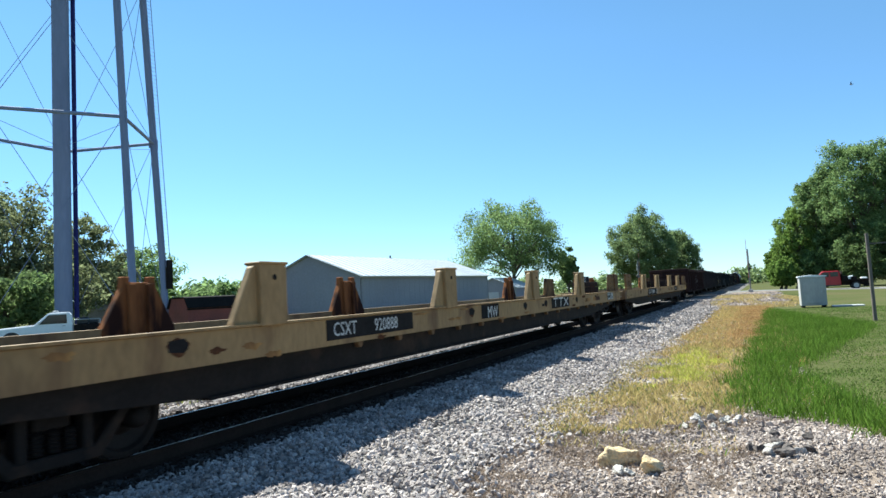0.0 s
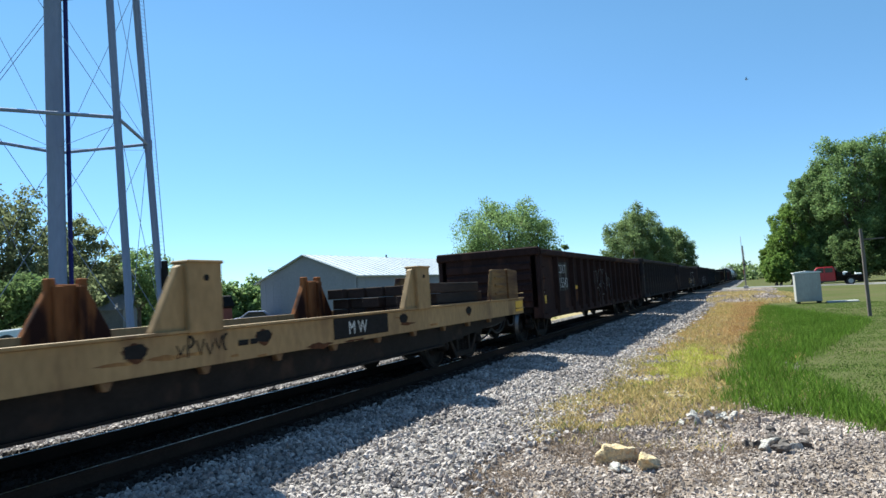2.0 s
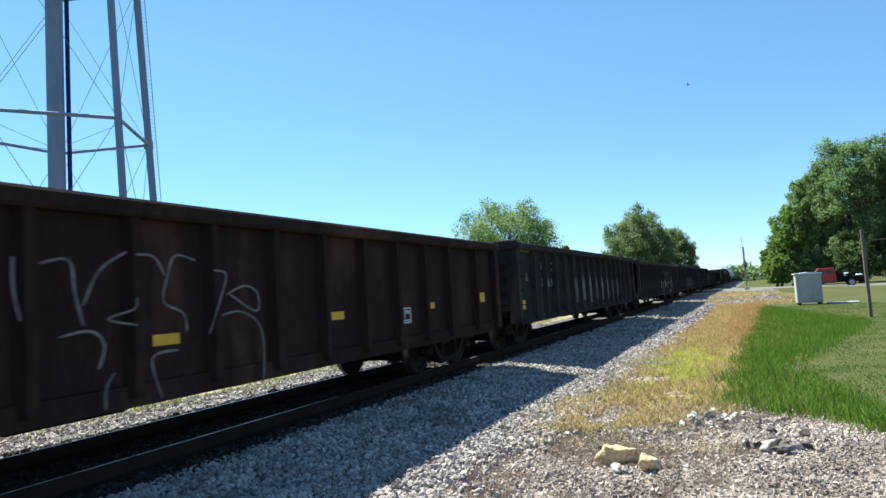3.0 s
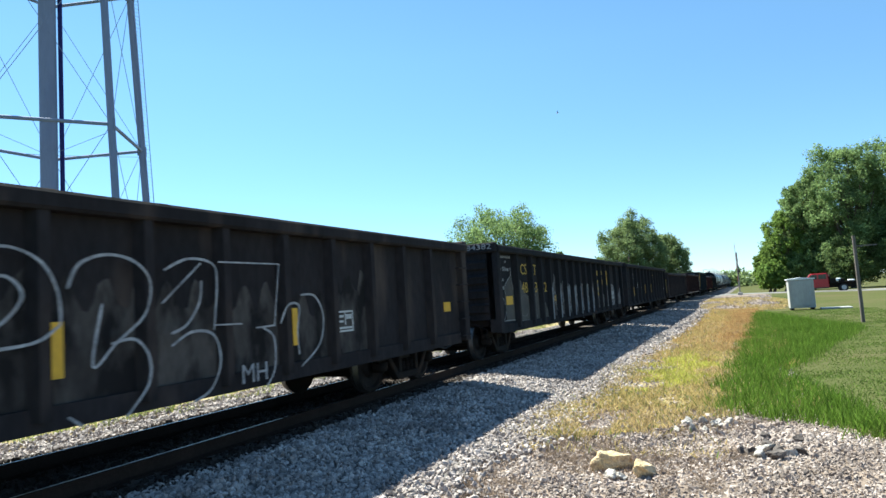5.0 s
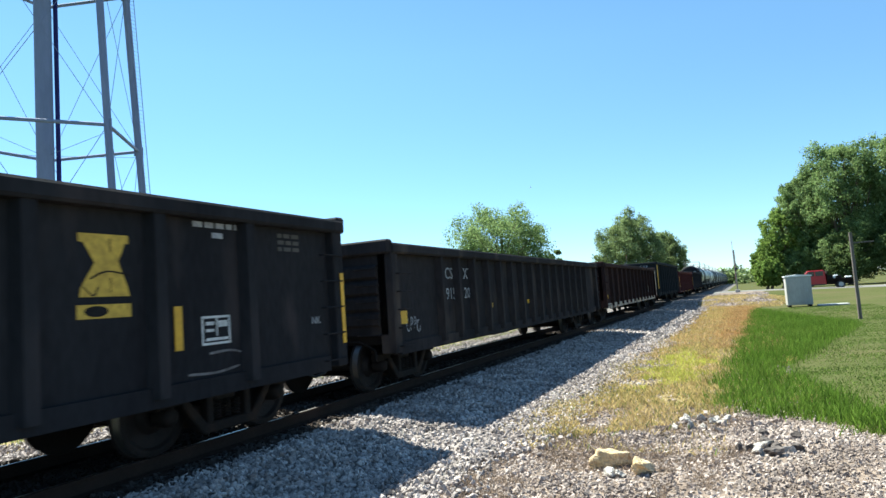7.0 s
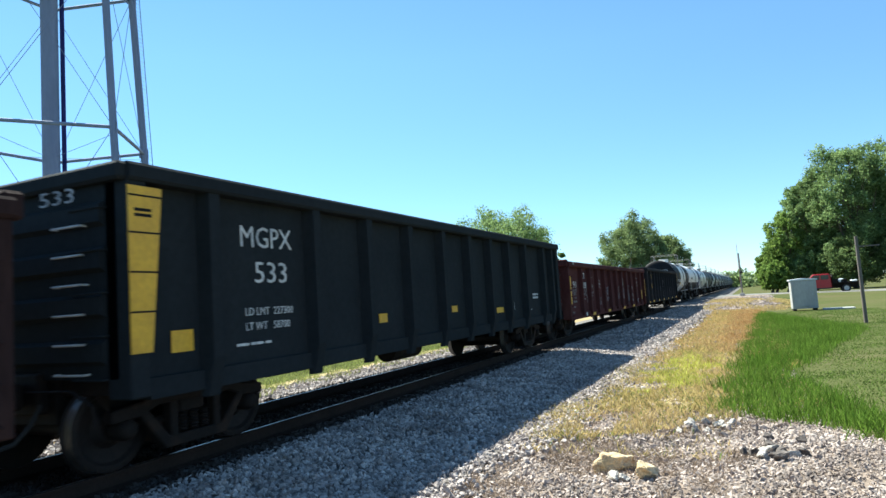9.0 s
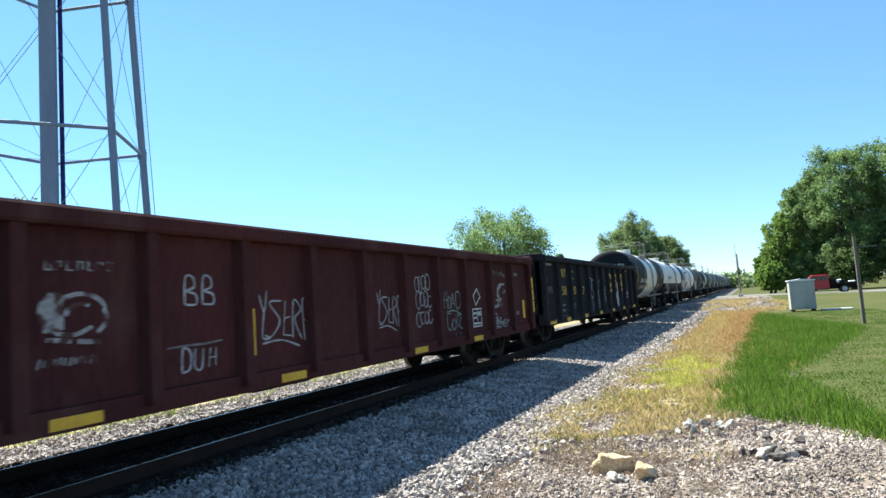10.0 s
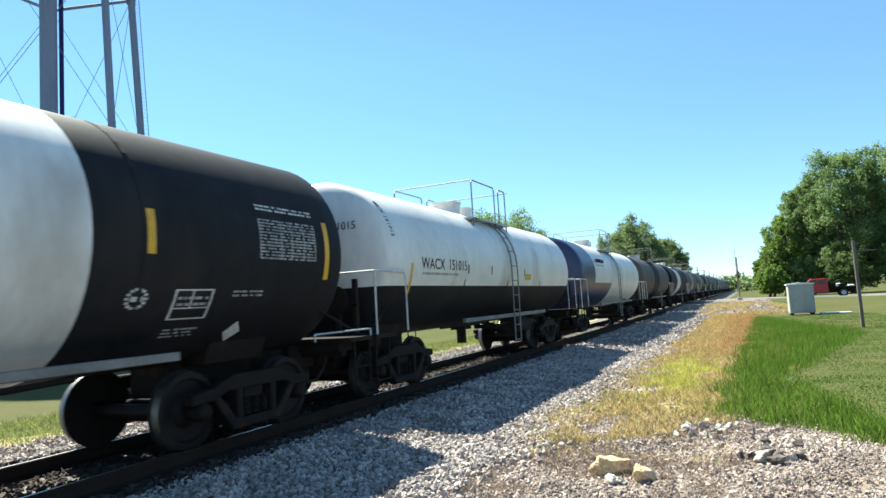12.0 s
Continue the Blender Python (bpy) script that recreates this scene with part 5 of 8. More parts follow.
strokes(c, "graffiti", [flow((11.43, 1.92), (11.73, 2.04), (12.06, 2.0), (12.12, 1.8), (12.06, 1.3)), [(11.4, 1.6), (11.9, 2.0)], flow((11.9, 1.82), (11.87, 1.6), (11.7, 1.38), (11.5, 1.3)),
                        flow((11.5, 1.18), (11.76, 1.3), (12.05, 1.25), (12.14, 0.97), (12.0, 0.7), (11.75, 0.6))], W, 0, 0, 0.032, CHALK)
strokes(c, "graffiti", [[(12.15, 2.02), (13.14, 2.02), (13.02, 1.29), (12.7, 1.28)], flow((12.8, 1.28), (13.0, 1.15), (13.0, 0.8), (12.85, 0.6)), [(12.06, 1.35), (12.48, 1.34)],
                        flow((13.13, 1.3), (13.29, 1.52), (13.5, 1.5), (13.45, 1.2), (13.47, 0.9)), flow((13.54, 1.64), (13.83, 1.62), (14.0, 1.36), (13.9, 1.0), (13.5, 0.75))], W, 0, 0, 0.032, CHALK)
lettering(c, "MH", 0.30, W, 12.43, 0.68, CHALK)
for y_ in (8.27, 10.30, 13.36):
    plate(c, "reflector", y_, y_ + 0.1, 1.02, 1.48, RX + 0.002, REFLECTOR, "yellow reflector plate")
marks(c, ((5.4, 1.05, 0.1, 0.45), (16.5, 1.1, 0.08, 0.5), (18.06, 1.24, 0.3, 0.18)))
data_box(c, 14.5, 1.1, 0.42, 0.3, PX)

B_RIBS = [1.45] + [2.66 + 0.9 * k for k in range(13)] + [14.92]
c = couple(gondola("black gondola car covered in silver and orange graffiti", 16.45, 2.66, CAR_BLACK, 15, at_ribs=B_RIBS, grabs=False), 114.95)
for ch, y, z, w in (("CS", 2.02, 2.0, 0.5), ("XT", 2.86, 2.0, 0.52), ("48", 2.02, 1.52, 0.5), ("43", 2.86, 1.52, 0.52), ("82", 3.83, 1.52, 0.48)):
    lettering(c, ch, 0.40, PX, y, z, PAINT_YELLOW, fit=w)
emblem_letters(c, 10.98, 1.67, 0.58, 0.97, PX + 0.004, PAINT_YELLOW, bars=2)
marks(c, ((0.77, 1.25, 0.47, 0.21), (4.9, 1.22, 0.34, 0.18), (15.12, 1.33, 0.48, 0.2)))
lettering(c, "INSIDE HEIGHT", 0.085, PX, 0.53, 2.38, CHALK, fit=0.73)
lettering(c, "5-6", 0.085, PX, 0.82, 2.27, CHALK)
lettering(c, "No Shine", 0.15, PX, 0.32, 2.07, CHALK, fit=0.76)
lettering(c, "use", 0.16, PX, 0.40, 1.82, CHALK, fit=0.28)
lettering(c, "Paint", 0.16, PX, 0.30, 1.62, CHALK, fit=0.38)
part("lettering", text_mesh("484382", 0.17, CHALK, fit=0.75), c, at=pose(0.68, -0.105, 2.57, 0, 0, -90))


spade = [(1.14, 1.95), (0.91, 1.83), (0.69, 1.68), (0.72, 1.2), (0.72, 0.85), (1.33, 0.86), (1.34, 1.6), (1.22, 1.9), (1.2, 2.15)]
fill(c, spade, OLIVE_FILL)
strokes(c, "graffiti", [flow(*spade[:3], (0.74, 1.5)), flow(*spade[6:], (1.14, 2.1)), arc(0.44, 1.16, 0.26, 0.29, 20, 350, 16), [(0.3, 0.95), (0.32, 1.3), (0.5, 1.0), (0.53, 1.35)],
                        flow((0.2, 0.82), (0.7, 0.88), (1.36, 0.86))], PX + 0.004, 0, 0, 0.018, CHALK)
fill(c, [(1.6, 0.78), (2.55, 0.78), (2.55, 1.42), (2.17, 1.55), (2.03, 1.75), (1.79, 1.9), (1.7, 2.05), (1.62, 1.6)], OLIVE_FILL)
fill(c, [(2.78, 0.76), (3.46, 0.76), (3.46, 1.6), (3.2, 1.62), (2.85, 1.45)], OLIVE_FILL)
fill(c, [(3.7, 0.76), (4.35, 0.76), (4.28, 0.98), (3.95, 1.3), (3.72, 1.5)], OLIVE_FILL)
strokes(c, "graffiti", [flow((1.62, 1.55), (1.7, 2.05), (1.8, 1.9), (2.05, 1.75), (2.2, 1.55)), arc(2.15, 1.18, 0.38, 0.27, 30, 330, 14), flow((1.55, 0.8), (2.1, 0.82), (2.58, 0.8))], PX + 0.004, 0, 0, 0.016, FADED)
strokes(c, "graffiti", [flow((2.8, 1.4), (3.1, 1.6), (3.45, 1.62)), arc(3.1, 1.15, 0.26, 0.3, 60, 400, 12), flow((3.7, 1.5), (4.0, 1.25), (4.3, 0.97))], PX + 0.004, 0, 0, 0.016, FADED)
r = random.Random(5)
for k in range(3, 11):
    y, y2 = B_RIBS[k] + 0.09, (B_RIBS + [16.4])[k + 1] - 0.09
    top = 1.66 + 0.06 * r.random()
    n_ = 12
    ol = [(y, 0.70), (y2, 0.70)] + [(y2 - (y2 - y) * i / n_, top + (0.09 * r.random() if i % 3 else 0.24 * (r.random() - 0.3))) for i in range(n_ + 1)]
    if k == 3:
        ol = [(4.6 if q[0] < 4.6 else q[0], q[1]) for q in ol] + [(4.53, 1.3), (4.53, 0.8)]
    fill(c, ol, GRAFFITI, 0.002)
    for i in range(5):
        a = y + (y2 - y) * r.uniform(0.0, 0.8)
        z = r.uniform(0.98, 1.45)
        w_, h_ = r.uniform(0.08, 0.3), r.uniform(0.06, 0.22)
        ol = [(min(a + w_ * (0.5 + 0.5 * math.cos(t_) * r.uniform(0.7, 1.1)), y2), z + h_ * math.sin(t_) * r.uniform(0.6, 1.0)) for t_ in [0.57 * i_ for i_ in range(11)]]
        fill(c, ol, (OLIVE_FILL, GRAFFITI_ORANGE, GRAFFITI_BLUE)[(i + k) % 3], 0.003 + 0.0006 * i)
    strokes(c, "graffiti_outline", [flow((y, 0.92), ((y + y2) / 2, 0.90 + 0.03 * r.random()), (y2, 0.93)),
                                    flow((y + 0.1, top - 0.05), (y + 0.3, r.uniform(1.2, 1.5)), (y2 - 0.1, r.uniform(1.1, 1.5))),
                                    flow((y + 0.05, r.uniform(1.0, 1.4)), (y + 0.35, r.uniform(1.1, 1.6)), (y + 0.5, r.uniform(1.0, 1.3)))], PX + 0.008, 0, 0, 0.022, PAINT_BLACK)
    for m_, w_, n_ in ((CHALK, 0.018, 5), (PAINT_BLACK, 0.022, 5), (OLIVE_FILL, 0.05, 3)):
        for i in range(n_):
            a, b = r.uniform(y, y2 - 0.15), r.uniform(0.8, 1.55)
            strokes(c, "graffiti_line", [flow((a, b), (min(a + r.uniform(-0.05, 0.15), y2), b + r.uniform(-0.2, 0.2)), (min(a + r.uniform(0.1, 0.3), y2), b + r.uniform(-0.3, 0.2)), (min(a + r.uniform(0.05, 0.5), y2), max(b + r.uniform(-0.4, 0.1), 0.74)))],
                    PX + 0.009 + 0.0004 * i, 0, 0, w_, m_)
    if k < 10:
        ol = [(B_RIBS[k] - 0.05, 0.72), (B_RIBS[k] + 0.05, 0.72), (B_RIBS[k] + 0.05, 1.5 + 0.2 * r.random()), (B_RIBS[k], 1.6 + 0.1 * r.random()), (B_RIBS[k] - 0.05, 1.45 + 0.2 * r.random())]
        part("graffiti_rib", Geo().prism(ol, 0, RX, RX + 0.004).mesh("graffiti_rib", GRAFFITI_BLUE), c)
for y, y2 in ((9.3, 9.66), (9.95, 10.6), (8.4, 8.8)):
    n_ = 9
    fill(c, [(y + (y2 - y) * i / n_, 1.1 + 0.08 * r.random()) for i in range(n_ + 1)] + [(y2 - (y2 - y) * i / n_, 1.58 + 0.14 * r.random()) for i in range(n_ + 1)], GRAFFITI_ORANGE, 0.006)
LETTER_1 = [(11.62, 0.76), (11.74, 1.0), (11.78, 1.4), (11.82, 1.7), (11.92, 1.84), (12.08, 1.86), (12.2, 1.7), (12.24, 1.36), (12.44, 1.18), (12.5, 0.72), (12.2, 0.7)]
LETTER_2 = [(12.62, 0.7), (12.6, 1.1), (12.68, 1.5), (12.82, 1.58), (12.96, 1.3), (13.1, 1.08), (13.2, 1.56), (13.4, 1.6), (13.5, 1.2), (13.55, 0.68), (13.1, 0.66)]
LETTER_3 = [(13.66, 0.7), (13.64, 1.2), (13.72, 1.45), (13.95, 1.62), (14.3, 1.68), (14.62, 1.58), (14.76, 1.3), (14.8, 0.7)]
LETTER_4 = [(15.02, 0.72), (15.08, 1.0), (15.2, 1.22), (15.4, 1.06), (15.7, 1.2), (15.95, 1.34), (16.36, 1.55), (16.38, 0.7)]
for ol, m_ in ((LETTER_1, GRAFFITI), (LETTER_2, GRAFFITI), (LETTER_3, FADED), (LETTER_4, FADED)):
    fill(c, ol, m_, 0.002)
    strokes(c, "graffiti_outline", [flow(*ol, n=3)], PX + 0.006, 0, 0, 0.035, CHALK)
strokes(c, "graffiti_outline", [flow((11.95, 1.6), (11.98, 1.2), (12.1, 1.3), (12.15, 1.6)), flow((12.0, 0.8), (12.15, 1.05), (12.35, 0.9)), flow((12.72, 1.4), (12.9, 0.8)), flow((13.28, 1.4), (13.3, 0.8)), flow((12.75, 0.9), (13.0, 0.75), (13.4, 0.85)),
                                arc(14.22, 1.2, 0.42, 0.34, 0, 185, 14), arc(14.22, 1.15, 0.26, 0.2, 180, 370, 12), flow((13.75, 0.95), (14.2, 0.82), (14.7, 0.95)),
                                flow((15.2, 0.8), (15.4, 1.0), (15.75, 0.85)), flow((15.9, 1.2), (16.1, 0.9), (16.3, 1.3)), flow((16.05, 0.75), (16.2, 1.0))], PX + 0.007, 0, 0, 0.03, CHALK)
strokes(c, "graffiti_shadow", [flow((11.85, 1.5), (11.9, 1.1), (11.8, 0.85)), flow((12.3, 1.0), (12.4, 0.8)), flow((12.8, 1.3), (12.98, 0.95), (13.08, 0.85)), flow((13.35, 1.3), (13.42, 0.9)), flow((13.85, 1.4), (13.9, 1.0)), flow((15.5, 0.95), (15.8, 1.05))],
        PX + 0.008, 0, 0, 0.05, PAINT_BLACK)
fill(c, [(5.1, 1.7), (5.5, 1.7), (5.48, 2.0), (5.3, 1.92), (5.15, 2.05)], FADED)
data_box(c, 14.12, 1.08, 0.5, 0.32, PX + 0.012)

c = couple(gondola("black gondola car with yellow emblem and white numbers", 16.55, 2.66, CAR_BLACK, 11, first=1.87, rib_wide=0.2), 132.55)
lettering(c, "C", 0.42, RX + 0.004, 1.80, 1.91, FADED, fit=0.17)
for ch, y in (("S", 2.15), ("X", 2.39), ("T", 2.63)):
    lettering(c, ch, 0.42, PX, y, 1.91, FADED if ch != "T" else CHALK, fit=0.17)
lettering(c, "9", 0.42, PX, 2.15, 1.46, PAINT_WHITE, fit=0.18)
lettering(c, "1", 0.42, PX, 2.57, 1.46, PAINT_WHITE, fit=0.08)
lettering(c, "5", 0.42, PX, 3.58, 1.47, PAINT_WHITE, fit=0.21)
lettering(c, "1", 0.42, PX, 4.02, 1.47, PAINT_WHITE, fit=0.09)
lettering(c, "32", 0.42, PX, 4.89, 1.45, PAINT_WHITE, fit=0.51)
emblem_letters(c, 10.1, 1.69, 0.57, 1.26, PX, PAINT_YELLOW, cross_bar=True)
part("emblem_shadow", Geo().prism(arc(12.78, 1.56, 0.12, 0.05, 0, 360, 14)[:-1], 0, PX + 0.003, PX + 0.005).mesh("emblem_shadow", PAINT_BLACK), c)
strokes(c, "emblem_shadow", [[(12.93, 2.22), (12.93, 2.1)], [(12.93, 1.86), (12.93, 1.72)], flow((12.72, 1.85), (12.9, 1.92), (13.15, 1.88)), flow((12.66, 1.78), (12.75, 1.7), (12.8, 1.78))], PX + 0.004, 0, 0, 0.02, PAINT_BLACK)
plate(c, "reflector", 16.44, 16.52, 0.95, 1.92, RX + 0.002, REFLECTOR, "yellow reflector strip")
small_print(c, 15.3, 2.42, 0.42, 3, PX, OLIVE_FILL, hgt=0.05)
lettering(c, "NK", 0.14, PX, 15.92, 1.25, CHALK)
strokes(c, "graffiti", [flow((14.1, 1.05), (14.4, 1.06), (14.6, 1.02)), flow((13.8, 0.86), (14.2, 0.84), (14.55, 0.88))], PX, 0, 0, 0.03, FADED)
marks(c, ((2.71, 1.07, 0.11, 0.46), (4.64, 1.05, 0.1, 0.47), (6.8, 1.15, 0.11, 0.5), (9.4, 1.15, 0.11, 0.5), (13.64, 1.12, 0.1, 0.45), (16.5, 0.95, 0.06, 0.95), (0.3, 0.95, 0.08, 0.9)))
strokes(c, "graffiti", [arc(7.45, 1.3, 0.13, 0.24, 60, 400, 12), arc(7.75, 1.3, 0.14, 0.24, -140, 200, 12), flow((7.5, 1.05), (7.6, 1.2), (7.7, 1.05)), [(7.4, 0.98), (7.85, 1.0)]], PX, 0, 0, 0.02, CHALK)
for y, z, w_, k in ((3.57, 1.2, 0.36, 1), (3.58, 1.04, 0.34, 1), (2.29, 1.18, 0.29, 1), (2.36, 1.05, 0.16, 1)):
    small_print(c, y, z, w_, k, PX, OLIVE_YELLOW, hgt=0.09)
data_box(c, 14.0, 1.14, 0.42, 0.31, PX)
small_print(c, 13.93, 2.47, 0.7, 1, PX, CHALK)
small_print(c, 14.2, 2.36, 0.16, 1, PX, CHALK)

c = couple(gondola("worn dark gondola car with a bent top rim", 16.1, 2.43, CAR_GREY, 16, first=1.95), 150.5)
lettering(c, "CS", 0.32, PX, 2.3, 1.85, CHALK)
lettering(c, "XT", 0.32, PX, 3.2, 1.85, CHALK)
lettering(c, "915", 0.32, PX, 2.3, 1.45, CHALK)
lettering(c, "205", 0.32, PX, 3.2, 1.45, CHALK)
marks(c, ((0.22, 1.09, 0.42, 0.22), (4.4, 1.2, 0.4, 0.1), (7.4, 1.2, 0.4, 0.1)))
strokes(c, "graffiti", scribble(41, 0.5, 0.25, 4), PX, 0.62, 0.94, 0.025, CHALK)

c = couple(gondola("brown-black gondola car with peeling cream sills and corner posts", 16.7, 2.49, CAR_BROWN, 12, first=1.6, sill=CAR_CREAM), 168.2)
plate(c, "peeling_panel", 15.58, 15.98, 0.95, 2.3, PX, CAR_CREAM, "cream paint peeling in patches")
plate(c, "peeling_post", 16.02, 16.3, 0.8, 2.34, RX + 0.045, CAR_CREAM, "cream paint peeling from the corner post")
marks(c, ((15.02, 0.98, 0.5, 0.18), (0.5, 1.0, 0.45, 0.16)))
data_box(c, 13.75, 1.06, 0.55, 0.36, PX)
strokes(c, "graffiti", scribble(52, 1.3, 0.22, 4), PX, 13.4, 1.75, 0.025, CHALK)

c = couple(gondola("tall dark green gondola car with broad ribs", 14.85, 2.95, CAR_GREEN, 11, low=0.86, rib_deep=0.16, rib_wide=0.22, deep=True,
                   at_ribs=[1.08, 2.9, 4.22, 5.54, 6.86, 8.12, 9.32, 10.52, 11.80, 13.40, 14.25]), 185.9)
lettering(c, "MGPX", 0.36, 1.406, 1.62, 2.25, PAINT_WHITE, fit=0.92)
lettering(c, "533", 0.36, 1.406, 1.84, 1.83, PAINT_WHITE, fit=0.58)
lettering(c, "LD LMT  227300", 0.13, 1.406, 1.66, 1.45, PAINT_WHITE, fit=0.85)
lettering(c, "LT WT   58700", 0.13, 1.406, 1.66, 1.28, PAINT_WHITE, fit=0.78)
small_print(c, 1.5, 1.14, 0.6, 1, 1.406, hgt=0.03)
part("reflector", Geo().prism([(0.0, 1.17), (0.23, 1.17), (0.38, 2.73), (0.0, 2.73)], 0, 1.56, 1.575).mesh("reflector", REFLECTOR), c, "tapering yellow conspicuity panel")
for z in (1.54, 1.91, 2.28, 2.63):
    plate(c, "panel_joint", 0.0, 0.24 + 0.1 * (z - 1.2), z, z + 0.018, 1.571, PAINT_BLACK)
small_print(c, 0.06, 2.52, 0.22, 2, 1.573, PAINT_BLACK, hgt=0.03)
marks(c, ((0.59, 1.13, 0.28, 0.22), (4.6, 1.2, 0.25, 0.14), (7.35, 1.25, 0.25, 0.12), (9.8, 1.13, 0.44, 0.12), (13.68, 1.16, 0.15, 0.22)))
grab_irons(c, -0.01, 0.6, 1.0, 2.4, 6, PAINT_WHITE, axis="x")
lettering_end = text_mesh("533", 0.2, CHALK, fit=0.5)
part("lettering", lettering_end, c, at=pose(0.5, -0.125, 2.62, 0, 0, -90))
data_box(c, 12.10, 1.22, 0.24, 0.30, 1.408)
small_print(c, 12.10, 1.70, 0.22, 2, 1.408, hgt=0.05)
small_print(c, 12.58, 1.53, 0.45, 2, 1.408, hgt=0.05)
small_print(c, 12.02, 1.13, 0.42, 1, 1.408, CHALK, hgt=0.03)
plate(c, "white_label", 10.78, 10.90, 1.37, 1.50, 1.404, PAINT_WHITE, "small white label")
small_print(c, 10.78, 1.34, 0.27, 4, 1.408, CHALK, hgt=0.03)

c = couple(gondola("oxide-red gondola car with white graffiti", 16.5, 2.49, CAR_RED, rib_wide=0.2, at_ribs=[1.88 + 1.274 * k for k in range(9)] + [13.5, 14.93]), 202.0)
def bubble(seed, w, hgt, n):
    """A tag of overlapping round letters."""
    r_ = random.Random(seed)
    out = []
    for k in range(n):
        cy, cz = w * (k + 0.5) / n + 0.04 * r_.random(), hgt * r_.uniform(0.4, 0.6)
        out.append(arc(cy, cz, w / n * r_.uniform(0.5, 0.75), hgt * r_.uniform(0.3, 0.5), r_.uniform(0, 90), r_.uniform(300, 430), 11))
    return out


lettering(c, "CSXT", 0.28, PX, 1.88, 1.96, PAINT_WHITE, fit=0.88)
lettering(c, "91", 0.29, PX, 0.99, 1.66, PAINT_WHITE, fit=0.42)
lettering(c, "5028", 0.29, PX, 1.89, 1.63, PAINT_WHITE, fit=1.0)
lettering(c, "MW", 0.11, RX + 0.047, 0.43, 2.38, CHALK, fit=0.26)
strokes(c, "graffiti", [flow((0.75, 1.58), (0.85, 1.46), (0.93, 1.6)), arc(1.0, 1.48, 0.06, 0.11, 0, 360, 12), flow((1.08, 1.58), (1.13, 1.38), (1.19, 1.6)), flow((1.3, 1.58), (1.2, 1.56), (1.22, 1.38), (1.31, 1.37)), [(1.21, 1.48), (1.29, 1.49)],
                        flow((1.32, 1.36), (1.34, 1.62), (1.41, 1.55), (1.34, 1.48), (1.42, 1.34)), flow((0.9, 1.64), (1.1, 1.67), (1.4, 1.64)), flow((0.95, 1.33), (1.2, 1.3), (1.4, 1.32))], PX, 0, 0, 0.022, GRAFFITI_BLUE)
strokes(c, "graffiti", [flow((1.86, 1.3), (1.88, 1.58), (2.06, 1.56), (1.92, 1.46), (2.08, 1.38), (1.86, 1.3)), arc(2.22, 1.47, 0.1, 0.13, 0, 360, 12), flow((2.38, 1.32), (2.42, 1.62), (2.55, 1.34), (2.6, 1.62)), flow((2.7, 1.64), (2.72, 1.34)),
                        flow((2.96, 1.62), (2.76, 1.46), (2.92, 1.3), (3.0, 1.1)), flow((1.95, 1.2), (2.1, 1.27), (2.4, 1.28), (2.7, 1.22))], PX, 0, 0, 0.026, CHALK)
plate(c, "reflector", 0.32, 0.53, 0.92, 1.41, PX + 0.002, REFLECTOR, "yellow reflector plate")
for z_ in (1.12, 1.60):
    plate(c, "reflector", 0.1, 0.2, z_, z_ + 0.42, RX + 0.001, REFLECTOR, "yellow reflector strip on the corner post")
for y_, z_, w_ in ((0.6, 1.32, 0.1), (0.88, 1.22, 0.5), (0.88, 1.06, 0.3), (2.34, 1.1, 0.16)):
    small_print(c, y_, z_, w_, 1, PX, FADED, hgt=0.07)
small_print(c, 0.55, 0.86, 0.45, 2, PX, FADED, hgt=0.03)
plate(c, "white_label", 2.38, 2.55, 0.66, 0.78, PX + 0.056, PAINT_WHITE)
part("emblem", Geo().prism(arc(3.52, 1.60, 0.15, 0.17, 60, 300, 10), 0, PX, PX + 0.003).mesh("emblem", WORN_WHITE), c)
strokes(c, "emblem", [arc(3.76, 1.56, 0.25, 0.19, 150, 20, 10), arc(3.76, 1.55, 0.15, 0.11, 175, 60, 7), flow((3.98, 1.62), (4.0, 1.5), (3.9, 1.4)), flow((3.52, 1.42), (3.7, 1.4), (3.86, 1.46))], PX, 0, 0, 0.05, WORN_WHITE)
strokes(c, "emblem", [[(3.44, 1.37), (3.66, 1.35)], [(3.72, 1.34), (3.94, 1.32)], [(3.42, 1.45), (3.52, 1.44)]], PX, 0, 0, 0.08, WORN_WHITE)
for k, y_ in enumerate((3.44, 3.53, 3.63, 3.73, 3.83, 3.92, 4.02)):
    strokes(c, "emblem", [[(y_, 1.95), (y_ + 0.005, 2.04)], [(y_ + 0.05, 1.96 + 0.02 * (k % 3)), (y_ + 0.05, 2.03)], [(y_, 1.955 + 0.07 * (k % 2)), (y_ + 0.06, 1.955 + 0.07 * (k % 2))]], PX, 0, 0, 0.024, WORN_WHITE)
for k, y_ in enumerate((3.36, 3.45, 3.54, 3.64, 3.73, 3.83)):
    strokes(c, "emblem", [[(y_, 1.14), (y_ + 0.03, 1.22)], [(y_ + 0.05, 1.15), (y_ + 0.07, 1.21)]], PX, 0, 0, 0.026, WORN_WHITE)
for y_ in (4.90, 5.14):
    strokes(c, "graffiti", [flow((y_, 1.62), (y_ + 0.02, 1.9), (y_ + 0.12, 1.9), (y_ + 0.13, 1.8), (y_ + 0.03, 1.76), (y_ + 0.15, 1.72), (y_ + 0.15, 1.62), (y_, 1.62))], PX, 0, 0, 0.028, CHALK)
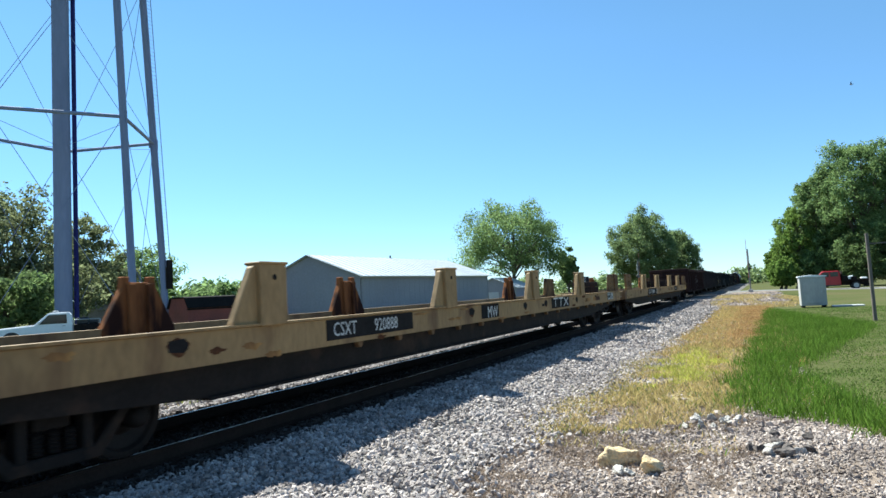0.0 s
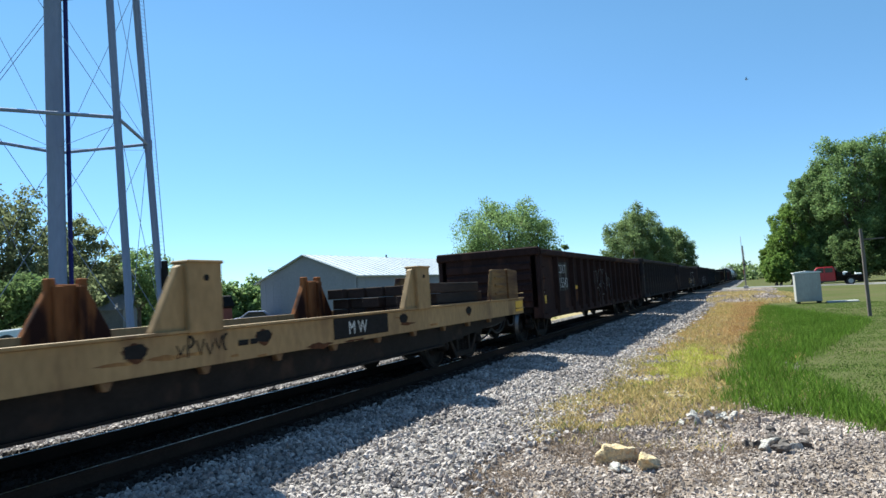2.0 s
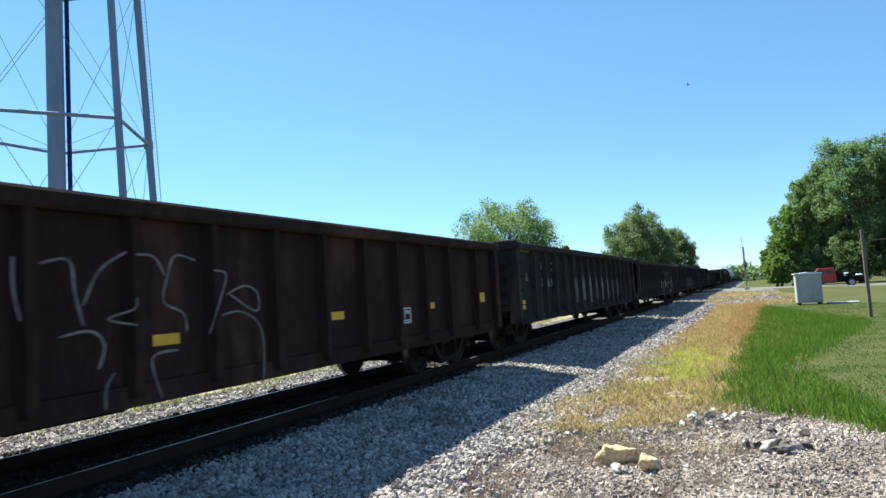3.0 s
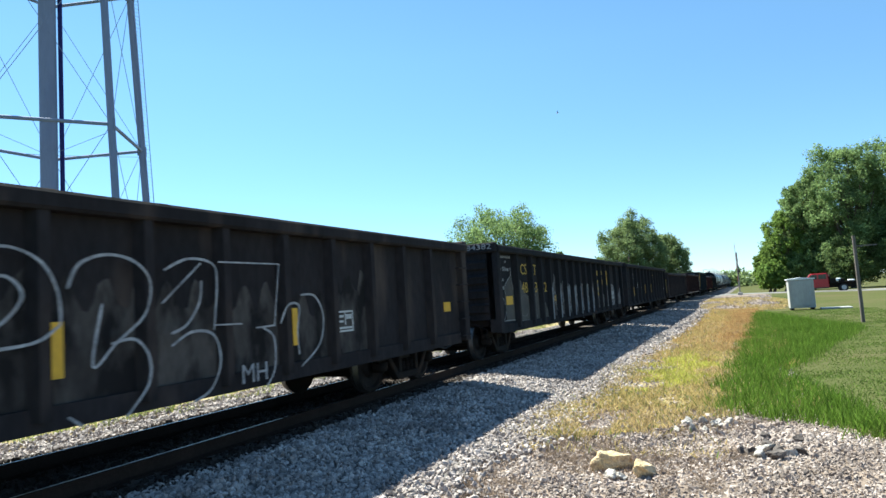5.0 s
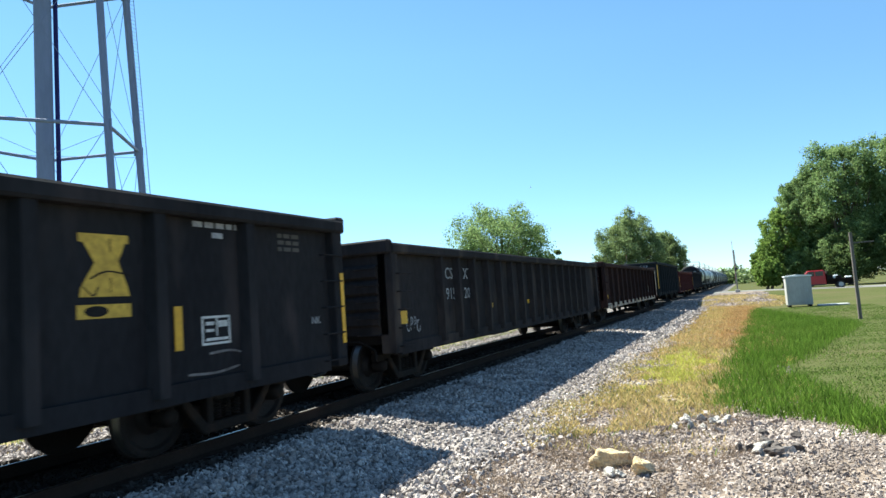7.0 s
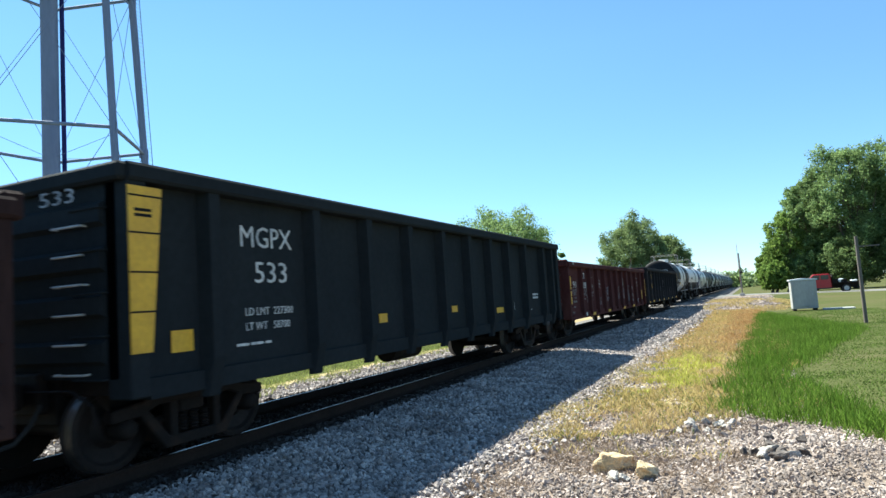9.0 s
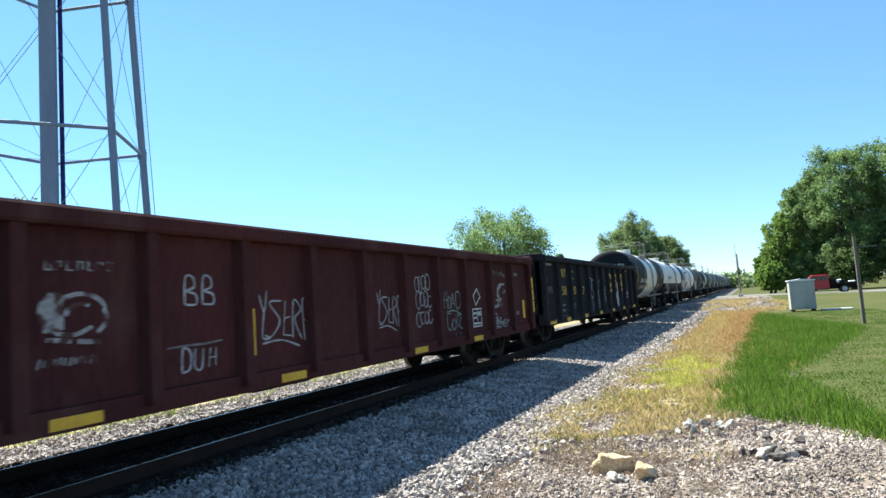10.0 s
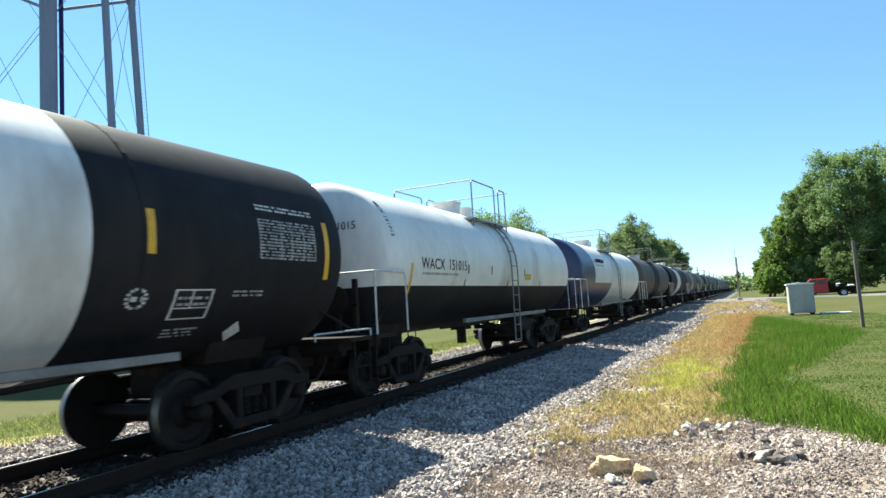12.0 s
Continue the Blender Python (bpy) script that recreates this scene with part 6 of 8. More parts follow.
strokes(c, "graffiti", [flow((4.84, 0.93), (4.86, 1.17), (4.96, 1.12), (4.94, 0.96), (4.84, 0.93)), flow((5.02, 1.16), (5.01, 0.97), (5.1, 0.95), (5.13, 1.15)), [(5.2, 0.95), (5.23, 1.15)], [(5.3, 0.96), (5.31, 1.15)], [(5.21, 1.05), (5.31, 1.05)]], PX, 0, 0, 0.026, CHALK)
strokes(c, "graffiti", [[(4.66, 1.19), (4.9, 1.2), (5.15, 1.2), (5.41, 1.22)]], PX, 0, 0, 0.026, FADED)
TAG = [flow((6.02, 1.7), (6.1, 1.5), (6.16, 1.75)), flow((6.1, 1.5), (6.06, 1.2), (6.2, 1.18)), flow((6.42, 1.62), (6.2, 1.6), (6.38, 1.38), (6.22, 1.2), (6.1, 1.22)), [(6.5, 1.62), (6.44, 1.2), (6.6, 1.18)], [(6.46, 1.4), (6.58, 1.42)],
                        flow((6.62, 1.15), (6.66, 1.62), (6.8, 1.5), (6.67, 1.38), (6.8, 1.12)), flow((6.86, 1.1), (6.84, 1.62), (6.97, 1.55), (6.95, 1.4), (6.86, 1.36)), flow((6.05, 1.12), (6.4, 1.14), (6.75, 1.04))]
strokes(c, "graffiti", TAG, PX, 0, 0, 0.026, CHALK)
strokes(c, "graffiti", [[(8.72 + 0.78 * (q[0] - 6.02), 1.1 + 0.95 * (q[1] - 1.08)) for q in line] for line in TAG], PX, 0, 0, 0.024, CHALK)
for k, (z, w) in enumerate(((1.66, 0.52), (1.36, 0.62), (1.04, 0.58))):
    strokes(c, "graffiti", bubble(63 + k, w, 0.34, 4), PX, 10.02, z, 0.024, CHALK)
strokes(c, "graffiti", [[(11.18, 1.36), (11.2, 1.66)], [(11.32, 1.34), (11.3, 1.68)], [(11.14, 1.52), (11.36, 1.5)], arc(11.42, 1.46, 0.06, 0.12, 0, 360, 12), flow((11.5, 1.34), (11.58, 1.64), (11.66, 1.36)), [(11.53, 1.44), (11.64, 1.44)],
                        flow((11.74, 1.32), (11.74, 1.62), (11.9, 1.66), (11.98, 1.5), (11.9, 1.36), (11.74, 1.34)), flow((11.78, 1.32), (11.82, 1.2), (11.96, 1.22))], PX, 0, 0, 0.03, SPRAY_GREEN)
strokes(c, "graffiti", [flow((11.46, 1.24), (11.3, 1.24), (11.28, 1.0), (11.42, 0.93), (11.46, 1.06)), arc(11.58, 1.03, 0.08, 0.1, 0, 360, 12), [(11.7, 0.95), (11.7, 1.22)], [(11.82, 1.2), (11.71, 1.08), (11.84, 0.95)], arc(11.94, 1.04, 0.09, 0.11, 0, 360, 12),
                        flow((11.28, 1.28), (11.6, 1.3), (12.0, 1.2))], PX, 0, 0, 0.03, SPRAY_GREEN)
strokes(c, "graffiti", [flow((11.42, 0.72), (11.6, 0.74), (11.9, 0.71)), flow((11.55, 0.8), (11.62, 0.76), (11.66, 0.86)), arc(11.88, 0.8, 0.05, 0.05, 0, 300, 8)], PX, 0, 0, 0.022, FADED)
data_box(c, 12.54, 0.91, 0.5, 0.39, PX)
strokes(c, "graffiti", [[(0.02, 0.2), (0.24, 0.34), (0.40, 0.17), (0.13, 0.0), (0.02, 0.2)]], PX, 12.62, 1.37, 0.05, PAINT_WHITE)
for ol in ([(14.12, 1.77), (14.30, 1.83), (14.62, 1.84), (14.61, 1.78), (14.37, 1.78), (14.30, 1.68), (14.24, 1.51), (14.11, 1.49), (14.07, 1.56)],
           [(13.84, 1.46), (14.08, 1.47), (14.26, 1.49), (14.37, 1.49), (14.38, 1.42), (14.27, 1.38), (14.11, 1.39), (14.06, 1.43), (13.85, 1.40)],
           [(13.78, 1.34), (13.97, 1.34), (14.11, 1.37), (14.39, 1.36), (14.28, 1.28), (14.06, 1.27), (13.79, 1.26)],
           [(14.46, 1.72), (14.54, 1.73), (14.55, 1.59), (14.46, 1.59)],
           [(14.59, 1.68), (14.68, 1.68), (14.69, 1.59), (14.60, 1.58)]):
    part("emblem", Geo().prism(ol, 0, PX - 0.001, PX + 0.003).mesh("emblem", WORN_WHITE), c, "worn white emblem piece")
for k in range(8):
    y_ = 13.92 + 0.1 * k
    strokes(c, "emblem", [[(y_, 2.03 - 0.01 * k), (y_ + 0.01, 2.13 - 0.01 * k)], [(y_ + 0.055, 2.05 - 0.01 * k), (y_ + 0.06, 2.13 - 0.01 * k)], [(y_, 2.08 + 0.04 * (k % 2) - 0.01 * k), (y_ + 0.065, 2.08 + 0.04 * (k % 3) - 0.01 * k)]], PX, 0, 0, 0.026, WORN_WHITE)
small_print(c, 15.31, 2.09, 0.36, 1, PX, FADED, hgt=0.07)
small_print(c, 15.21, 1.14, 0.4, 1, PX, FADED, hgt=0.09)
plate(c, "white_label", 14.98, 15.08, 1.06, 1.2, PX + 0.002, CHALK)
strokes(c, "graffiti", [flow((13.40, 0.87), (13.54, 0.92), (13.52, 0.82)),
                        flow((13.54, 0.81), (13.61, 0.94), (13.72, 1.04), (13.79, 1.05), (13.69, 0.96), (13.62, 0.87), (13.67, 0.86)),
                        flow((13.63, 0.81), (13.71, 0.93), (13.86, 1.01), (13.88, 0.94), (13.78, 0.82)),
                        flow((13.78, 0.82), (13.93, 0.94), (13.99, 1.02), (14.06, 0.96), (13.95, 0.89), (13.91, 0.82)),
                        flow((13.95, 0.87), (14.09, 0.96), (14.14, 1.02), (14.25, 1.02), (14.22, 0.91), (14.05, 0.90)),
                        flow((13.71, 0.96), (13.90, 0.97), (14.22, 0.94)),
                        flow((13.49, 0.86), (13.72, 0.86), (13.92, 0.85)),
                        flow((13.91, 0.81), (14.01, 0.85), (14.20, 0.81), (14.07, 0.80), (13.92, 0.81)),
                        flow((13.76, 1.05), (13.81, 0.99), (13.74, 0.91), (13.81, 0.89)),
                        flow((13.82, 0.87), (13.96, 0.97), (14.05, 1.03)),
                        flow((13.59, 0.89), (13.75, 0.89), (13.95, 0.91)),
                        flow((14.22, 0.81), (14.30, 0.89), (14.44, 0.95), (14.58, 0.99)),
                        flow((14.40, 0.84), (14.45, 0.89), (14.59, 0.89), (14.63, 0.83), (14.50, 0.81), (14.40, 0.84)),
                        flow((14.58, 0.92), (14.73, 0.97)),
                        flow((14.67, 0.90), (14.82, 0.96)),
                        flow((14.27, 0.93), (14.37, 0.93)),
                        flow((14.33, 0.83), (14.42, 0.92)),
                        arc(13.94, 1.09, 0.09, 0.05, 0, 360, 12)], PX, 0, 0, 0.024, CHALK)
marks(c, ((3.18, 1.06, 0.1, 0.22), (5.85, 1.0, 0.08, 0.54), (9.55, 1.15, 0.12, 0.42), (12.28, 1.2, 0.1, 0.42), (15.88, 0.94, 0.16, 0.46)))
plate(c, "reflector", 16.36, 16.47, 1.06, 1.97, RX + 0.001, REFLECTOR, "yellow reflector strip on the corner post")
for y in (3.42, 6.3, 9.78, 12.42):
    plate(c, "reflector", y, y + 0.48, 0.63, 0.73, PX + 0.056, REFLECTOR, "yellow reflector plate")

c = couple(gondola("black gondola car with yellow lettering and white graffiti", 16.5, 2.63, CAR_BLACK, rib_wide=0.2, at_ribs=[1.55, 3.12, 4.42, 5.68, 6.93, 8.12, 9.44, 10.72, 12.05, 13.36, 14.9]), 219.7)
for ch, y, z, w in (("NY", 2.31, 2.02, 0.53), ("C", 3.54, 1.97, 0.26), ("58", 2.26, 1.46, 0.51), ("20", 3.53, 1.46, 0.50), ("57", 4.81, 1.44, 0.49)):
    lettering(c, ch, 0.40, PX, y, z, PAINT_YELLOW, fit=w)
for y_, z_, w_ in ((2.18, 1.18, 0.37), (2.16, 1.02, 0.32), (3.54, 1.16, 0.38), (3.56, 1.05, 0.24)):
    small_print(c, y_, z_, w_, 1, PX, FADED, hgt=0.07)
small_print(c, 1.95, 0.82, 0.8, 1, PX, FADED, hgt=0.03)
emblem_letters(c, 9.94, 1.66, 0.57, 1.31, PX + 0.002, PAINT_YELLOW, cross_bar=True)
for ol in ([(10.86, 1.82), (11.0, 1.78), (11.1, 1.84), (11.3, 1.82), (11.4, 1.6), (11.36, 1.46), (11.48, 1.38), (11.6, 1.42), (11.62, 1.2), (11.52, 0.97), (11.43, 0.96), (11.2, 0.8), (10.93, 0.64), (10.9, 1.2)],
           [(11.62, 1.42), (11.74, 1.5), (11.78, 1.84), (11.92, 1.85), (11.9, 1.5), (12.05, 1.33), (12.2, 1.15), (12.25, 1.03), (12.2, 0.82), (12.08, 0.71), (11.9, 0.69), (11.7, 0.86), (11.56, 0.94), (11.64, 1.15)],
           [(12.30, 1.48), (12.32, 1.68), (12.42, 1.70), (12.48, 1.62), (12.45, 1.53)]):
    part("graffiti_panel", Geo().prism(ol, 0, PX - 0.001, PX + 0.004).mesh("graffiti_panel", SPRAY_WHITE), c, "patch of worn white spray paint")
strokes(c, "graffiti_shadow", [flow((11.18, 1.3), (11.3, 1.1), (11.43, 0.97)), flow((11.43, 0.97), (11.6, 1.15), (11.68, 1.4), (11.6, 1.48)), flow((10.92, 0.92), (11.1, 0.93), (11.35, 0.9)), flow((11.66, 1.05), (11.9, 1.06), (12.2, 1.0)),
                               flow((11.7, 1.48), (11.72, 1.3)), flow((11.8, 1.44), (11.82, 1.2)), flow((11.96, 1.4), (11.95, 0.75)), flow((11.0, 1.8), (11.02, 1.62)), flow((11.15, 1.82), (11.18, 1.66)), flow((11.28, 1.8), (11.24, 1.6))],
        PX + 0.007, 0, 0, 0.022, PAINT_BLACK)
part("spray_block", Geo().box(PX + 0.004, PX + 0.007, 11.13, 11.22, 1.26, 1.36).mesh("spray_block", PAINT_BLACK), c)
K = PX + 0.01
strokes(c, "graffiti", [flow((5.9, 1.92), (6.2, 2.0), (6.47, 2.0), (6.5, 1.75), (6.52, 1.52), (6.57, 1.75), (6.63, 1.96), (6.9, 1.9), (7.1, 1.78)), flow((5.9, 1.92), (5.96, 1.65), (6.09, 1.48), (6.16, 1.12)),
                        flow((6.14, 1.1), (6.0, 1.26), (5.9, 1.1), (5.78, 1.04)), flow((5.8, 0.95), (5.76, 0.77), (5.95, 0.81))], K, 0, 0, 0.05, CHALK)
strokes(c, "graffiti", [flow((6.04, 0.81), (6.15, 0.74), (6.54, 0.77), (6.74, 0.66)), flow((6.31, 1.45), (6.53, 1.27), (6.75, 1.4), (6.79, 1.58), (6.72, 1.25), (6.6, 0.88), (6.42, 1.25))], K, 0, 0, 0.035, CHALK)
fill(c, [(5.92, 1.9), (6.15, 1.94), (6.1, 1.7), (6.02, 1.62), (5.97, 1.64)], GRAFFITI_BLUE)
strokes(c, "graffiti", [flow((7.46, 1.93), (7.25, 1.9), (7.16, 1.72), (7.14, 1.5)), [(7.1, 1.28), (6.98, 0.85)], [(7.1, 1.28), (7.05, 0.86)], [(7.1, 1.28), (7.16, 0.87)]], RX + 0.004, 0, 0, 0.025, CHALK)
strokes(c, "graffiti", [flow((7.24, 1.54), (7.3, 1.4), (7.4, 1.28)), flow((7.5, 1.3), (7.52, 1.5), (7.62, 1.5), (7.6, 1.32)), flow((7.3, 1.5), (7.38, 1.36), (7.48, 1.46))], K, 0, 0, 0.028, FADED)
for seed_, y_, z_, w_, h_ in ((71, 7.38, 1.16, 0.42, 0.4), (72, 7.5, 0.9, 0.34, 0.36), (73, 8.46, 1.25, 0.56, 0.4), (74, 8.58, 0.98, 0.5, 0.4)):
    strokes(c, "graffiti", tangle(seed_, w_, h_, 8), K, y_, z_, 0.02, CHALK if seed_ % 2 else FADED)
strokes(c, "graffiti", [flow((8.47, 1.64), (8.55, 1.42), (8.62, 1.58), (8.7, 1.4), (8.85, 1.62)), arc(8.98, 1.6, 0.09, 0.08, 0, 330, 9)], K, 0, 0, 0.028, CHALK)
strokes(c, "graffiti", [flow((5.78, 1.06), (5.9, 1.1), (6.02, 1.28), (6.16, 1.12)), flow((5.8, 0.92), (5.84, 0.74), (6.0, 0.8)), flow((6.08, 0.84), (6.2, 0.74), (6.4, 0.8), (6.55, 0.8), (6.76, 0.62)), flow((6.57, 0.86), (6.5, 1.1), (6.36, 1.36))], K, 0, 0, 0.03, CHALK)
lettering(c, "MR", 0.3, PX, 0.72, 1.54, FADED, fit=0.44)
for y, w in ((0.21, 0.9), (2.39, 0.46), (4.86, 0.46), (7.44, 0.45), (10.03, 0.46), (12.59, 0.46), (15.17, 0.95)):
    plate(c, "reflector", y, y + w, 0.64, 0.75, PX + 0.056, REFLECTOR, "yellow reflector plate")
data_box(c, 13.99, 1.12, 0.4, 0.32, PX)
small_print(c, 0.45, 2.42, 0.78, 1, PX, CHALK)
small_print(c, 13.89, 2.43, 0.72, 1, PX, CHALK)

# tank cars


def band_bwb(y, z):
    return 1 if 4.29 < y < 8.94 else 0


c = couple(tank_car("black tank car with a broad white band", 13.3, band_bwb, [TANK_BLACK, TANK_WHITE], middle=5.75, edges=(4.29, 8.94), rail=False), 237.35)
TX = 1.405
tank_letters(c, "SHPX  214806", 0.33, 1.88, -18.5, PAINT_WHITE, 2.33)
tank_rows(c, "small_print", 1.85, 3.9, -33, -24, 2, PAINT_WHITE, 0.5, 3)
wrap_text(c, "SHPX 214806", 0.19, 0.30, 2.31, 1.37, 42, PAINT_WHITE, 0.093)
head_letters(c, "SHPX 214806", 0.2, -0.32, 2.80, PAINT_WHITE, 1.12)
small = Geo()
for x_, w_, z_ in ((-0.24, 0.2, 2.66), (0.0, 0.42, 2.66), (-0.24, 0.16, 2.53), (-0.04, 0.34, 2.53)):
    small.box(x_, x_ + w_, 0.155, 0.175, z_, z_ + 0.05)
part("small_print", small.mesh("small_print", PAINT_WHITE), c)
part("head_rail", Geo().pipe([(-1.2, 0.05, 2.18), (1.25, 0.05, 2.26)], 0.016, 6).mesh("head_rail", GALV), c)
tank_patch(c, "placard", 0.32, 0.5, -52, -42, PAINT_WHITE, "white diamond placard")
for y0_, y1_, a0_, a1_ in ((0.66, 0.76, -17, 19), (3.58, 3.68, -6.3, 12), (9.53, 9.63, -7.5, 11), (6.55, 6.63, 2, 18), (12.47, 12.57, -17, 16)):
    tank_patch(c, "yellow_strip", y0_, y1_, a0_, a1_, REFLECTOR)
tank_patch(c, "notice", 4.4, 5.1, -30, -20, PAINT_YELLOW, "yellow notice panel")
tank_patch(c, "notice", 7.4, 8.2, -36, -30, PAINT_YELLOW, "yellow notice panel")
for k in range(14):
    t_ = 6.28318 * k / 14
    tank_patch(c, "round_mark", 9.50 + 0.11 * math.cos(t_) - 0.02, 9.50 + 0.11 * math.cos(t_) + 0.02, -26.3 + 4.2 * math.sin(t_) - 0.6, -26.3 + 4.2 * math.sin(t_) + 0.6, PAINT_WHITE)
tank_rows(c, "small_print", 9.43, 9.58, -27.5, -25, 1, PAINT_WHITE, 0.9, 5)
for y0_, y1_, a0_, a1_ in ((9.96, 10.49, -22.9, -22.2), (9.98, 10.50, -37, -36.3), (9.96, 9.99, -37, -22.2), (10.47, 10.50, -37, -22.2), (10.2, 10.22, -31, -22.2), (9.98, 10.48, -31.5, -30.9)):
    tank_patch(c, "data_panel", y0_, y1_, a0_, a1_, PAINT_WHITE)
tank_rows(c, "small_print", 10.02, 10.44, -30, -24, 2, CHALK, 0.45, 6)
tank_rows(c, "small_print", 10.0, 10.47, -47, -41, 3, CHALK, 0.5, 7)
tank_rows(c, "small_print", 10.8, 11.33, -26, -22, 2, CHALK, 0.5, 8)
tank_rows(c, "test_stencil", 11.16, 12.26, -7, 14, 13, CHALK, 0.55, 9)
tank_rows(c, "test_stencil", 11.16, 12.26, 18, 22, 2, PAINT_WHITE, 0.55, 10)
for y_ in (11.15, 11.55, 11.75, 12.0, 12.25):
    tank_patch(c, "stencil_line", y_, y_ + 0.015, -7, 13, CHALK)
dia = Geo()
for t0_, t1_ in ((-54, -47), (-47, -40)):
    for o_ in (-1, 1):
        cs = [(1.405 * math.cos(radians(t_)), y_, 2.31 + 1.405 * math.sin(radians(t_))) for t_, y_ in ((t0_, 11.08 + o_ * (0.14 if t0_ == -47 else 0)), (t1_, 11.08 + o_ * (0.14 if t1_ == -47 else 0)), (-47, 11.08))]
        dia.add(cs, [(0, 1, 2)])
part("placard", dia.mesh("placard", PAINT_WHITE), c, "white diamond placard")
c = couple(tank_car("white-topped tank car with a black underside", 12.6, lambda y, z: 0 if z > 1.82 else 1, [TANK_WHITE, TANK_BLACK], split_z=1.82), 251.25)
tank_letters(c, "WACX  151015", 0.30, 1.54, -7.5, PAINT_BLACK, 2.1)
wrap_text(c, "WACX 151015", 0.15, 0.56, 2.31, 1.40, 45, PAINT_BLACK, 0.07)
tank_rows(c, "small_print", 1.6, 3.2, -12, -9, 1, TANK_GREY, 0.6, 11)
head_letters(c, "WACX 151015", 0.2, -0.3, 2.80, PAINT_BLACK, 1.15)
tank_patch(c, "yellow_strip", 1.13, 1.21, -27, -4, REFLECTOR)
for y_ in (3.7, 5.08, 7.5):
    tank_patch(c, "yellow_strip", y_, y_ + 0.06, -10, -2, OLIVE_FILL)
tank_patch(c, "notice", 7.62, 8.1, -14, -7.5, PAINT_YELLOW, "yellow notice panel")
c = couple(tank_car("navy-ended tank car with a polished pale shell", 14.3, lambda y, z: 1 if y < 2.6 or z < 2.0 and y < 6 else 0, [TANK_WHITE, TANK_BLUE]), 265.1)
small_print(c, 3.0, 2.9, 1.6, 2, TX - 0.05, PAINT_BLACK, hgt=0.14)
lead = 280.6
for k in range(15):
    r = random.Random(90 + k)
    ln = 14.2 + 0.4 * r.random()
    m2 = ([TANK_DIRTY, TANK_BLACK], [TANK_BLACK, TANK_GREY], [TANK_DIRTY, TANK_GREY], [TANK_BLACK, TANK_WHITE])[(k * 3 + k // 3) % 4 if k else 0]
    cut = ln * r.uniform(0.35, 0.5)
    couple(tank_car("weathered dark tank car with a paler band", ln, (lambda a_, b_: lambda y, z: 1 if a_ < y < b_ else 0)(cut, cut + r.uniform(1, 4)), m2), lead)
    lead += ln + 1.25

# ---- water tower ----


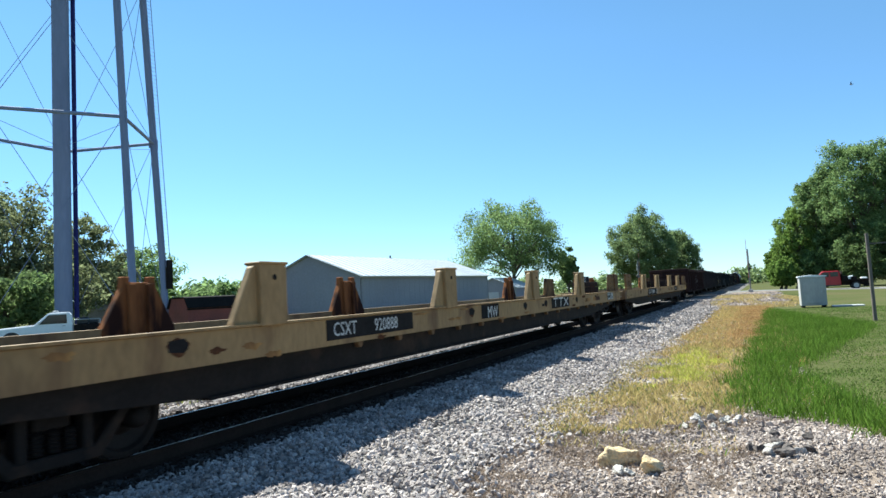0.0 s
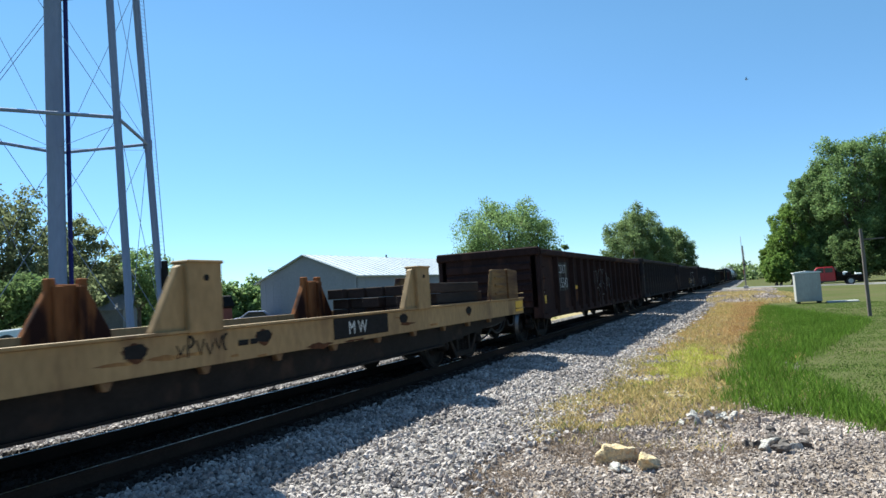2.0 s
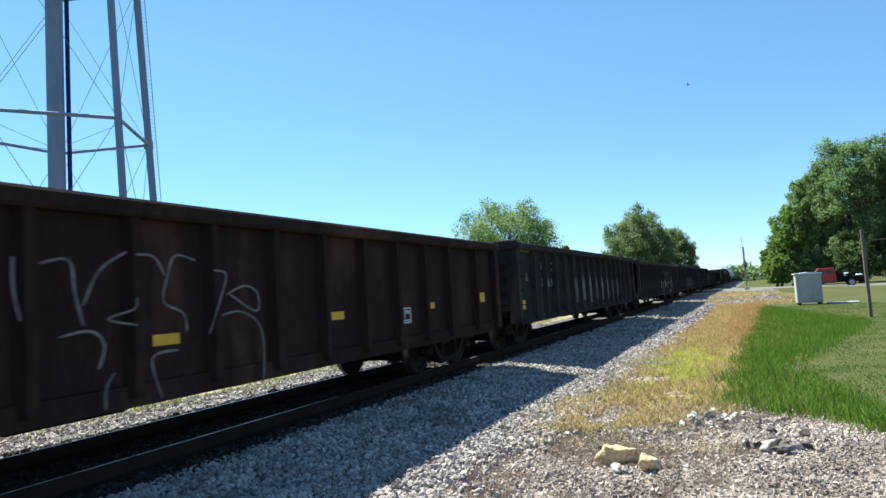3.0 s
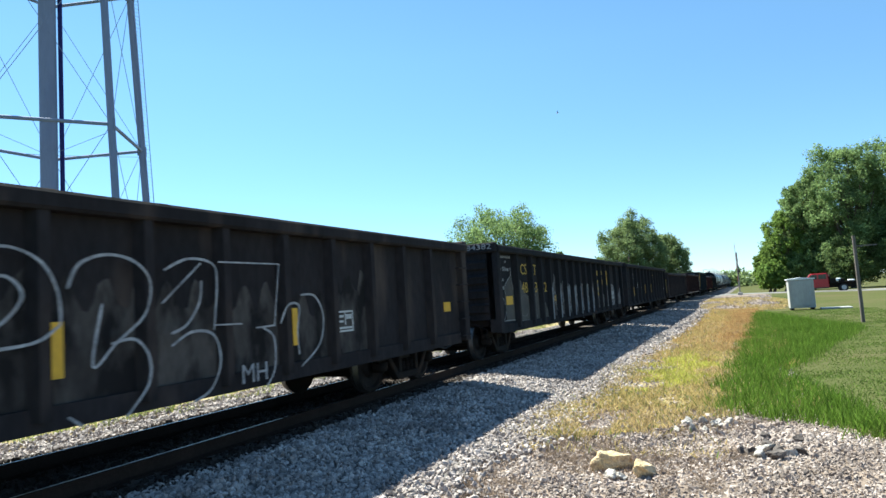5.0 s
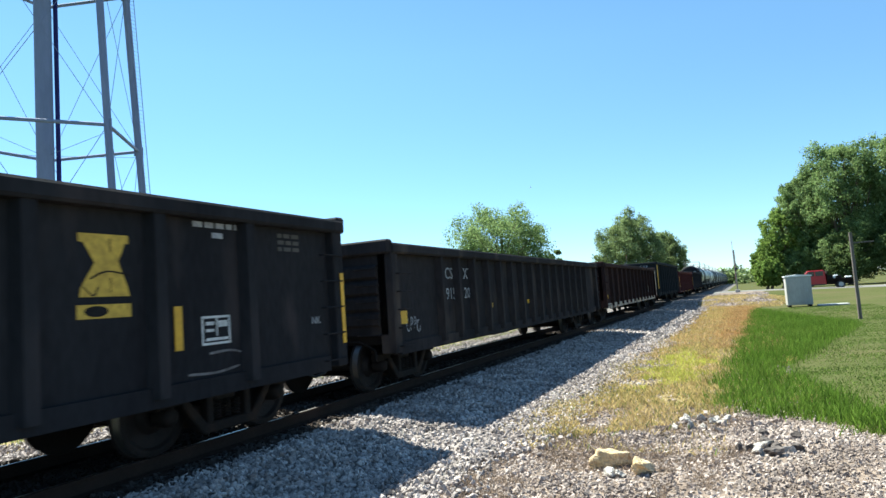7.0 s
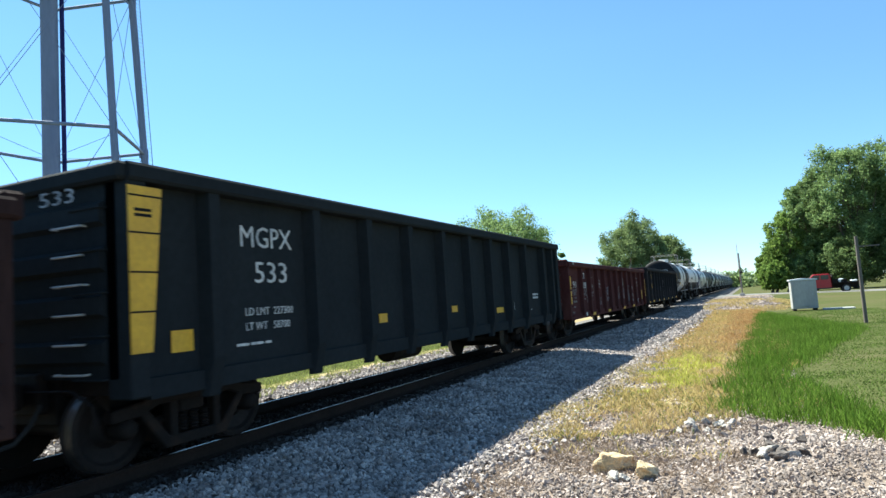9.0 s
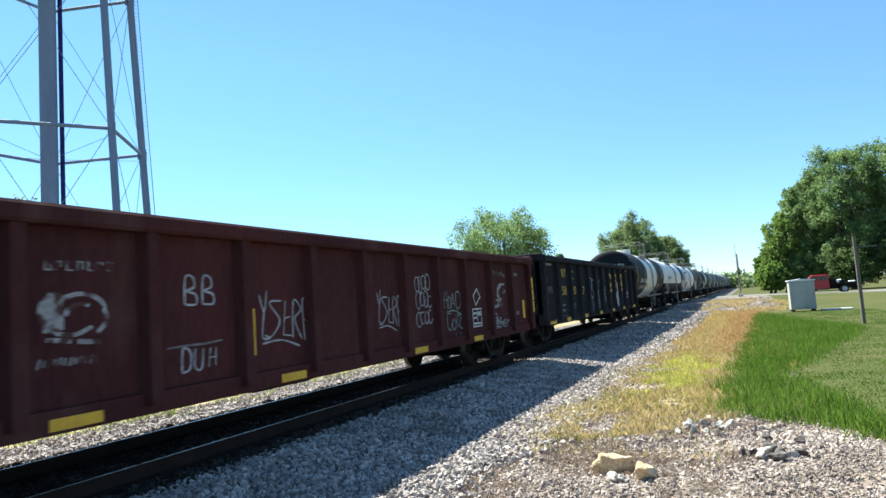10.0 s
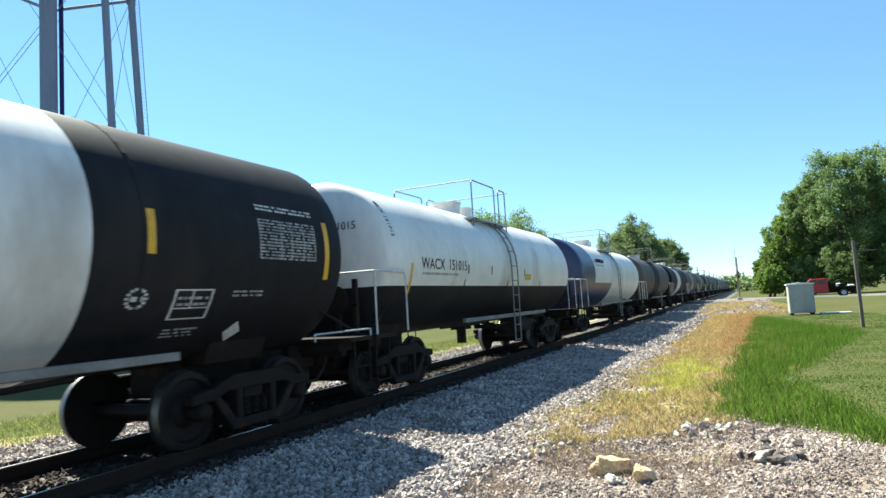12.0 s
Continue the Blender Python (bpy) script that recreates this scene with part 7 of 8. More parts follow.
def water_tower():
    t = thing("water_tower", label="tall blue-grey steel water tower on five braced legs", category="water tower")
    c = Vector((-46.18, 30.83, -0.5))
    rad, node_z, top = 6.81, 15.3, 33.0
    ang = [radians(72.0 * k) for k in range(5)]
    slope = 0.051

    def leg_at(k, z):
        r = rad + (node_z - z) * slope
        return Vector((c.x + r * math.cos(ang[k]), c.y + r * math.sin(ang[k]), z))
    part("riser_pipe", Geo().tube(c, (c.x, c.y, top), 0.59, n=36).mesh("riser_pipe", TOWER, smooth=True), t, "broad vertical riser pipe")
    levels = (node_z, node_z + 13.0)
    for k in range(5):
        part("leg", Geo().tube(leg_at(k, -0.5), leg_at(k, top), 0.255, n=20).mesh("leg", TOWER, smooth=True), t)
        part("footing", Geo().box(-0.7, 0.7, -0.7, 0.7, -0.3, 0.35).mesh("footing", CABINET, bevel=0.04), t, at=Matrix.Translation(leg_at(k, -0.4)))
        for z in levels:
            p, q = leg_at(k, z), leg_at((k + 1) % 5, z)
            part("strut", Geo().tube(p, q, 0.13, n=10).mesh("strut", TOWER), t)
            part("gusset", Geo().box(-0.36, 0.36, -0.05, 0.05, -0.4, 0.4).mesh("gusset", TOWER), t, at=Matrix.Translation(p) @ pose(0, 0, 0, 0, 0, math.degrees(ang[k])))
        spans = ((0.4, node_z), (node_z, node_z + 13.0), (node_z + 13.0, top))
        for lo, hi in spans:
            g = Geo()
            g.tube(leg_at(k, lo), leg_at((k + 1) % 5, hi), 0.022, n=5)
            g.tube(leg_at((k + 1) % 5, lo), leg_at(k, hi), 0.022, n=5)
            part("tie_rod", g.mesh("tie_rod", TOWER), t)
        part("spoke_rod", Geo().tube(leg_at(k, node_z - 0.5), (c.x, c.y, node_z - 1.2), 0.018, n=5).mesh("spoke_rod", TOWER), t)
    # tank and walkway far above
    part("tank_bowl", Geo().tube((c.x, c.y, top), (c.x, c.y, top + 7), 6.0, n=40).tube((c.x, c.y, top + 7), (c.x, c.y, top + 9.5), 6.0, 1.0, n=40)
         .mesh("tank_bowl", TOWER, smooth=True), t)
    # caged ladder on the riser
    d = Vector((0.42, 0.91, 0)).normalized()
    side = Vector((-d.y, d.x, 0))
    g = Geo()
    base = Vector((c.x, c.y, 0)) + d * 0.86
    for s in (-0.3, 0.3):
        g.tube(base + side * s + Vector((0, 0, 0)), base + side * s + Vector((0, 0, top)), 0.11, n=6)
    for k in range(108):
        z = 0.3 * k + 0.5
        g.tube(base - side * 0.3 + Vector((0, 0, z)), base + side * 0.3 + Vector((0, 0, z)), 0.02, n=5)
    part("ladder", g.mesh("ladder", LADDER_BLUE), t, "dark blue ladder with closed back")
    g = Geo()
    for s in (-0.22, 0.22):
        g.tube(leg_at(1, 5.0) + Vector((0.38, s + 0.25, 0)), leg_at(1, top) + Vector((0.38, s + 0.25, 0)), 0.03, n=5)
    for k in range(83):
        p = leg_at(1, 5.2 + 0.33 * k) + Vector((0.38, 0.25, 0))
        g.tube(p - Vector((0, 0.22, 0)), p + Vector((0, 0.22, 0)), 0.015, n=4)
    part("ladder_guard", Geo().box(0.28, 0.56, 0.0, 0.5, 3.2, 5.6).mesh("ladder_guard", DARKSTEEL, bevel=0.02), t, "dark ladder guard", at=Matrix.Translation((leg_at(1, 4.2).x, leg_at(1, 4.2).y, 0)))
    part("leg_ladder", g.mesh("leg_ladder", TOWER), t, "narrow ladder along a leg")
    return t


water_tower()

# ---- buildings ----


def barn():
    b = thing("metal_barn", pose(-30.84, 47.2, 0, 0, 0, -4.2), label="long grey metal barn with a pale gabled roof", category="barn")
    w, ln, ze, zp, z0 = 11.4, 25.0, 3.6, 5.72, -0.6
    g = Geo()
    g.box(-0.18, 0, 0, ln, z0, ze)
    part("wall", g.mesh("wall", BARN_WALL), b)
    part("wall", Geo().box(-w, -w + 0.18, 0, ln, z0, ze).mesh("wall", BARN_WALL), b)
    for y in (0, ln - 0.18):
        part("gable_wall", Geo().prism([(-w, z0), (0, z0), (0, ze), (-w / 2, zp - 0.05), (-w, ze)], 1, y - 0.003, y + 0.183).mesh("gable_wall", BARN_WALL), b)
    for s in (0, 1):
        x0, x1 = (0.45, -w / 2) if s == 0 else (-w - 0.45, -w / 2)
        zo = ze - 0.45 * (zp - ze) / (w / 2)
        ol = [(x0, zo), (x1, zp), (x1, zp + 0.08), (x0, zo + 0.08)]
        part("roof", Geo().prism(ol, 1, -0.4, ln + 0.4).mesh("roof", BARN_ROOF), b, "pale ribbed metal roof")
        g = Geo()
        for k in range(28):
            y = -0.2 + (ln + 0.4) * k / 27
            g.prism([(x0, zo + 0.08), (x1, zp + 0.08), (x1, zp + 0.12), (x0, zo + 0.12)], 1, y, y + 0.05)
        part("roof_rib", g.mesh("roof_rib", BARN_ROOF), b)
    rib = Geo().box(0, 0.012, 0, 0.05, z0, ze).mesh("siding_rib", BARN_WALL)
    for k in range(27):
        part("siding_rib", rib, b, at=pose(0, 0.4 + 0.92 * k, 0))
    rib2 = Geo().box(0, 0.05, -0.012, 0, z0, ze).mesh("siding_rib", BARN_WALL)
    for k in range(12):
        part("siding_rib", rib2, b, at=pose(-0.5 - 0.93 * k, -0.004, 0))
    part("eave_trim", Geo().box(0.0, 0.06, 0, ln, ze - 0.22, ze - 0.05).mesh("eave_trim", BARN_ROOF), b)
    part("roof_vent", Geo().tube((-w / 2, 13.0, zp), (-w / 2, 13.0, zp + 0.36), 0.09, n=10).mesh("roof_vent", SIGNAL_BLACK), b)
    return b


barn()


def shed(name, m, w, ln, ze, zp, wall, roof, label):
    """A small gabled building; its gable faces -y."""
    b = thing(name, m, label=label, category="shed")
    for x in (-w / 2, w / 2 - 0.12):
        part("wall", Geo().box(x, x + 0.12, 0, ln, -0.6, ze).mesh("wall", wall), b)
    for y in (0, ln - 0.12):
        part("gable_wall", Geo().prism([(-w / 2, -0.6), (w / 2, -0.6), (w / 2, ze), (0, zp), (-w / 2, ze)], 1, y - 0.003, y + 0.123).mesh("gable_wall", wall), b)
    for s in (-1, 1):
        ol = [(s * (w / 2 + 0.25), ze - 0.12), (0, zp + 0.02), (0, zp + 0.12), (s * (w / 2 + 0.25), ze - 0.02)]
        part("roof", Geo().prism(ol, 1, -0.25, ln + 0.25).mesh("roof", roof), b)
    part("door", Geo().box(-0.8, 0.8, -0.05, 0.0, -0.55, 1.5).mesh("door", roof), b)
    return b




def low_shed():
    """A low red shed under a broad dark roof with steep sides and a nearly flat top."""
    b = thing("red_shed", pose(-40.5, 37.2, 0, 0, 0, 75.6), label="low dark-red shed under a black mansard roof", category="shed")
    L, D, ze, zt = 4.25, 3.1, 1.58, 2.46
    part("wall", Geo().box(0, L, 0, 0.12, -0.6, ze).mesh("wall", SHED_RED), b)
    part("wall", Geo().box(0, L, D - 0.12, D, -0.6, ze).mesh("wall", SHED_RED), b)
    for x in (0.0, L - 0.12):
        part("end_wall", Geo().prism([(0.12, -0.6), (D - 0.12, -0.6), (D - 0.12, ze), (D - 0.5, zt - 0.12), (0.5, zt - 0.12), (0.12, ze)], 0, x, x + 0.12).mesh("end_wall", SHED_RED), b)
    part("roof", Geo().prism([(-0.18, ze - 0.06), (0.32, zt - 0.06), (0.55, zt), (D - 0.55, zt), (D - 0.32, zt - 0.06), (D + 0.18, ze - 0.06), (D + 0.1, ze - 0.06), (D - 0.45, zt - 0.12), (0.45, zt - 0.12), (-0.1, ze - 0.06)], 0, -0.12, L + 0.2)
         .mesh("roof", SHED_ROOF, bevel=0.03), b, "black mansard roof")
    part("eave_trim", Geo().box(-0.1, L + 0.15, -0.03, 0.0, ze - 0.2, ze - 0.08).mesh("eave_trim", SHED_ROOF), b)
    return b


low_shed()
shed("grey_house", pose(-69.6, 49.6, 0, 0, 0, -60), 4.0, 5.0, 2.0, 3.6, HOUSE_ROOF, HOUSE_ROOF, "small grey house with a grey shingled roof")
shed("small_outbuilding", pose(-33.0, 84.0, 0, 0, 0, -5), 7.0, 6.0, 2.0, 3.4, BARN_WALL, BARN_ROOF, "small grey outbuilding with a pale roof")

# ---- trees ----


def leaf_cloud(name, lobes, count, size, material, seed, tufts=13):
    """Leaf clumps spread through lobes (centre, radii): each a small bent pair of triangles."""
    rng = np.random.default_rng(seed)
    vol = np.array([r[0] * r[1] + r[1] * r[2] + r[0] * r[2] for _, r in lobes])
    pick = rng.choice(len(lobes), count, p=vol / vol.sum())
    cen = np.array([c for c, _ in lobes])[pick]
    rad = np.array([r for _, r in lobes])[pick]
    # each lobe is a bunch of leafy sprays
    sprays = rng.normal(size=(len(lobes), tufts, 3))
    sprays /= np.linalg.norm(sprays, axis=2)[:, :, None]
    sprays *= (0.35 + 0.47 * rng.random((len(lobes), tufts, 1)))
    s0 = sprays[pick, rng.integers(0, tufts, count)]
    d = rng.normal(size=(count, 3))
    d /= np.linalg.norm(d, axis=1)[:, None]
    p = cen + rad * (s0 + d * (0.44 * rng.random((count, 1)) ** 0.6))
    d = d + s0
    nrm = d + 0.8 * rng.normal(size=(count, 3))
    nrm /= np.linalg.norm(nrm, axis=1)[:, None]
    ref = rng.normal(size=(count, 3))
    a = np.cross(nrm, ref)
    a /= np.linalg.norm(a, axis=1)[:, None]
    b = np.cross(nrm, a)
    s = size * (0.6 + 0.8 * rng.random(count))[:, None]
    v = np.empty((count, 4, 3))
    v[:, 0], v[:, 1] = p - a * s, p - b * s * 0.55
    v[:, 2], v[:, 3] = p + a * s, p + b * s * 0.55 + nrm * s * 0.15
    me = bpy.data.meshes.new(name)
    me.from_pydata(v.reshape(-1, 3).tolist(), [], (np.arange(count * 4).reshape(-1, 4)).tolist())
    me.materials.append(material)
    return me


def tree(name, x, y, height, wide, material, seed, count=9000, size=0.32, trunk=0.22, low=0.25, label="", lobes_n=16, shape=1.0, group="", dome=False):
    r = random.Random(seed)
    width = wide * 1.16
    z0 = ground_z(x, y) - 0.1 if abs(x) < 2000 else -0.5
    t = thing(name, pose(x, y, 0), label=label, category="tree", group=group)
    base, top = low * height, height * 1.04
    lobes = []
    for k in range(lobes_n):
        f = (k + 0.5) / lobes_n
        zc = base + (top - base) * (0.14 + 0.74 * f)
        spread = math.sqrt(max(1 - ((f - 0.42) / 0.62) ** 2, 0.05)) ** shape
        a = k * 2.39996 + r.uniform(-0.4, 0.4)
        rr = width / 2 * spread * r.uniform(0.35, 0.85)
        lr = width * r.uniform(0.11, 0.19) * (0.65 + 0.35 * spread)
        lobes.append(((rr * math.cos(a), rr * math.sin(a), zc), (lr, lr, lr * r.uniform(0.7, 0.95))))
    if dome:
        hw, hh, zm = wide * 0.5, (top - base) * 0.5, base + (top - base) * 0.47
        lobes = []
        for k in range(lobes_n):
            f = 1 - 1.92 * (k + 0.5) / lobes_n
            ring, a = math.sqrt(1 - f * f), k * 2.39996 + r.uniform(-0.25, 0.25)
            out, lr = r.uniform(0.66, 0.84), hw * r.uniform(0.22, 0.34)
            lobes.append(((hw * out * ring * math.cos(a), hw * out * ring * math.sin(a), zm + hh * out * f), (lr, lr, lr * r.uniform(0.8, 1.15))))
    lobes.append(((0, 0, base + (top - base) * 0.5), (width * 0.34, width * 0.34, (top - base) * 0.40)))
    g = Geo()
    pts = [Vector((0, 0, z0)), Vector((r.uniform(-.2, .2), r.uniform(-.2, .2), base)), Vector((r.uniform(-.6, .6), r.uniform(-.6, .6), base + (top - base) * 0.6))]
    tr = trunk * height / 12 + 0.08
    g.tube(pts[0], pts[0] + Vector((0, 0, 0.5)), tr * 1.5, tr * 1.1, n=10).tube(pts[0] + Vector((0, 0, 0.4)), pts[1], tr * 1.1, tr * 0.85, n=10)
    g.tube(pts[1], pts[2], tr * 0.85, tr * 0.3, n=8)
    part("trunk", g.mesh("trunk", BARK, smooth=True), t)
    for c_, _ in lobes[:-1]:
        p0 = pts[1].lerp(pts[2], r.uniform(0.0, 0.6))
        mid = p0.lerp(Vector(c_), 0.5) + Vector((0, 0, 0.3))
        part("limb", Geo().tube(p0, mid, tr * 0.38, tr * 0.22, n=6).tube(mid, c_, tr * 0.22, tr * 0.08, n=5).mesh("limb", BARK, smooth=True), t)
    part("crown", leaf_cloud("crown", lobes, count, size, material, seed), t)
    return t


def at(az, dist):
    return -dist * math.sin(radians(az)), dist * math.cos(radians(az))


def tree_at(az, dist, height, width, material, seed, **k):
    x, y = at(az, dist)
    return tree(k.pop("name", "tree"), x, y, height, width, material, seed, **k)


tree_at(19.6, 100, 15.0, 16.4, LEAF_OAK, 11, count=36000, size=0.15, lobes_n=44, low=0.2, label="broad spreading green tree beyond the barn")
tree_at(14.9, 104, 8.6, 4.2, LEAF_DARK, 12, count=3500, size=0.28, lobes_n=9, low=0.1, label="slender dark conifer beside the broad tree", shape=1.6)
tree_at(8.6, 130, 15.9, 14.2, LEAF_MIX, 13, count=60000, size=0.155, lobes_n=50, low=-0.02, dome=True, label="tall rounded tree beside the railway")
tree_at(5.7, 138, 12.2, 9.8, LEAF_MIX, 14, count=30000, size=0.155, lobes_n=38, low=-0.02, dome=True, label="smaller rounded tree beside the railway")
# the two low LEAF_DARK trees put the shade under the crowns into leaf colour
for k, (az_, d_, h_, w_, m_) in enumerate(((-1.7, 112, 6.6, 4.6, LEAF_BRIGHT), (-2.9, 110, 12.3, 7.0, LEAF_BRIGHT), (-4.6, 112, 18.2, 9.2, LEAF_OAK), (-7.4, 110, 22.2, 13.0, LEAF_OAK),
                                           (-11.0, 112, 23.0, 14.5, LEAF_OAK), (-15.0, 110, 20.0, 14.0, LEAF_OAK), (-2.0, 106, 4.2, 4.2, LEAF_BRIGHT), (-4.2, 109, 6.0, 6.5, LEAF_OAK),
                                           (-7.5, 107, 8.0, 9.5, LEAF_DARK), (-11.5, 106, 8.5, 10.0, LEAF_DARK))):
    tree_at(az_, d_, h_, w_, m_, 30 + k, count=64000 if h_ > 15 else 18000, size=0.15, low=-0.04, lobes_n=54, dome=True, label="dense leafy tree along the road", group="trees along the road")
for k, (az_, d_, h_, w_, m_) in enumerate(((59.5, 74, 14.6, 11.5, LEAF_OLIVE), (55.3, 80, 12.6, 8.0, LEAF_OLIVE), (50.8, 92, 10.0, 9.5, LEAF_OAK), (57.0, 70, 7.0, 9.0, LEAF_OLIVE), (53.0, 86, 8.0, 7.0, LEAF_OLIVE),
                                           (62.5, 70, 12.5, 11.0, LEAF_OLIVE), (60.0, 60, 5.0, 8.0, LEAF_DARK))):
    tree_at(az_, d_, h_, w_, m_, 50 + k, count=8500, size=0.19, low=0.12, lobes_n=30, label="olive-green tree behind the water tower", group="trees behind the tower")
# distant woods
r = random.Random(3)
lobes = []
for k in range(150):
    az_ = r.uniform(-30, 70)
    d_ = r.uniform(230, 330)
    x, y = at(az_, d_)
    hh = r.uniform(5.0, 8.5)
    lobes.append(((x, y, hh * 0.45 - 0.5), (r.uniform(5, 9), r.uniform(5, 9), hh * 0.62)))
solid("distant_woods", leaf_cloud("distant_woods", lobes, 40000, 0.8, LEAF_MIX, 77), label="low line of distant woods", category="woods", kind="stuff")
lobes = []
for k in range(44):
    x, y = at(r.uniform(38, 54), r.uniform(110, 130))
    hh = r.uniform(5.6, 8.0)
    lobes.append(((x, y, hh * 0.4 - 0.5), (r.uniform(2, 4), r.uniform(2, 4), hh * 0.6)))
solid("hedgerow", leaf_cloud("hedgerow", lobes, 30000, 0.4, LEAF_OAK, 78), label="hedgerow of mixed bushes behind the barn", category="hedge", kind="stuff")

# ---- cabinet, poles, signals ----
cab = thing("signal_cabinet", pose(2.95, 44.8, -0.48, 0, 0, 3), label="grey aluminium signal cabinet with a white roof", category="cabinet")
part("body", Geo().box(-0.68, 0.68, -0.5, 0.5, 0.12, 1.82).mesh("body", CABINET, bevel=0.02), cab)
part("roof", Geo().prism([(-0.74, 1.82), (0.74, 1.82), (0.74, 1.88), (0.0, 1.95), (-0.74, 1.88)], 1, -0.56, 0.56).mesh("roof", CABINET_TOP), cab, "white sheet-metal roof")
part("door", Geo().box(-0.55, 0.55, -0.53, -0.5, 0.25, 1.72).mesh("door", CABINET, bevel=0.008), cab)
part("door_handle", Geo().box(0.4, 0.46, -0.57, -0.53, 0.9, 1.1).mesh("door_handle", GALV), cab)
for x in (-0.55, 0.55):
    part("foot", Geo().box(x - 0.08, x + 0.08, -0.4, 0.4, -0.05, 0.12).mesh("foot", DARKSTEEL), cab)
solid("conduit_slab", Geo().box(3.9, 5.5, 44.2, 45.2, -0.5, -0.40).mesh("conduit_slab", CABINET, bevel=0.02), label="low concrete slab beside the signal cabinet", category="slab")

pole = thing("short_pole", pose(4.06, 30.3, -0.5), label="short weathered wooden pole in the grass", category="pole")
part("post", Geo().tube((0, 0, -0.2), (-0.01, 0, 3.5), 0.075, 0.06, n=12).mesh("post", POLE_WOOD, smooth=True), pole)
part("cross_arm", Geo().box(-0.05, 0.75, -0.03, 0.03, 3.05, 3.1).mesh("cross_arm", POLE_WOOD), pole)


def crossing_signal(x, y, arm_up, facing, label):
    s = thing("crossing_signal", pose(x, y, -0.1, 0, 0, facing), label=label, category="crossing signal", group="signals at the road crossing")
    part("mast", Geo().tube((0, 0, 0), (0, 0, 4.9), 0.075, n=12).mesh("mast", WALKWAY, smooth=True), s)
    part("base", Geo().box(-0.25, 0.25, -0.25, 0.25, 0, 0.35).mesh("base", CABINET, bevel=0.02), s)
    for o in (-0.45, 0.45):
        part("lamp_head", Geo().tube((o, -0.1, 2.7), (o, 0.05, 2.7), 0.27, n=20).tube((o, -0.25, 2.7), (o, -0.05, 2.7), 0.12, n=14).mesh("lamp_head", SIGNAL_BLACK), s)
    part("lamp_arm", Geo().tube((-0.45, 0, 2.7), (0.45, 0, 2.7), 0.04, n=8).mesh("lamp_arm", SIGNAL_BLACK), s)
    for a in (-45, 45):
        part("crossbuck_blade", Geo().box(-0.6, 0.6, -0.03, -0.01, -0.11, 0.11).mesh("crossbuck_blade", PAINT_WHITE), s, at=pose(0, -0.08 - 0.01 * (a > 0), 3.9, 0, a, 0))
    if arm_up:
        for k in range(8):
            part("gate_stripe", Geo().box(-0.05, 0.05, -0.02, 0.02, 0, 0.62).mesh("gate_stripe", (TRUCK_RED if k % 2 else WALKWAY)), s, at=pose(-0.4 - 0.035 * k, 0.1, 1.0 + 0.62 * k, 0, -3, 0))
    return s


crossing_signal(-0.7, 81.0, True, 90, "railway crossing signal mast with raised gate")
crossing_signal(-14.6, 92.0, True, -90, "railway crossing signal mast with raised gate")

# ---- vehicles ----


def wheel(parent, x, y, r=0.38):
    w = part("wheel", shared(("tyre", r), lambda: Geo().tube((0, -0.12, 0), (0, 0.12, 0), r, n=20).mesh("wheel", RUBBER, smooth=True)), parent, at=pose(x, y, r))
    part("rim", shared(("rim", r), lambda: Geo().tube((0, -0.125, 0), (0, 0.125, 0), r * 0.6, n=16).mesh("rim", GALV, smooth=True)), w)


v = thing("flatbed_truck", pose(6.35, 85.2, -0.33), label="crimson crew-cab flatbed truck standing on the road", category="truck")
part("body", Geo().prism([(-2.05, 0.5), (2.1, 0.5), (2.1, 1.3), (2.03, 2.02), (1.88, 2.13), (0.5, 2.13), (0.25, 2.05), (-0.3, 1.42), (-1.9, 1.28), (-2.05, 1.0)], 1, -0.98, 0.98).mesh("body", TRUCK_RED, bevel=0.06), v)
for x0, x1 in ((0.1, 0.95), (1.1, 1.85)):
    part("side_window", Geo().prism([(x0, 1.48), (x1, 1.48), (x1, 1.98), (max(x0, 0.4), 1.98)], 1, -0.995, 0.995).mesh("side_window", GLASS), v)
part("windscreen", Geo().prism([(-0.35, 1.46), (-0.31, 1.43), (0.3, 2.05), (0.24, 2.07)], 1, -0.82, 0.82).mesh("windscreen", GLASS), v)
for x in (0.0, 1.02):
    part("door_seam", Geo().box(x, x + 0.02, -0.99, 0.99, 0.62, 1.46).mesh("door_seam", SIGNAL_BLACK), v)
part("sill", Geo().box(-1.0, 2.0, -1.0, 1.0, 0.42, 0.56).mesh("sill", SIGNAL_BLACK, bevel=0.02), v)
part("flatbed", Geo().box(2.2, 4.95, -1.1, 1.1, 0.95, 1.1).mesh("flatbed", DARKSTEEL, bevel=0.02), v, "dark steel flatbed")
part("headboard", Geo().box(2.2, 2.28, -1.05, 1.05, 1.1, 2.0).box(2.28, 2.9, -0.95, 0.95, 1.1, 1.5).mesh("headboard", DARKSTEEL, bevel=0.02), v)
part("chassis", Geo().box(-1.9, 4.7, -0.42, 0.42, 0.45, 0.95).mesh("chassis", DARKSTEEL), v)
part("load", Geo().box(3.0, 3.6, -1.0, 0.5, 1.1, 1.42).mesh("load", DARKSTEEL, bevel=0.03), v, "dark tool chest")
for x0, x1, z in ((2.75, 3.3, 1.5), (3.95, 4.6, 1.28)):
    part("load_sack", Geo().box(x0, x1, -1.0, -0.3, 1.1, z).mesh("load_sack", CABINET_TOP, bevel=0.08), v, "pale bundle on the flatbed")
for x in (-1.2, 3.5):
    for y in (-0.88, 0.88):
        wheel(v, x, y, 0.42)

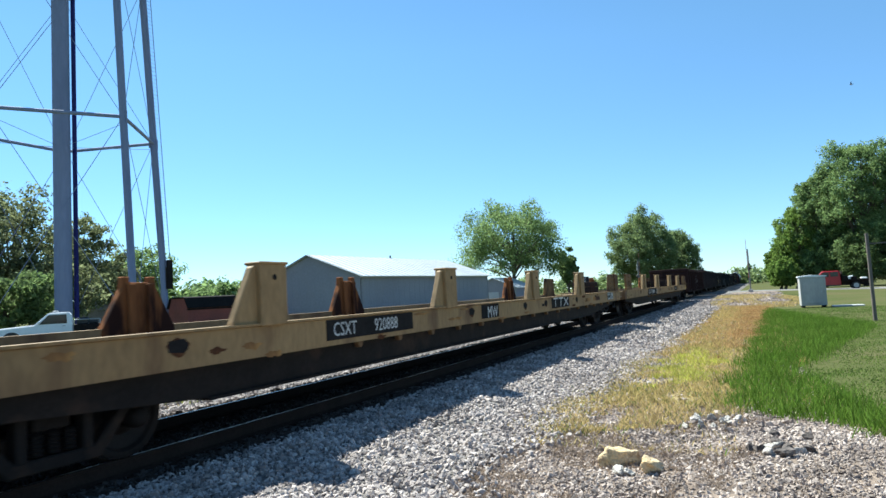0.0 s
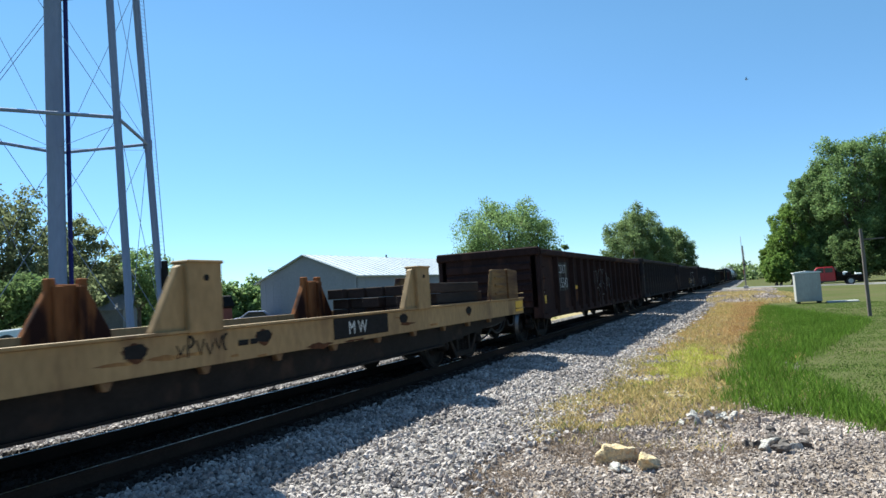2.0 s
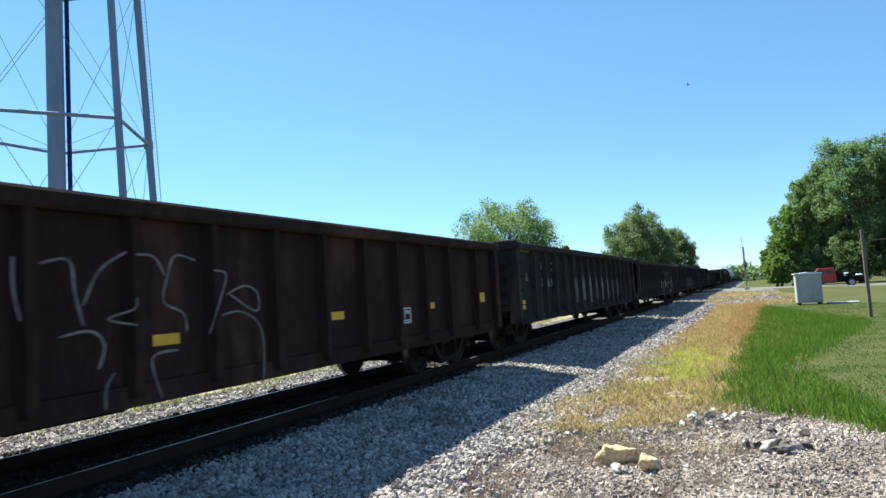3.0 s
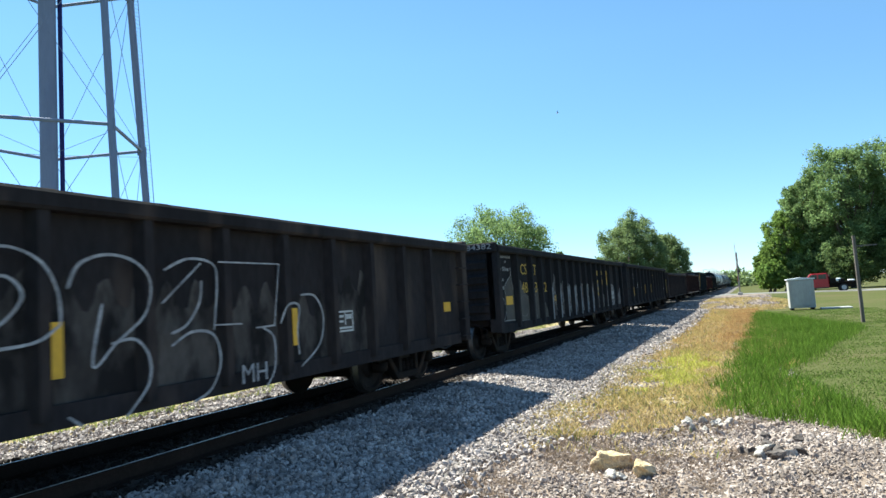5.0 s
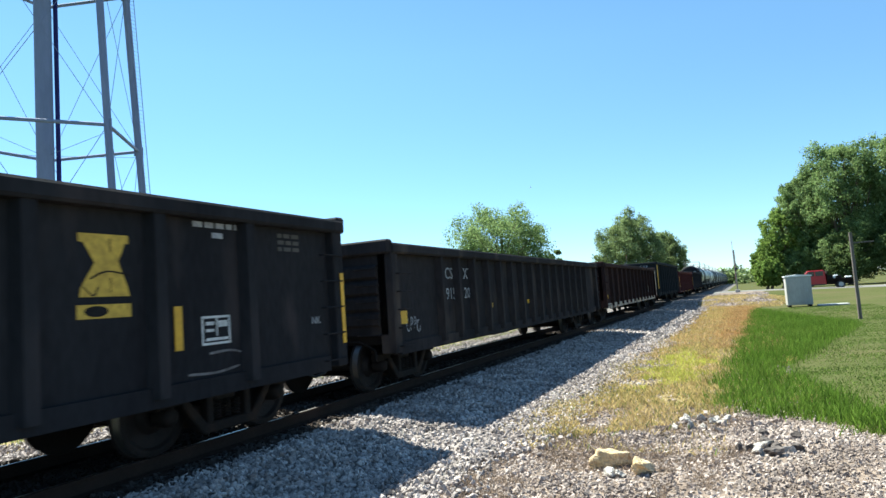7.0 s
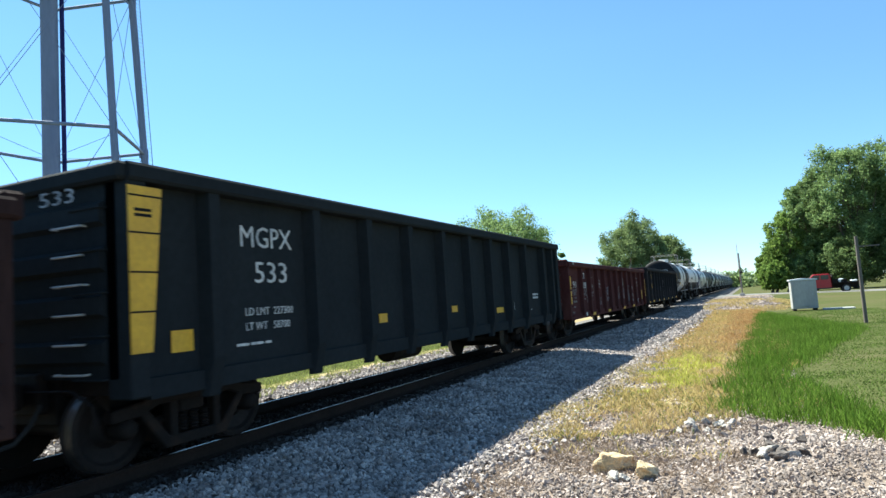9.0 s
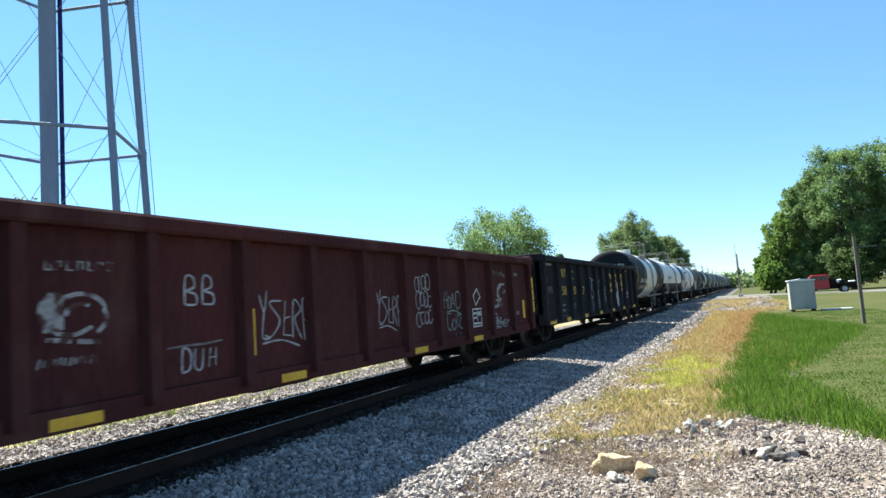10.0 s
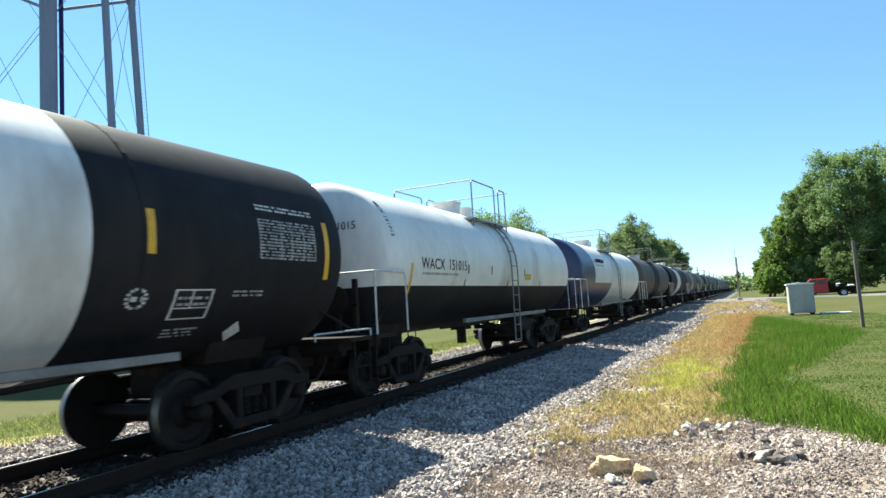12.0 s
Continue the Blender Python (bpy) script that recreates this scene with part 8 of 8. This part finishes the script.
v = thing("pickup_truck", pose(*at(57.2, 46.0), -0.3, 0, 0, 54), label="white regular-cab pickup with a dark loaded bed", category="truck")
part("body", Geo().prism([(-2.75, 0.5), (1.25, 0.5), (1.25, 1.25), (1.14, 1.9), (0.98, 2.0), (0.1, 2.0), (-0.06, 1.94), (-0.74, 1.32), (-2.55, 1.2), (-2.75, 0.95)], 1, -0.95, 0.95).mesh("body", PICKUP_WHITE, bevel=0.07), v)
part("side_window", Geo().prism([(-0.5, 1.33), (0.95, 1.33), (0.92, 1.86), (0.0, 1.86)], 1, -0.962, 0.962).mesh("side_window", GLASS), v)
part("windscreen", Geo().prism([(-0.72, 1.33), (-0.68, 1.30), (-0.05, 1.9), (-0.11, 1.93)], 1, -0.8, 0.8).mesh("windscreen", GLASS), v)
for s_ in (-1, 1):
    part("wing_mirror", Geo().box(-0.55, -0.42, *sorted((s_ * 0.97, s_ * 1.15)), 1.36, 1.52).mesh("wing_mirror", PICKUP_WHITE, bevel=0.02), v)
    part("wheel_arch", Geo().prism(arc(-1.85, 0.5, 0.48, 0.48, 0, 180, 12), 1, *sorted((s_ * 0.945, s_ * 0.957))).mesh("wheel_arch", SIGNAL_BLACK), v)
    part("door_handle", Geo().box(0.7, 0.88, *sorted((s_ * 0.95, s_ * 0.985)), 1.16, 1.2).mesh("door_handle", GALV), v)
part("light_bar", Geo().box(0.2, 0.45, -0.6, 0.6, 2.0, 2.1).mesh("light_bar", GALV, bevel=0.02), v)
part("bumper", Geo().box(-2.86, -2.7, -0.9, 0.9, 0.5, 0.75).mesh("bumper", GALV, bevel=0.03), v)
part("bed", Geo().box(1.3, 2.75, -0.95, 0.95, 0.75, 1.22).mesh("bed", DARKSTEEL, bevel=0.03), v, "dark steel bed")
part("bed_cargo", Geo().box(1.45, 2.1, -0.8, 0.8, 1.22, 1.62).box(2.1, 2.6, -0.7, 0.7, 1.22, 1.42).mesh("bed_cargo", SIGNAL_BLACK, bevel=0.06), v)
part("bed_rail", Geo().pipe([(1.3, -0.9, 1.22), (1.3, -0.9, 1.5), (2.7, -0.9, 1.5), (2.7, -0.9, 1.22)], 0.03).mesh("bed_rail", GALV), v)
for x in (-1.85, 1.9):
    for y in (-0.86, 0.86):
        wheel(v, x, y, 0.4)

v = thing("parked_car", pose(*at(41.9, 62.0), -0.5, 0, 0, 40), label="blue-grey car parked beside the red shed", category="car")
part("body", Geo().prism([(-2.1, 0.35), (2.1, 0.35), (2.1, 0.9), (1.5, 1.0), (0.9, 1.45), (-0.5, 1.48), (-1.2, 0.98), (-2.1, 0.85)], 1, -0.85, 0.85).mesh("body", TOWER, bevel=0.06), v)
part("side_window", Geo().prism([(-0.95, 1.0), (1.2, 1.0), (0.8, 1.38), (-0.45, 1.4)], 1, -0.862, 0.862).mesh("side_window", GLASS), v)
for x in (-1.35, 1.35):
    for y in (-0.78, 0.78):
        wheel(v, x, y, 0.32)

# ---- a bird crossing the sky ----
bird = thing("bird", label="small dark bird in flight high over the trees", category="bird")
body_mesh = Geo().lathe_y([(-0.16, 0.004), (-0.12, 0.035), (-0.02, 0.05), (0.08, 0.03), (0.2, 0.012), (0.24, 0.004)], 0, 10).mesh("body", SIGNAL_BLACK, smooth=True)
part("body", body_mesh, bird)
for s_ in (-1, 1):
    part("wing", Geo().prism([(0.02 * s_, -0.06), (0.2 * s_, -0.08), (0.34 * s_, 0.06), (0.18 * s_, 0.02), (0.02 * s_, 0.06)], 2, -0.006, 0.006).mesh("wing", SIGNAL_BLACK), bird, at=pose(0, 0, 0.02, 0, -18 * s_, 0))

# ---- stones and grass ----


ICO = [(0, -0.526, 0.851), (0.851, 0, 0.526), (0.851, 0, -0.526), (-0.851, 0, -0.526), (-0.851, 0, 0.526), (-0.526, 0.851, 0), (0.526, 0.851, 0),
       (0.526, -0.851, 0), (-0.526, -0.851, 0), (0, -0.526, -0.851), (0, 0.526, -0.851), (0, 0.526, 0.851)]
ICO_V = np.array(ICO)
ICO_F = np.array([(a, b, c) for a in range(12) for b in range(a + 1, 12) for c in range(b + 1, 12)
                  if max(np.linalg.norm(ICO_V[a] - ICO_V[b]), np.linalg.norm(ICO_V[b] - ICO_V[c]), np.linalg.norm(ICO_V[a] - ICO_V[c])) < 1.2])


def orient(fs):
    out = []
    for a, b, c in fs:
        n = np.cross(ICO_V[b] - ICO_V[a], ICO_V[c] - ICO_V[a])
        out.append((a, b, c) if n @ ICO_V[a] > 0 else (a, c, b))
    return np.array(out)


ICO_F = orient(ICO_F)


CHIP_V = np.array([(1, 0, 0), (-1, 0, 0), (0, 1, 0), (0, -1, 0), (0, 0, 1), (0, 0, -1)], float)
CHIP_F = np.array([(0, 2, 4), (2, 1, 4), (1, 3, 4), (3, 0, 4), (2, 0, 5), (1, 2, 5), (3, 1, 5), (0, 3, 5)])


def stones(name, pts, size, material, seed, flat=0.65, chips=False):
    rng = np.random.default_rng(seed)
    n = len(pts)
    base, faces = (CHIP_V * 1.12, CHIP_F) if chips else (ICO_V, ICO_F)
    k = len(base)
    v = np.repeat(base[None], n, 0) * (1 + 0.28 * rng.normal(size=(n, k, 1)))
    v *= (0.6 + 0.8 * rng.random((n, 1, 3))) * np.array([1, 1, flat])
    q = rng.normal(size=(n, 4))
    q /= np.linalg.norm(q, axis=1)[:, None]
    w, x, y, z = q.T
    rot = np.stack([1 - 2 * (y * y + z * z), 2 * (x * y - z * w), 2 * (x * z + y * w), 2 * (x * y + z * w), 1 - 2 * (x * x + z * z), 2 * (y * z - x * w),
                    2 * (x * z - y * w), 2 * (y * z + x * w), 1 - 2 * (x * x + y * y)], -1).reshape(n, 3, 3)
    v = np.einsum("nij,nkj->nki", rot, v) * np.asarray(size).reshape(-1, 1, 1) + np.asarray(pts)[:, None]
    f = (faces[None] + k * np.arange(n)[:, None, None]).reshape(-1, 3)
    me = bpy.data.meshes.new(name)
    me.from_pydata(v.reshape(-1, 3).tolist(), [], f.tolist())
    me.materials.append(material)
    return me


rng = np.random.default_rng(8)


def spread(n, x0, x1, y0, y1, power=1.0):
    return np.stack([x0 + (x1 - x0) * rng.random(n), y0 + (y1 - y0) * rng.random(n) ** power], -1)


def on_ballast(p):
    return [(x, y, max(ballast_z(x) + (0.03 * wobble(x, y, 1.7) if abs(x - TRACK_X) > 1.3 else 0), ground_z(x, y) + 0.02) + 0.008) for x, y in p]


def ragged(p, edge):
    """Keeps points left of an uneven edge, thinning out across it."""
    return [q for q in p if q[0] < edge - 0.1 * min(max((9.0 - q[1]) / 4, 0), 1) + 0.40 * wobble(q[0], q[1], 0.55, 21) + 0.3 * wobble(q[0], q[1], 2.2, 22) + 0.25 * abs(rng.normal())]


p = ragged(spread(37000, -5.4, -0.9, 3.3, 21, 1.5), -2.55)
solid("ballast_stones", stones("ballast_stones", on_ballast(p), 0.018 + 0.020 * rng.random(len(p)), STONES, 1), label="loose crushed grey ballast stones", category="ballast", kind="stuff")
p = ragged(spread(11000, -5.4, -1.2, 20, 62, 1.4), -2.6)
solid("ballast_stones", stones("ballast_stones", on_ballast(p), 0.03 + 0.03 * rng.random(len(p)), STONES, 2, chips=True), label="loose crushed grey ballast stones farther along", category="ballast", kind="stuff")
# stones round the ties, with the train's shade in their colour
p = [q for q in spread(14000, -8.4, -4.9, 3.0, 26, 1.3) if q[0] < -5.25 + 0.3 * wobble(q[0], q[1], 2.0, 51) and abs(abs(q[0] - TRACK_X) - 0.755) > 0.1]
solid("shade_dark_ballast", stones("shade_dark_ballast", on_ballast(p), 0.02 + 0.02 * rng.random(len(p)), SHADE_STONES, 3, chips=True), label="ballast round the ties, coloured dark for the shade there", category="ballast", kind="stuff")
p = spread(13000, -11.2, -8.5, 3.0, 34, 1.4)
solid("ballast_stones", stones("ballast_stones", on_ballast(p), 0.024 + 0.022 * rng.random(len(p)), STONES, 4, chips=True), label="ballast stones on the far shoulder", category="ballast", kind="stuff")
p = [q for q in spread(66000, -3.2, 4.2, 4.9, 10.4, 1.15) if ground_kind(*q) == 1]
solid("pebbles", stones("pebbles", [(x, y, ground_z(x, y) + 0.004) for x, y in p], 0.006 + 0.022 * rng.random(len(p)) ** 2.4, PEBBLES, 5, chips=True),
      label="loose tan pebbles on gravelly soil", category="gravel", kind="stuff")
p = spread(15000, -2.9, 0.7, 8.0, 34, 1.4)
solid("pebbles", stones("pebbles", [(x, y, ground_z(x, y) + 0.006) for x, y in p], 0.010 + 0.026 * rng.random(len(p)) ** 2, PEBBLES, 15, chips=True), label="tan pebbles scattered among dry weeds", category="gravel", kind="stuff")
p = [q for q in spread(14000, -4.0, 3.2, 47.5, 74) if ground_kind(*q) == 1]
solid("bank_gravel", stones("bank_gravel", [(x, y, ground_z(x, y) + 0.01) for x, y in p], 0.03 + 0.045 * rng.random(len(p)), PEBBLES, 7, chips=True), label="coarse tan gravel on the bank below the road", category="gravel", kind="stuff")
p = [(-0.45 + 0.4 * rng.normal(), 8.7 + 0.3 * rng.normal()) for k in range(34)]
solid("pebbles", stones("pebbles", [(x, y, ground_z(x, y) + 0.02) for x, y in p], 0.02 + 0.03 * rng.random(len(p)), PEBBLES, 6), label="broken pale stones at the grass edge", category="gravel", kind="stuff")


def rock(name, x, y, w, hgt, material, seed, label, tilt=0.0):
    """A broken stone: a ball chipped flat by random planes."""
    rr = random.Random(seed)
    cuts = [(Vector((0.2, -0.3, 1)).normalized(), 0.68)]
    for k in range(13):
        n = Vector((rr.gauss(0, 1), rr.gauss(0, 1), rr.gauss(0, 0.8))).normalized()
        cuts.append((n, rr.uniform(0.42, 0.72)))
    bm = bmesh.new()
    bmesh.ops.create_icosphere(bm, subdivisions=4, radius=1)
    for q in bm.verts:
        for n, k in cuts:
            over = q.co.dot(n) - k
            if over > 0:
                q.co -= n * over
        q.co *= 1 + 0.16 * noise.noise(q.co * 2.6 + Vector((seed, 0, 0)))
        q.co = Vector((q.co.x * w * 0.84, q.co.y * w * 0.6, q.co.z * hgt * 0.9))
    me = bpy.data.meshes.new(name)
    bm.to_mesh(me)
    bm.free()
    me.materials.append(material)
    return solid(name, me, pose(x, y, ground_z(x, y) + hgt * 0.30, tilt, tilt * 0.6, seed * 40), label=label, category="stone")


rock("stone", -1.36, 6.70, 0.31, 0.17, LIMESTONE, 1, "buff limestone block lying on gravel")
rock("stone", -1.07, 6.50, 0.24, 0.13, LIMESTONE, 2, "smaller buff limestone block on gravel", 8)
rock("stone", -1.33, 6.36, 0.15, 0.08, PALESTONE, 3, "pale grey stone on gravel")
rock("stone", -1.22, 6.32, 0.10, 0.07, PALESTONE, 4, "pale grey stone on gravel")
for k, (x, y, w) in enumerate(((0.02, 7.62, 0.22), (-0.10, 7.48, 0.17), (0.14, 7.56, 0.16), (0.05, 7.85, 0.13), (0.24, 7.5, 0.15), (0.12, 7.38, 0.17), (-0.2, 7.5, 0.12), (0.34, 7.58, 0.13), (-0.03, 7.36, 0.11), (0.36, 8.15, 0.12), (0.02, 8.2, 0.12))):
    rock("stone", x, y, w, 0.085, PALESTONE if k % 4 == 0 else DARKSTONE, 5 + k, "pale broken stone in a small heap" if k % 4 == 0 else "dark broken stone in a small heap", 14 - 5 * k)
rr = random.Random(2)
for k in range(11):
    rock("stone", -0.95 + 0.6 * rr.random(), 8.45 + 0.6 * rr.random(), rr.uniform(0.06, 0.14), rr.uniform(0.06, 0.11), PALESTONE, 40 + k, "pale broken stone at the grass edge", rr.uniform(-15, 15))


def blades(name, pts, hmin, hmax, width, material, seed, lean=0.35):
    rg = np.random.default_rng(seed)
    p = np.asarray(pts)
    n = len(p)
    a = 6.28318 * rg.random(n)
    hgt = hmin + (hmax - hmin) * rg.random(n)
    w = width * (0.6 + 0.8 * rg.random(n))
    side = np.stack([np.cos(a), np.sin(a), 0 * a], -1) * w[:, None]
    tip = p + np.stack([lean * hgt * rg.normal(size=n), lean * hgt * rg.normal(size=n), hgt], -1)
    mid = p * 0.5 + tip * 0.5 + np.array([0, 0, 1]) * (0.08 * hgt)[:, None]
    v = np.stack([p - side, p + side, mid + side * 0.7, tip, mid - side * 0.7], 1)
    me = bpy.data.meshes.new(name)
    me.from_pydata(v.reshape(-1, 3).tolist(), [], (np.arange(5 * n).reshape(-1, 5)).tolist())
    me.materials.append(material)
    return me


q = [p for p in spread(26000, -14.5, -10.3, 3.0, 40, 1.4) if wobble(p[0], p[1], 1.3, 14) + 0.35 * (-11.2 - p[0]) > -0.1]
solid("dry_grass", blades("dry_grass", [(x, y, ground_z(x, y)) for x, y in q], 0.04, 0.16, 0.009, GRASS_VERGE, 9, 0.6), label="thin yellow-green weeds along the far side of the track", category="grass", kind="stuff")


def place(q):
    return [(x, y, ground_z(x, y) - 0.01) for x, y in q]


def is_tall(x, y):
    """Whether grass at a place is left uncut."""
    w = wobble(x, y, 0.8, 5) * 0.5 + wobble(x, y, 2.5, 6) * 0.2
    if ground_kind(x, y) != 0 or x > 7 or y > 43 - 5.3 * max(x - 0.6, 0) + w * 4:
        return False
    if y < 14.5:
        return y < 12.6 - 4.6 * (x - 0.72) + w * 0.5
    return x < 0.66 + (y - 14.5) * 0.235 + w * 0.3


q = spread(190000, -1.2, 6.5, 5.0, 44, 1.5)
shift = rng.normal(size=(len(q), 2)) * (0.11, 0.16)
tall = [p for p, o in zip(q, shift) if is_tall(p[0] + o[0], p[1] + o[1])]
lawn = [p for p in q if not is_tall(*p) and ground_kind(*p) == 0]
solid("grass", blades("grass", place(tall), 0.08, 0.26, 0.0065, GRASS_GREEN, 1), label="lush uncut green grass", category="grass", kind="stuff")
solid("grass", blades("grass", place(lawn), 0.015, 0.04, 0.011, GRASS_LAWN, 2), label="mown lawn grass", category="grass", kind="stuff")
q = [p for p in spread(165000, -3.2, 0.9, 7.2, 50, 1.5) if wobble(p[0], p[1], 1.3, 11) + 0.5 * wobble(p[0], p[1], 4.0, 12) > -0.28]
lime, red, dry, weed = [], [], [], []
for x, y in q:
    kind = ground_kind(x, y)
    out = (-2.4 + 0.5 * wobble(x, y, 0.5, 31) + 0.25 * wobble(x, y, 2.0, 32)) - x
    if kind == 1 and out > 0.0 and random.random() > math.exp(-5 * out) or y < 7.8 + 0.75 * max(x + 2.0, 0) + 0.8 * wobble(x, y, 0.9, 33) and random.random() > 0.05 or x > -0.3 and y < 10:
        continue
    if kind == 0 and (random.random() > 0.3 or not is_tall(x, y)):
        continue
    if ((x + 1.45) / 0.7) ** 2 + ((y - 15.2) / 3.2) ** 2 < 0.8 + wobble(x, y, 1.5, 2) * 1.6:
        (lime if random.random() < 0.75 else dry).append((x, y))
    elif y > 17 + 5 * wobble(x, y, 0.5, 4) and random.random() < 0.12 + 0.62 * min(max((x + 1.3) / 0.9, 0), 1):
        red.append((x, y))
    elif random.random() < 0.13:
        weed.append((x, y))
    else:
        dry.append((x, y))
q = [p for p in spread(60000, -3.0, 0.6, 4.6, 13, 1.1) if ground_kind(*p) == 1 and p[0] > -2.75 + 0.3 * wobble(p[0], p[1], 0.7, 41) and wobble(p[0], p[1], 0.8, 42) + 0.6 * wobble(p[0], p[1], 3.0, 43) > 0.16 * (p[0] + 1.6) + 0.05 * (8 - p[1])]
solid("dry_grass", blades("dry_grass", place(q), 0.02, 0.07, 0.005, GRASS_DEAD, 8, 0.9), label="withered brown-grey weeds matted on gravelly soil", category="grass", kind="stuff")
q = [p for p in spread(16000, -3.2, 3.4, 47, 66) if wobble(p[0], p[1], 0.5, 44) > -0.1]
solid("dry_grass", blades("dry_grass", place(q), 0.06, 0.2, 0.02, GRASS_DRY, 10, 0.6), label="dry grass on the bank below the road", category="grass", kind="stuff")
solid("dry_grass", blades("dry_grass", place(dry), 0.03, 0.13, 0.006, GRASS_DRY, 3, 0.6), label="dry straw-yellow weeds", category="grass", kind="stuff")
solid("dry_grass", blades("dry_grass", place(red), 0.04, 0.17, 0.008, GRASS_RED, 4, 0.6), label="rust-brown dead weeds", category="grass", kind="stuff")
solid("dry_grass", blades("dry_grass", place(lime), 0.03, 0.14, 0.007, GRASS_LIME, 5, 0.5), label="yellow-green flowering weeds", category="grass", kind="stuff")
solid("weeds", blades("weeds", place(weed), 0.03, 0.12, 0.007, GRASS_LAWN, 6, 0.6), label="sparse green weeds among dry stalks", category="grass", kind="stuff")


def motions():
    for car_, lead_ in TRAIN:
        walk(car_, [(t, pose(TRACK_X, lead_ - SPEED * t, 0)) for t in (0, 4, 8, 12)])
    turns = [(k / FPS, pose(0, 0, 0, math.degrees(SPEED * k / FPS / WHEEL_R))) for k in range(12 * FPS + 1)]
    for wheel_ in WHEELS:
        rest = wheel_.matrix_local.copy()
        walk(wheel_, [(t, Matrix.Translation(rest.translation) @ m @ rest.to_3x3().to_4x4()) for t, m in turns])
    walk(bird, [(t, pose(x, y, z, 0, 55, -90)) for t, x, y, z in ((0, 10.3, 77.0, 20.7), (1, 6.4, 77.1, 21.8), (2, 1.3, 77.1, 22.7), (3, -4.7, 76.8, 23.3), (4.8, -17.1, 75.1, 23.1),
                                                                  (6, -27, 90, 23), (8, -45, 160, 20), (12, -85, 330, 14))])


motions()
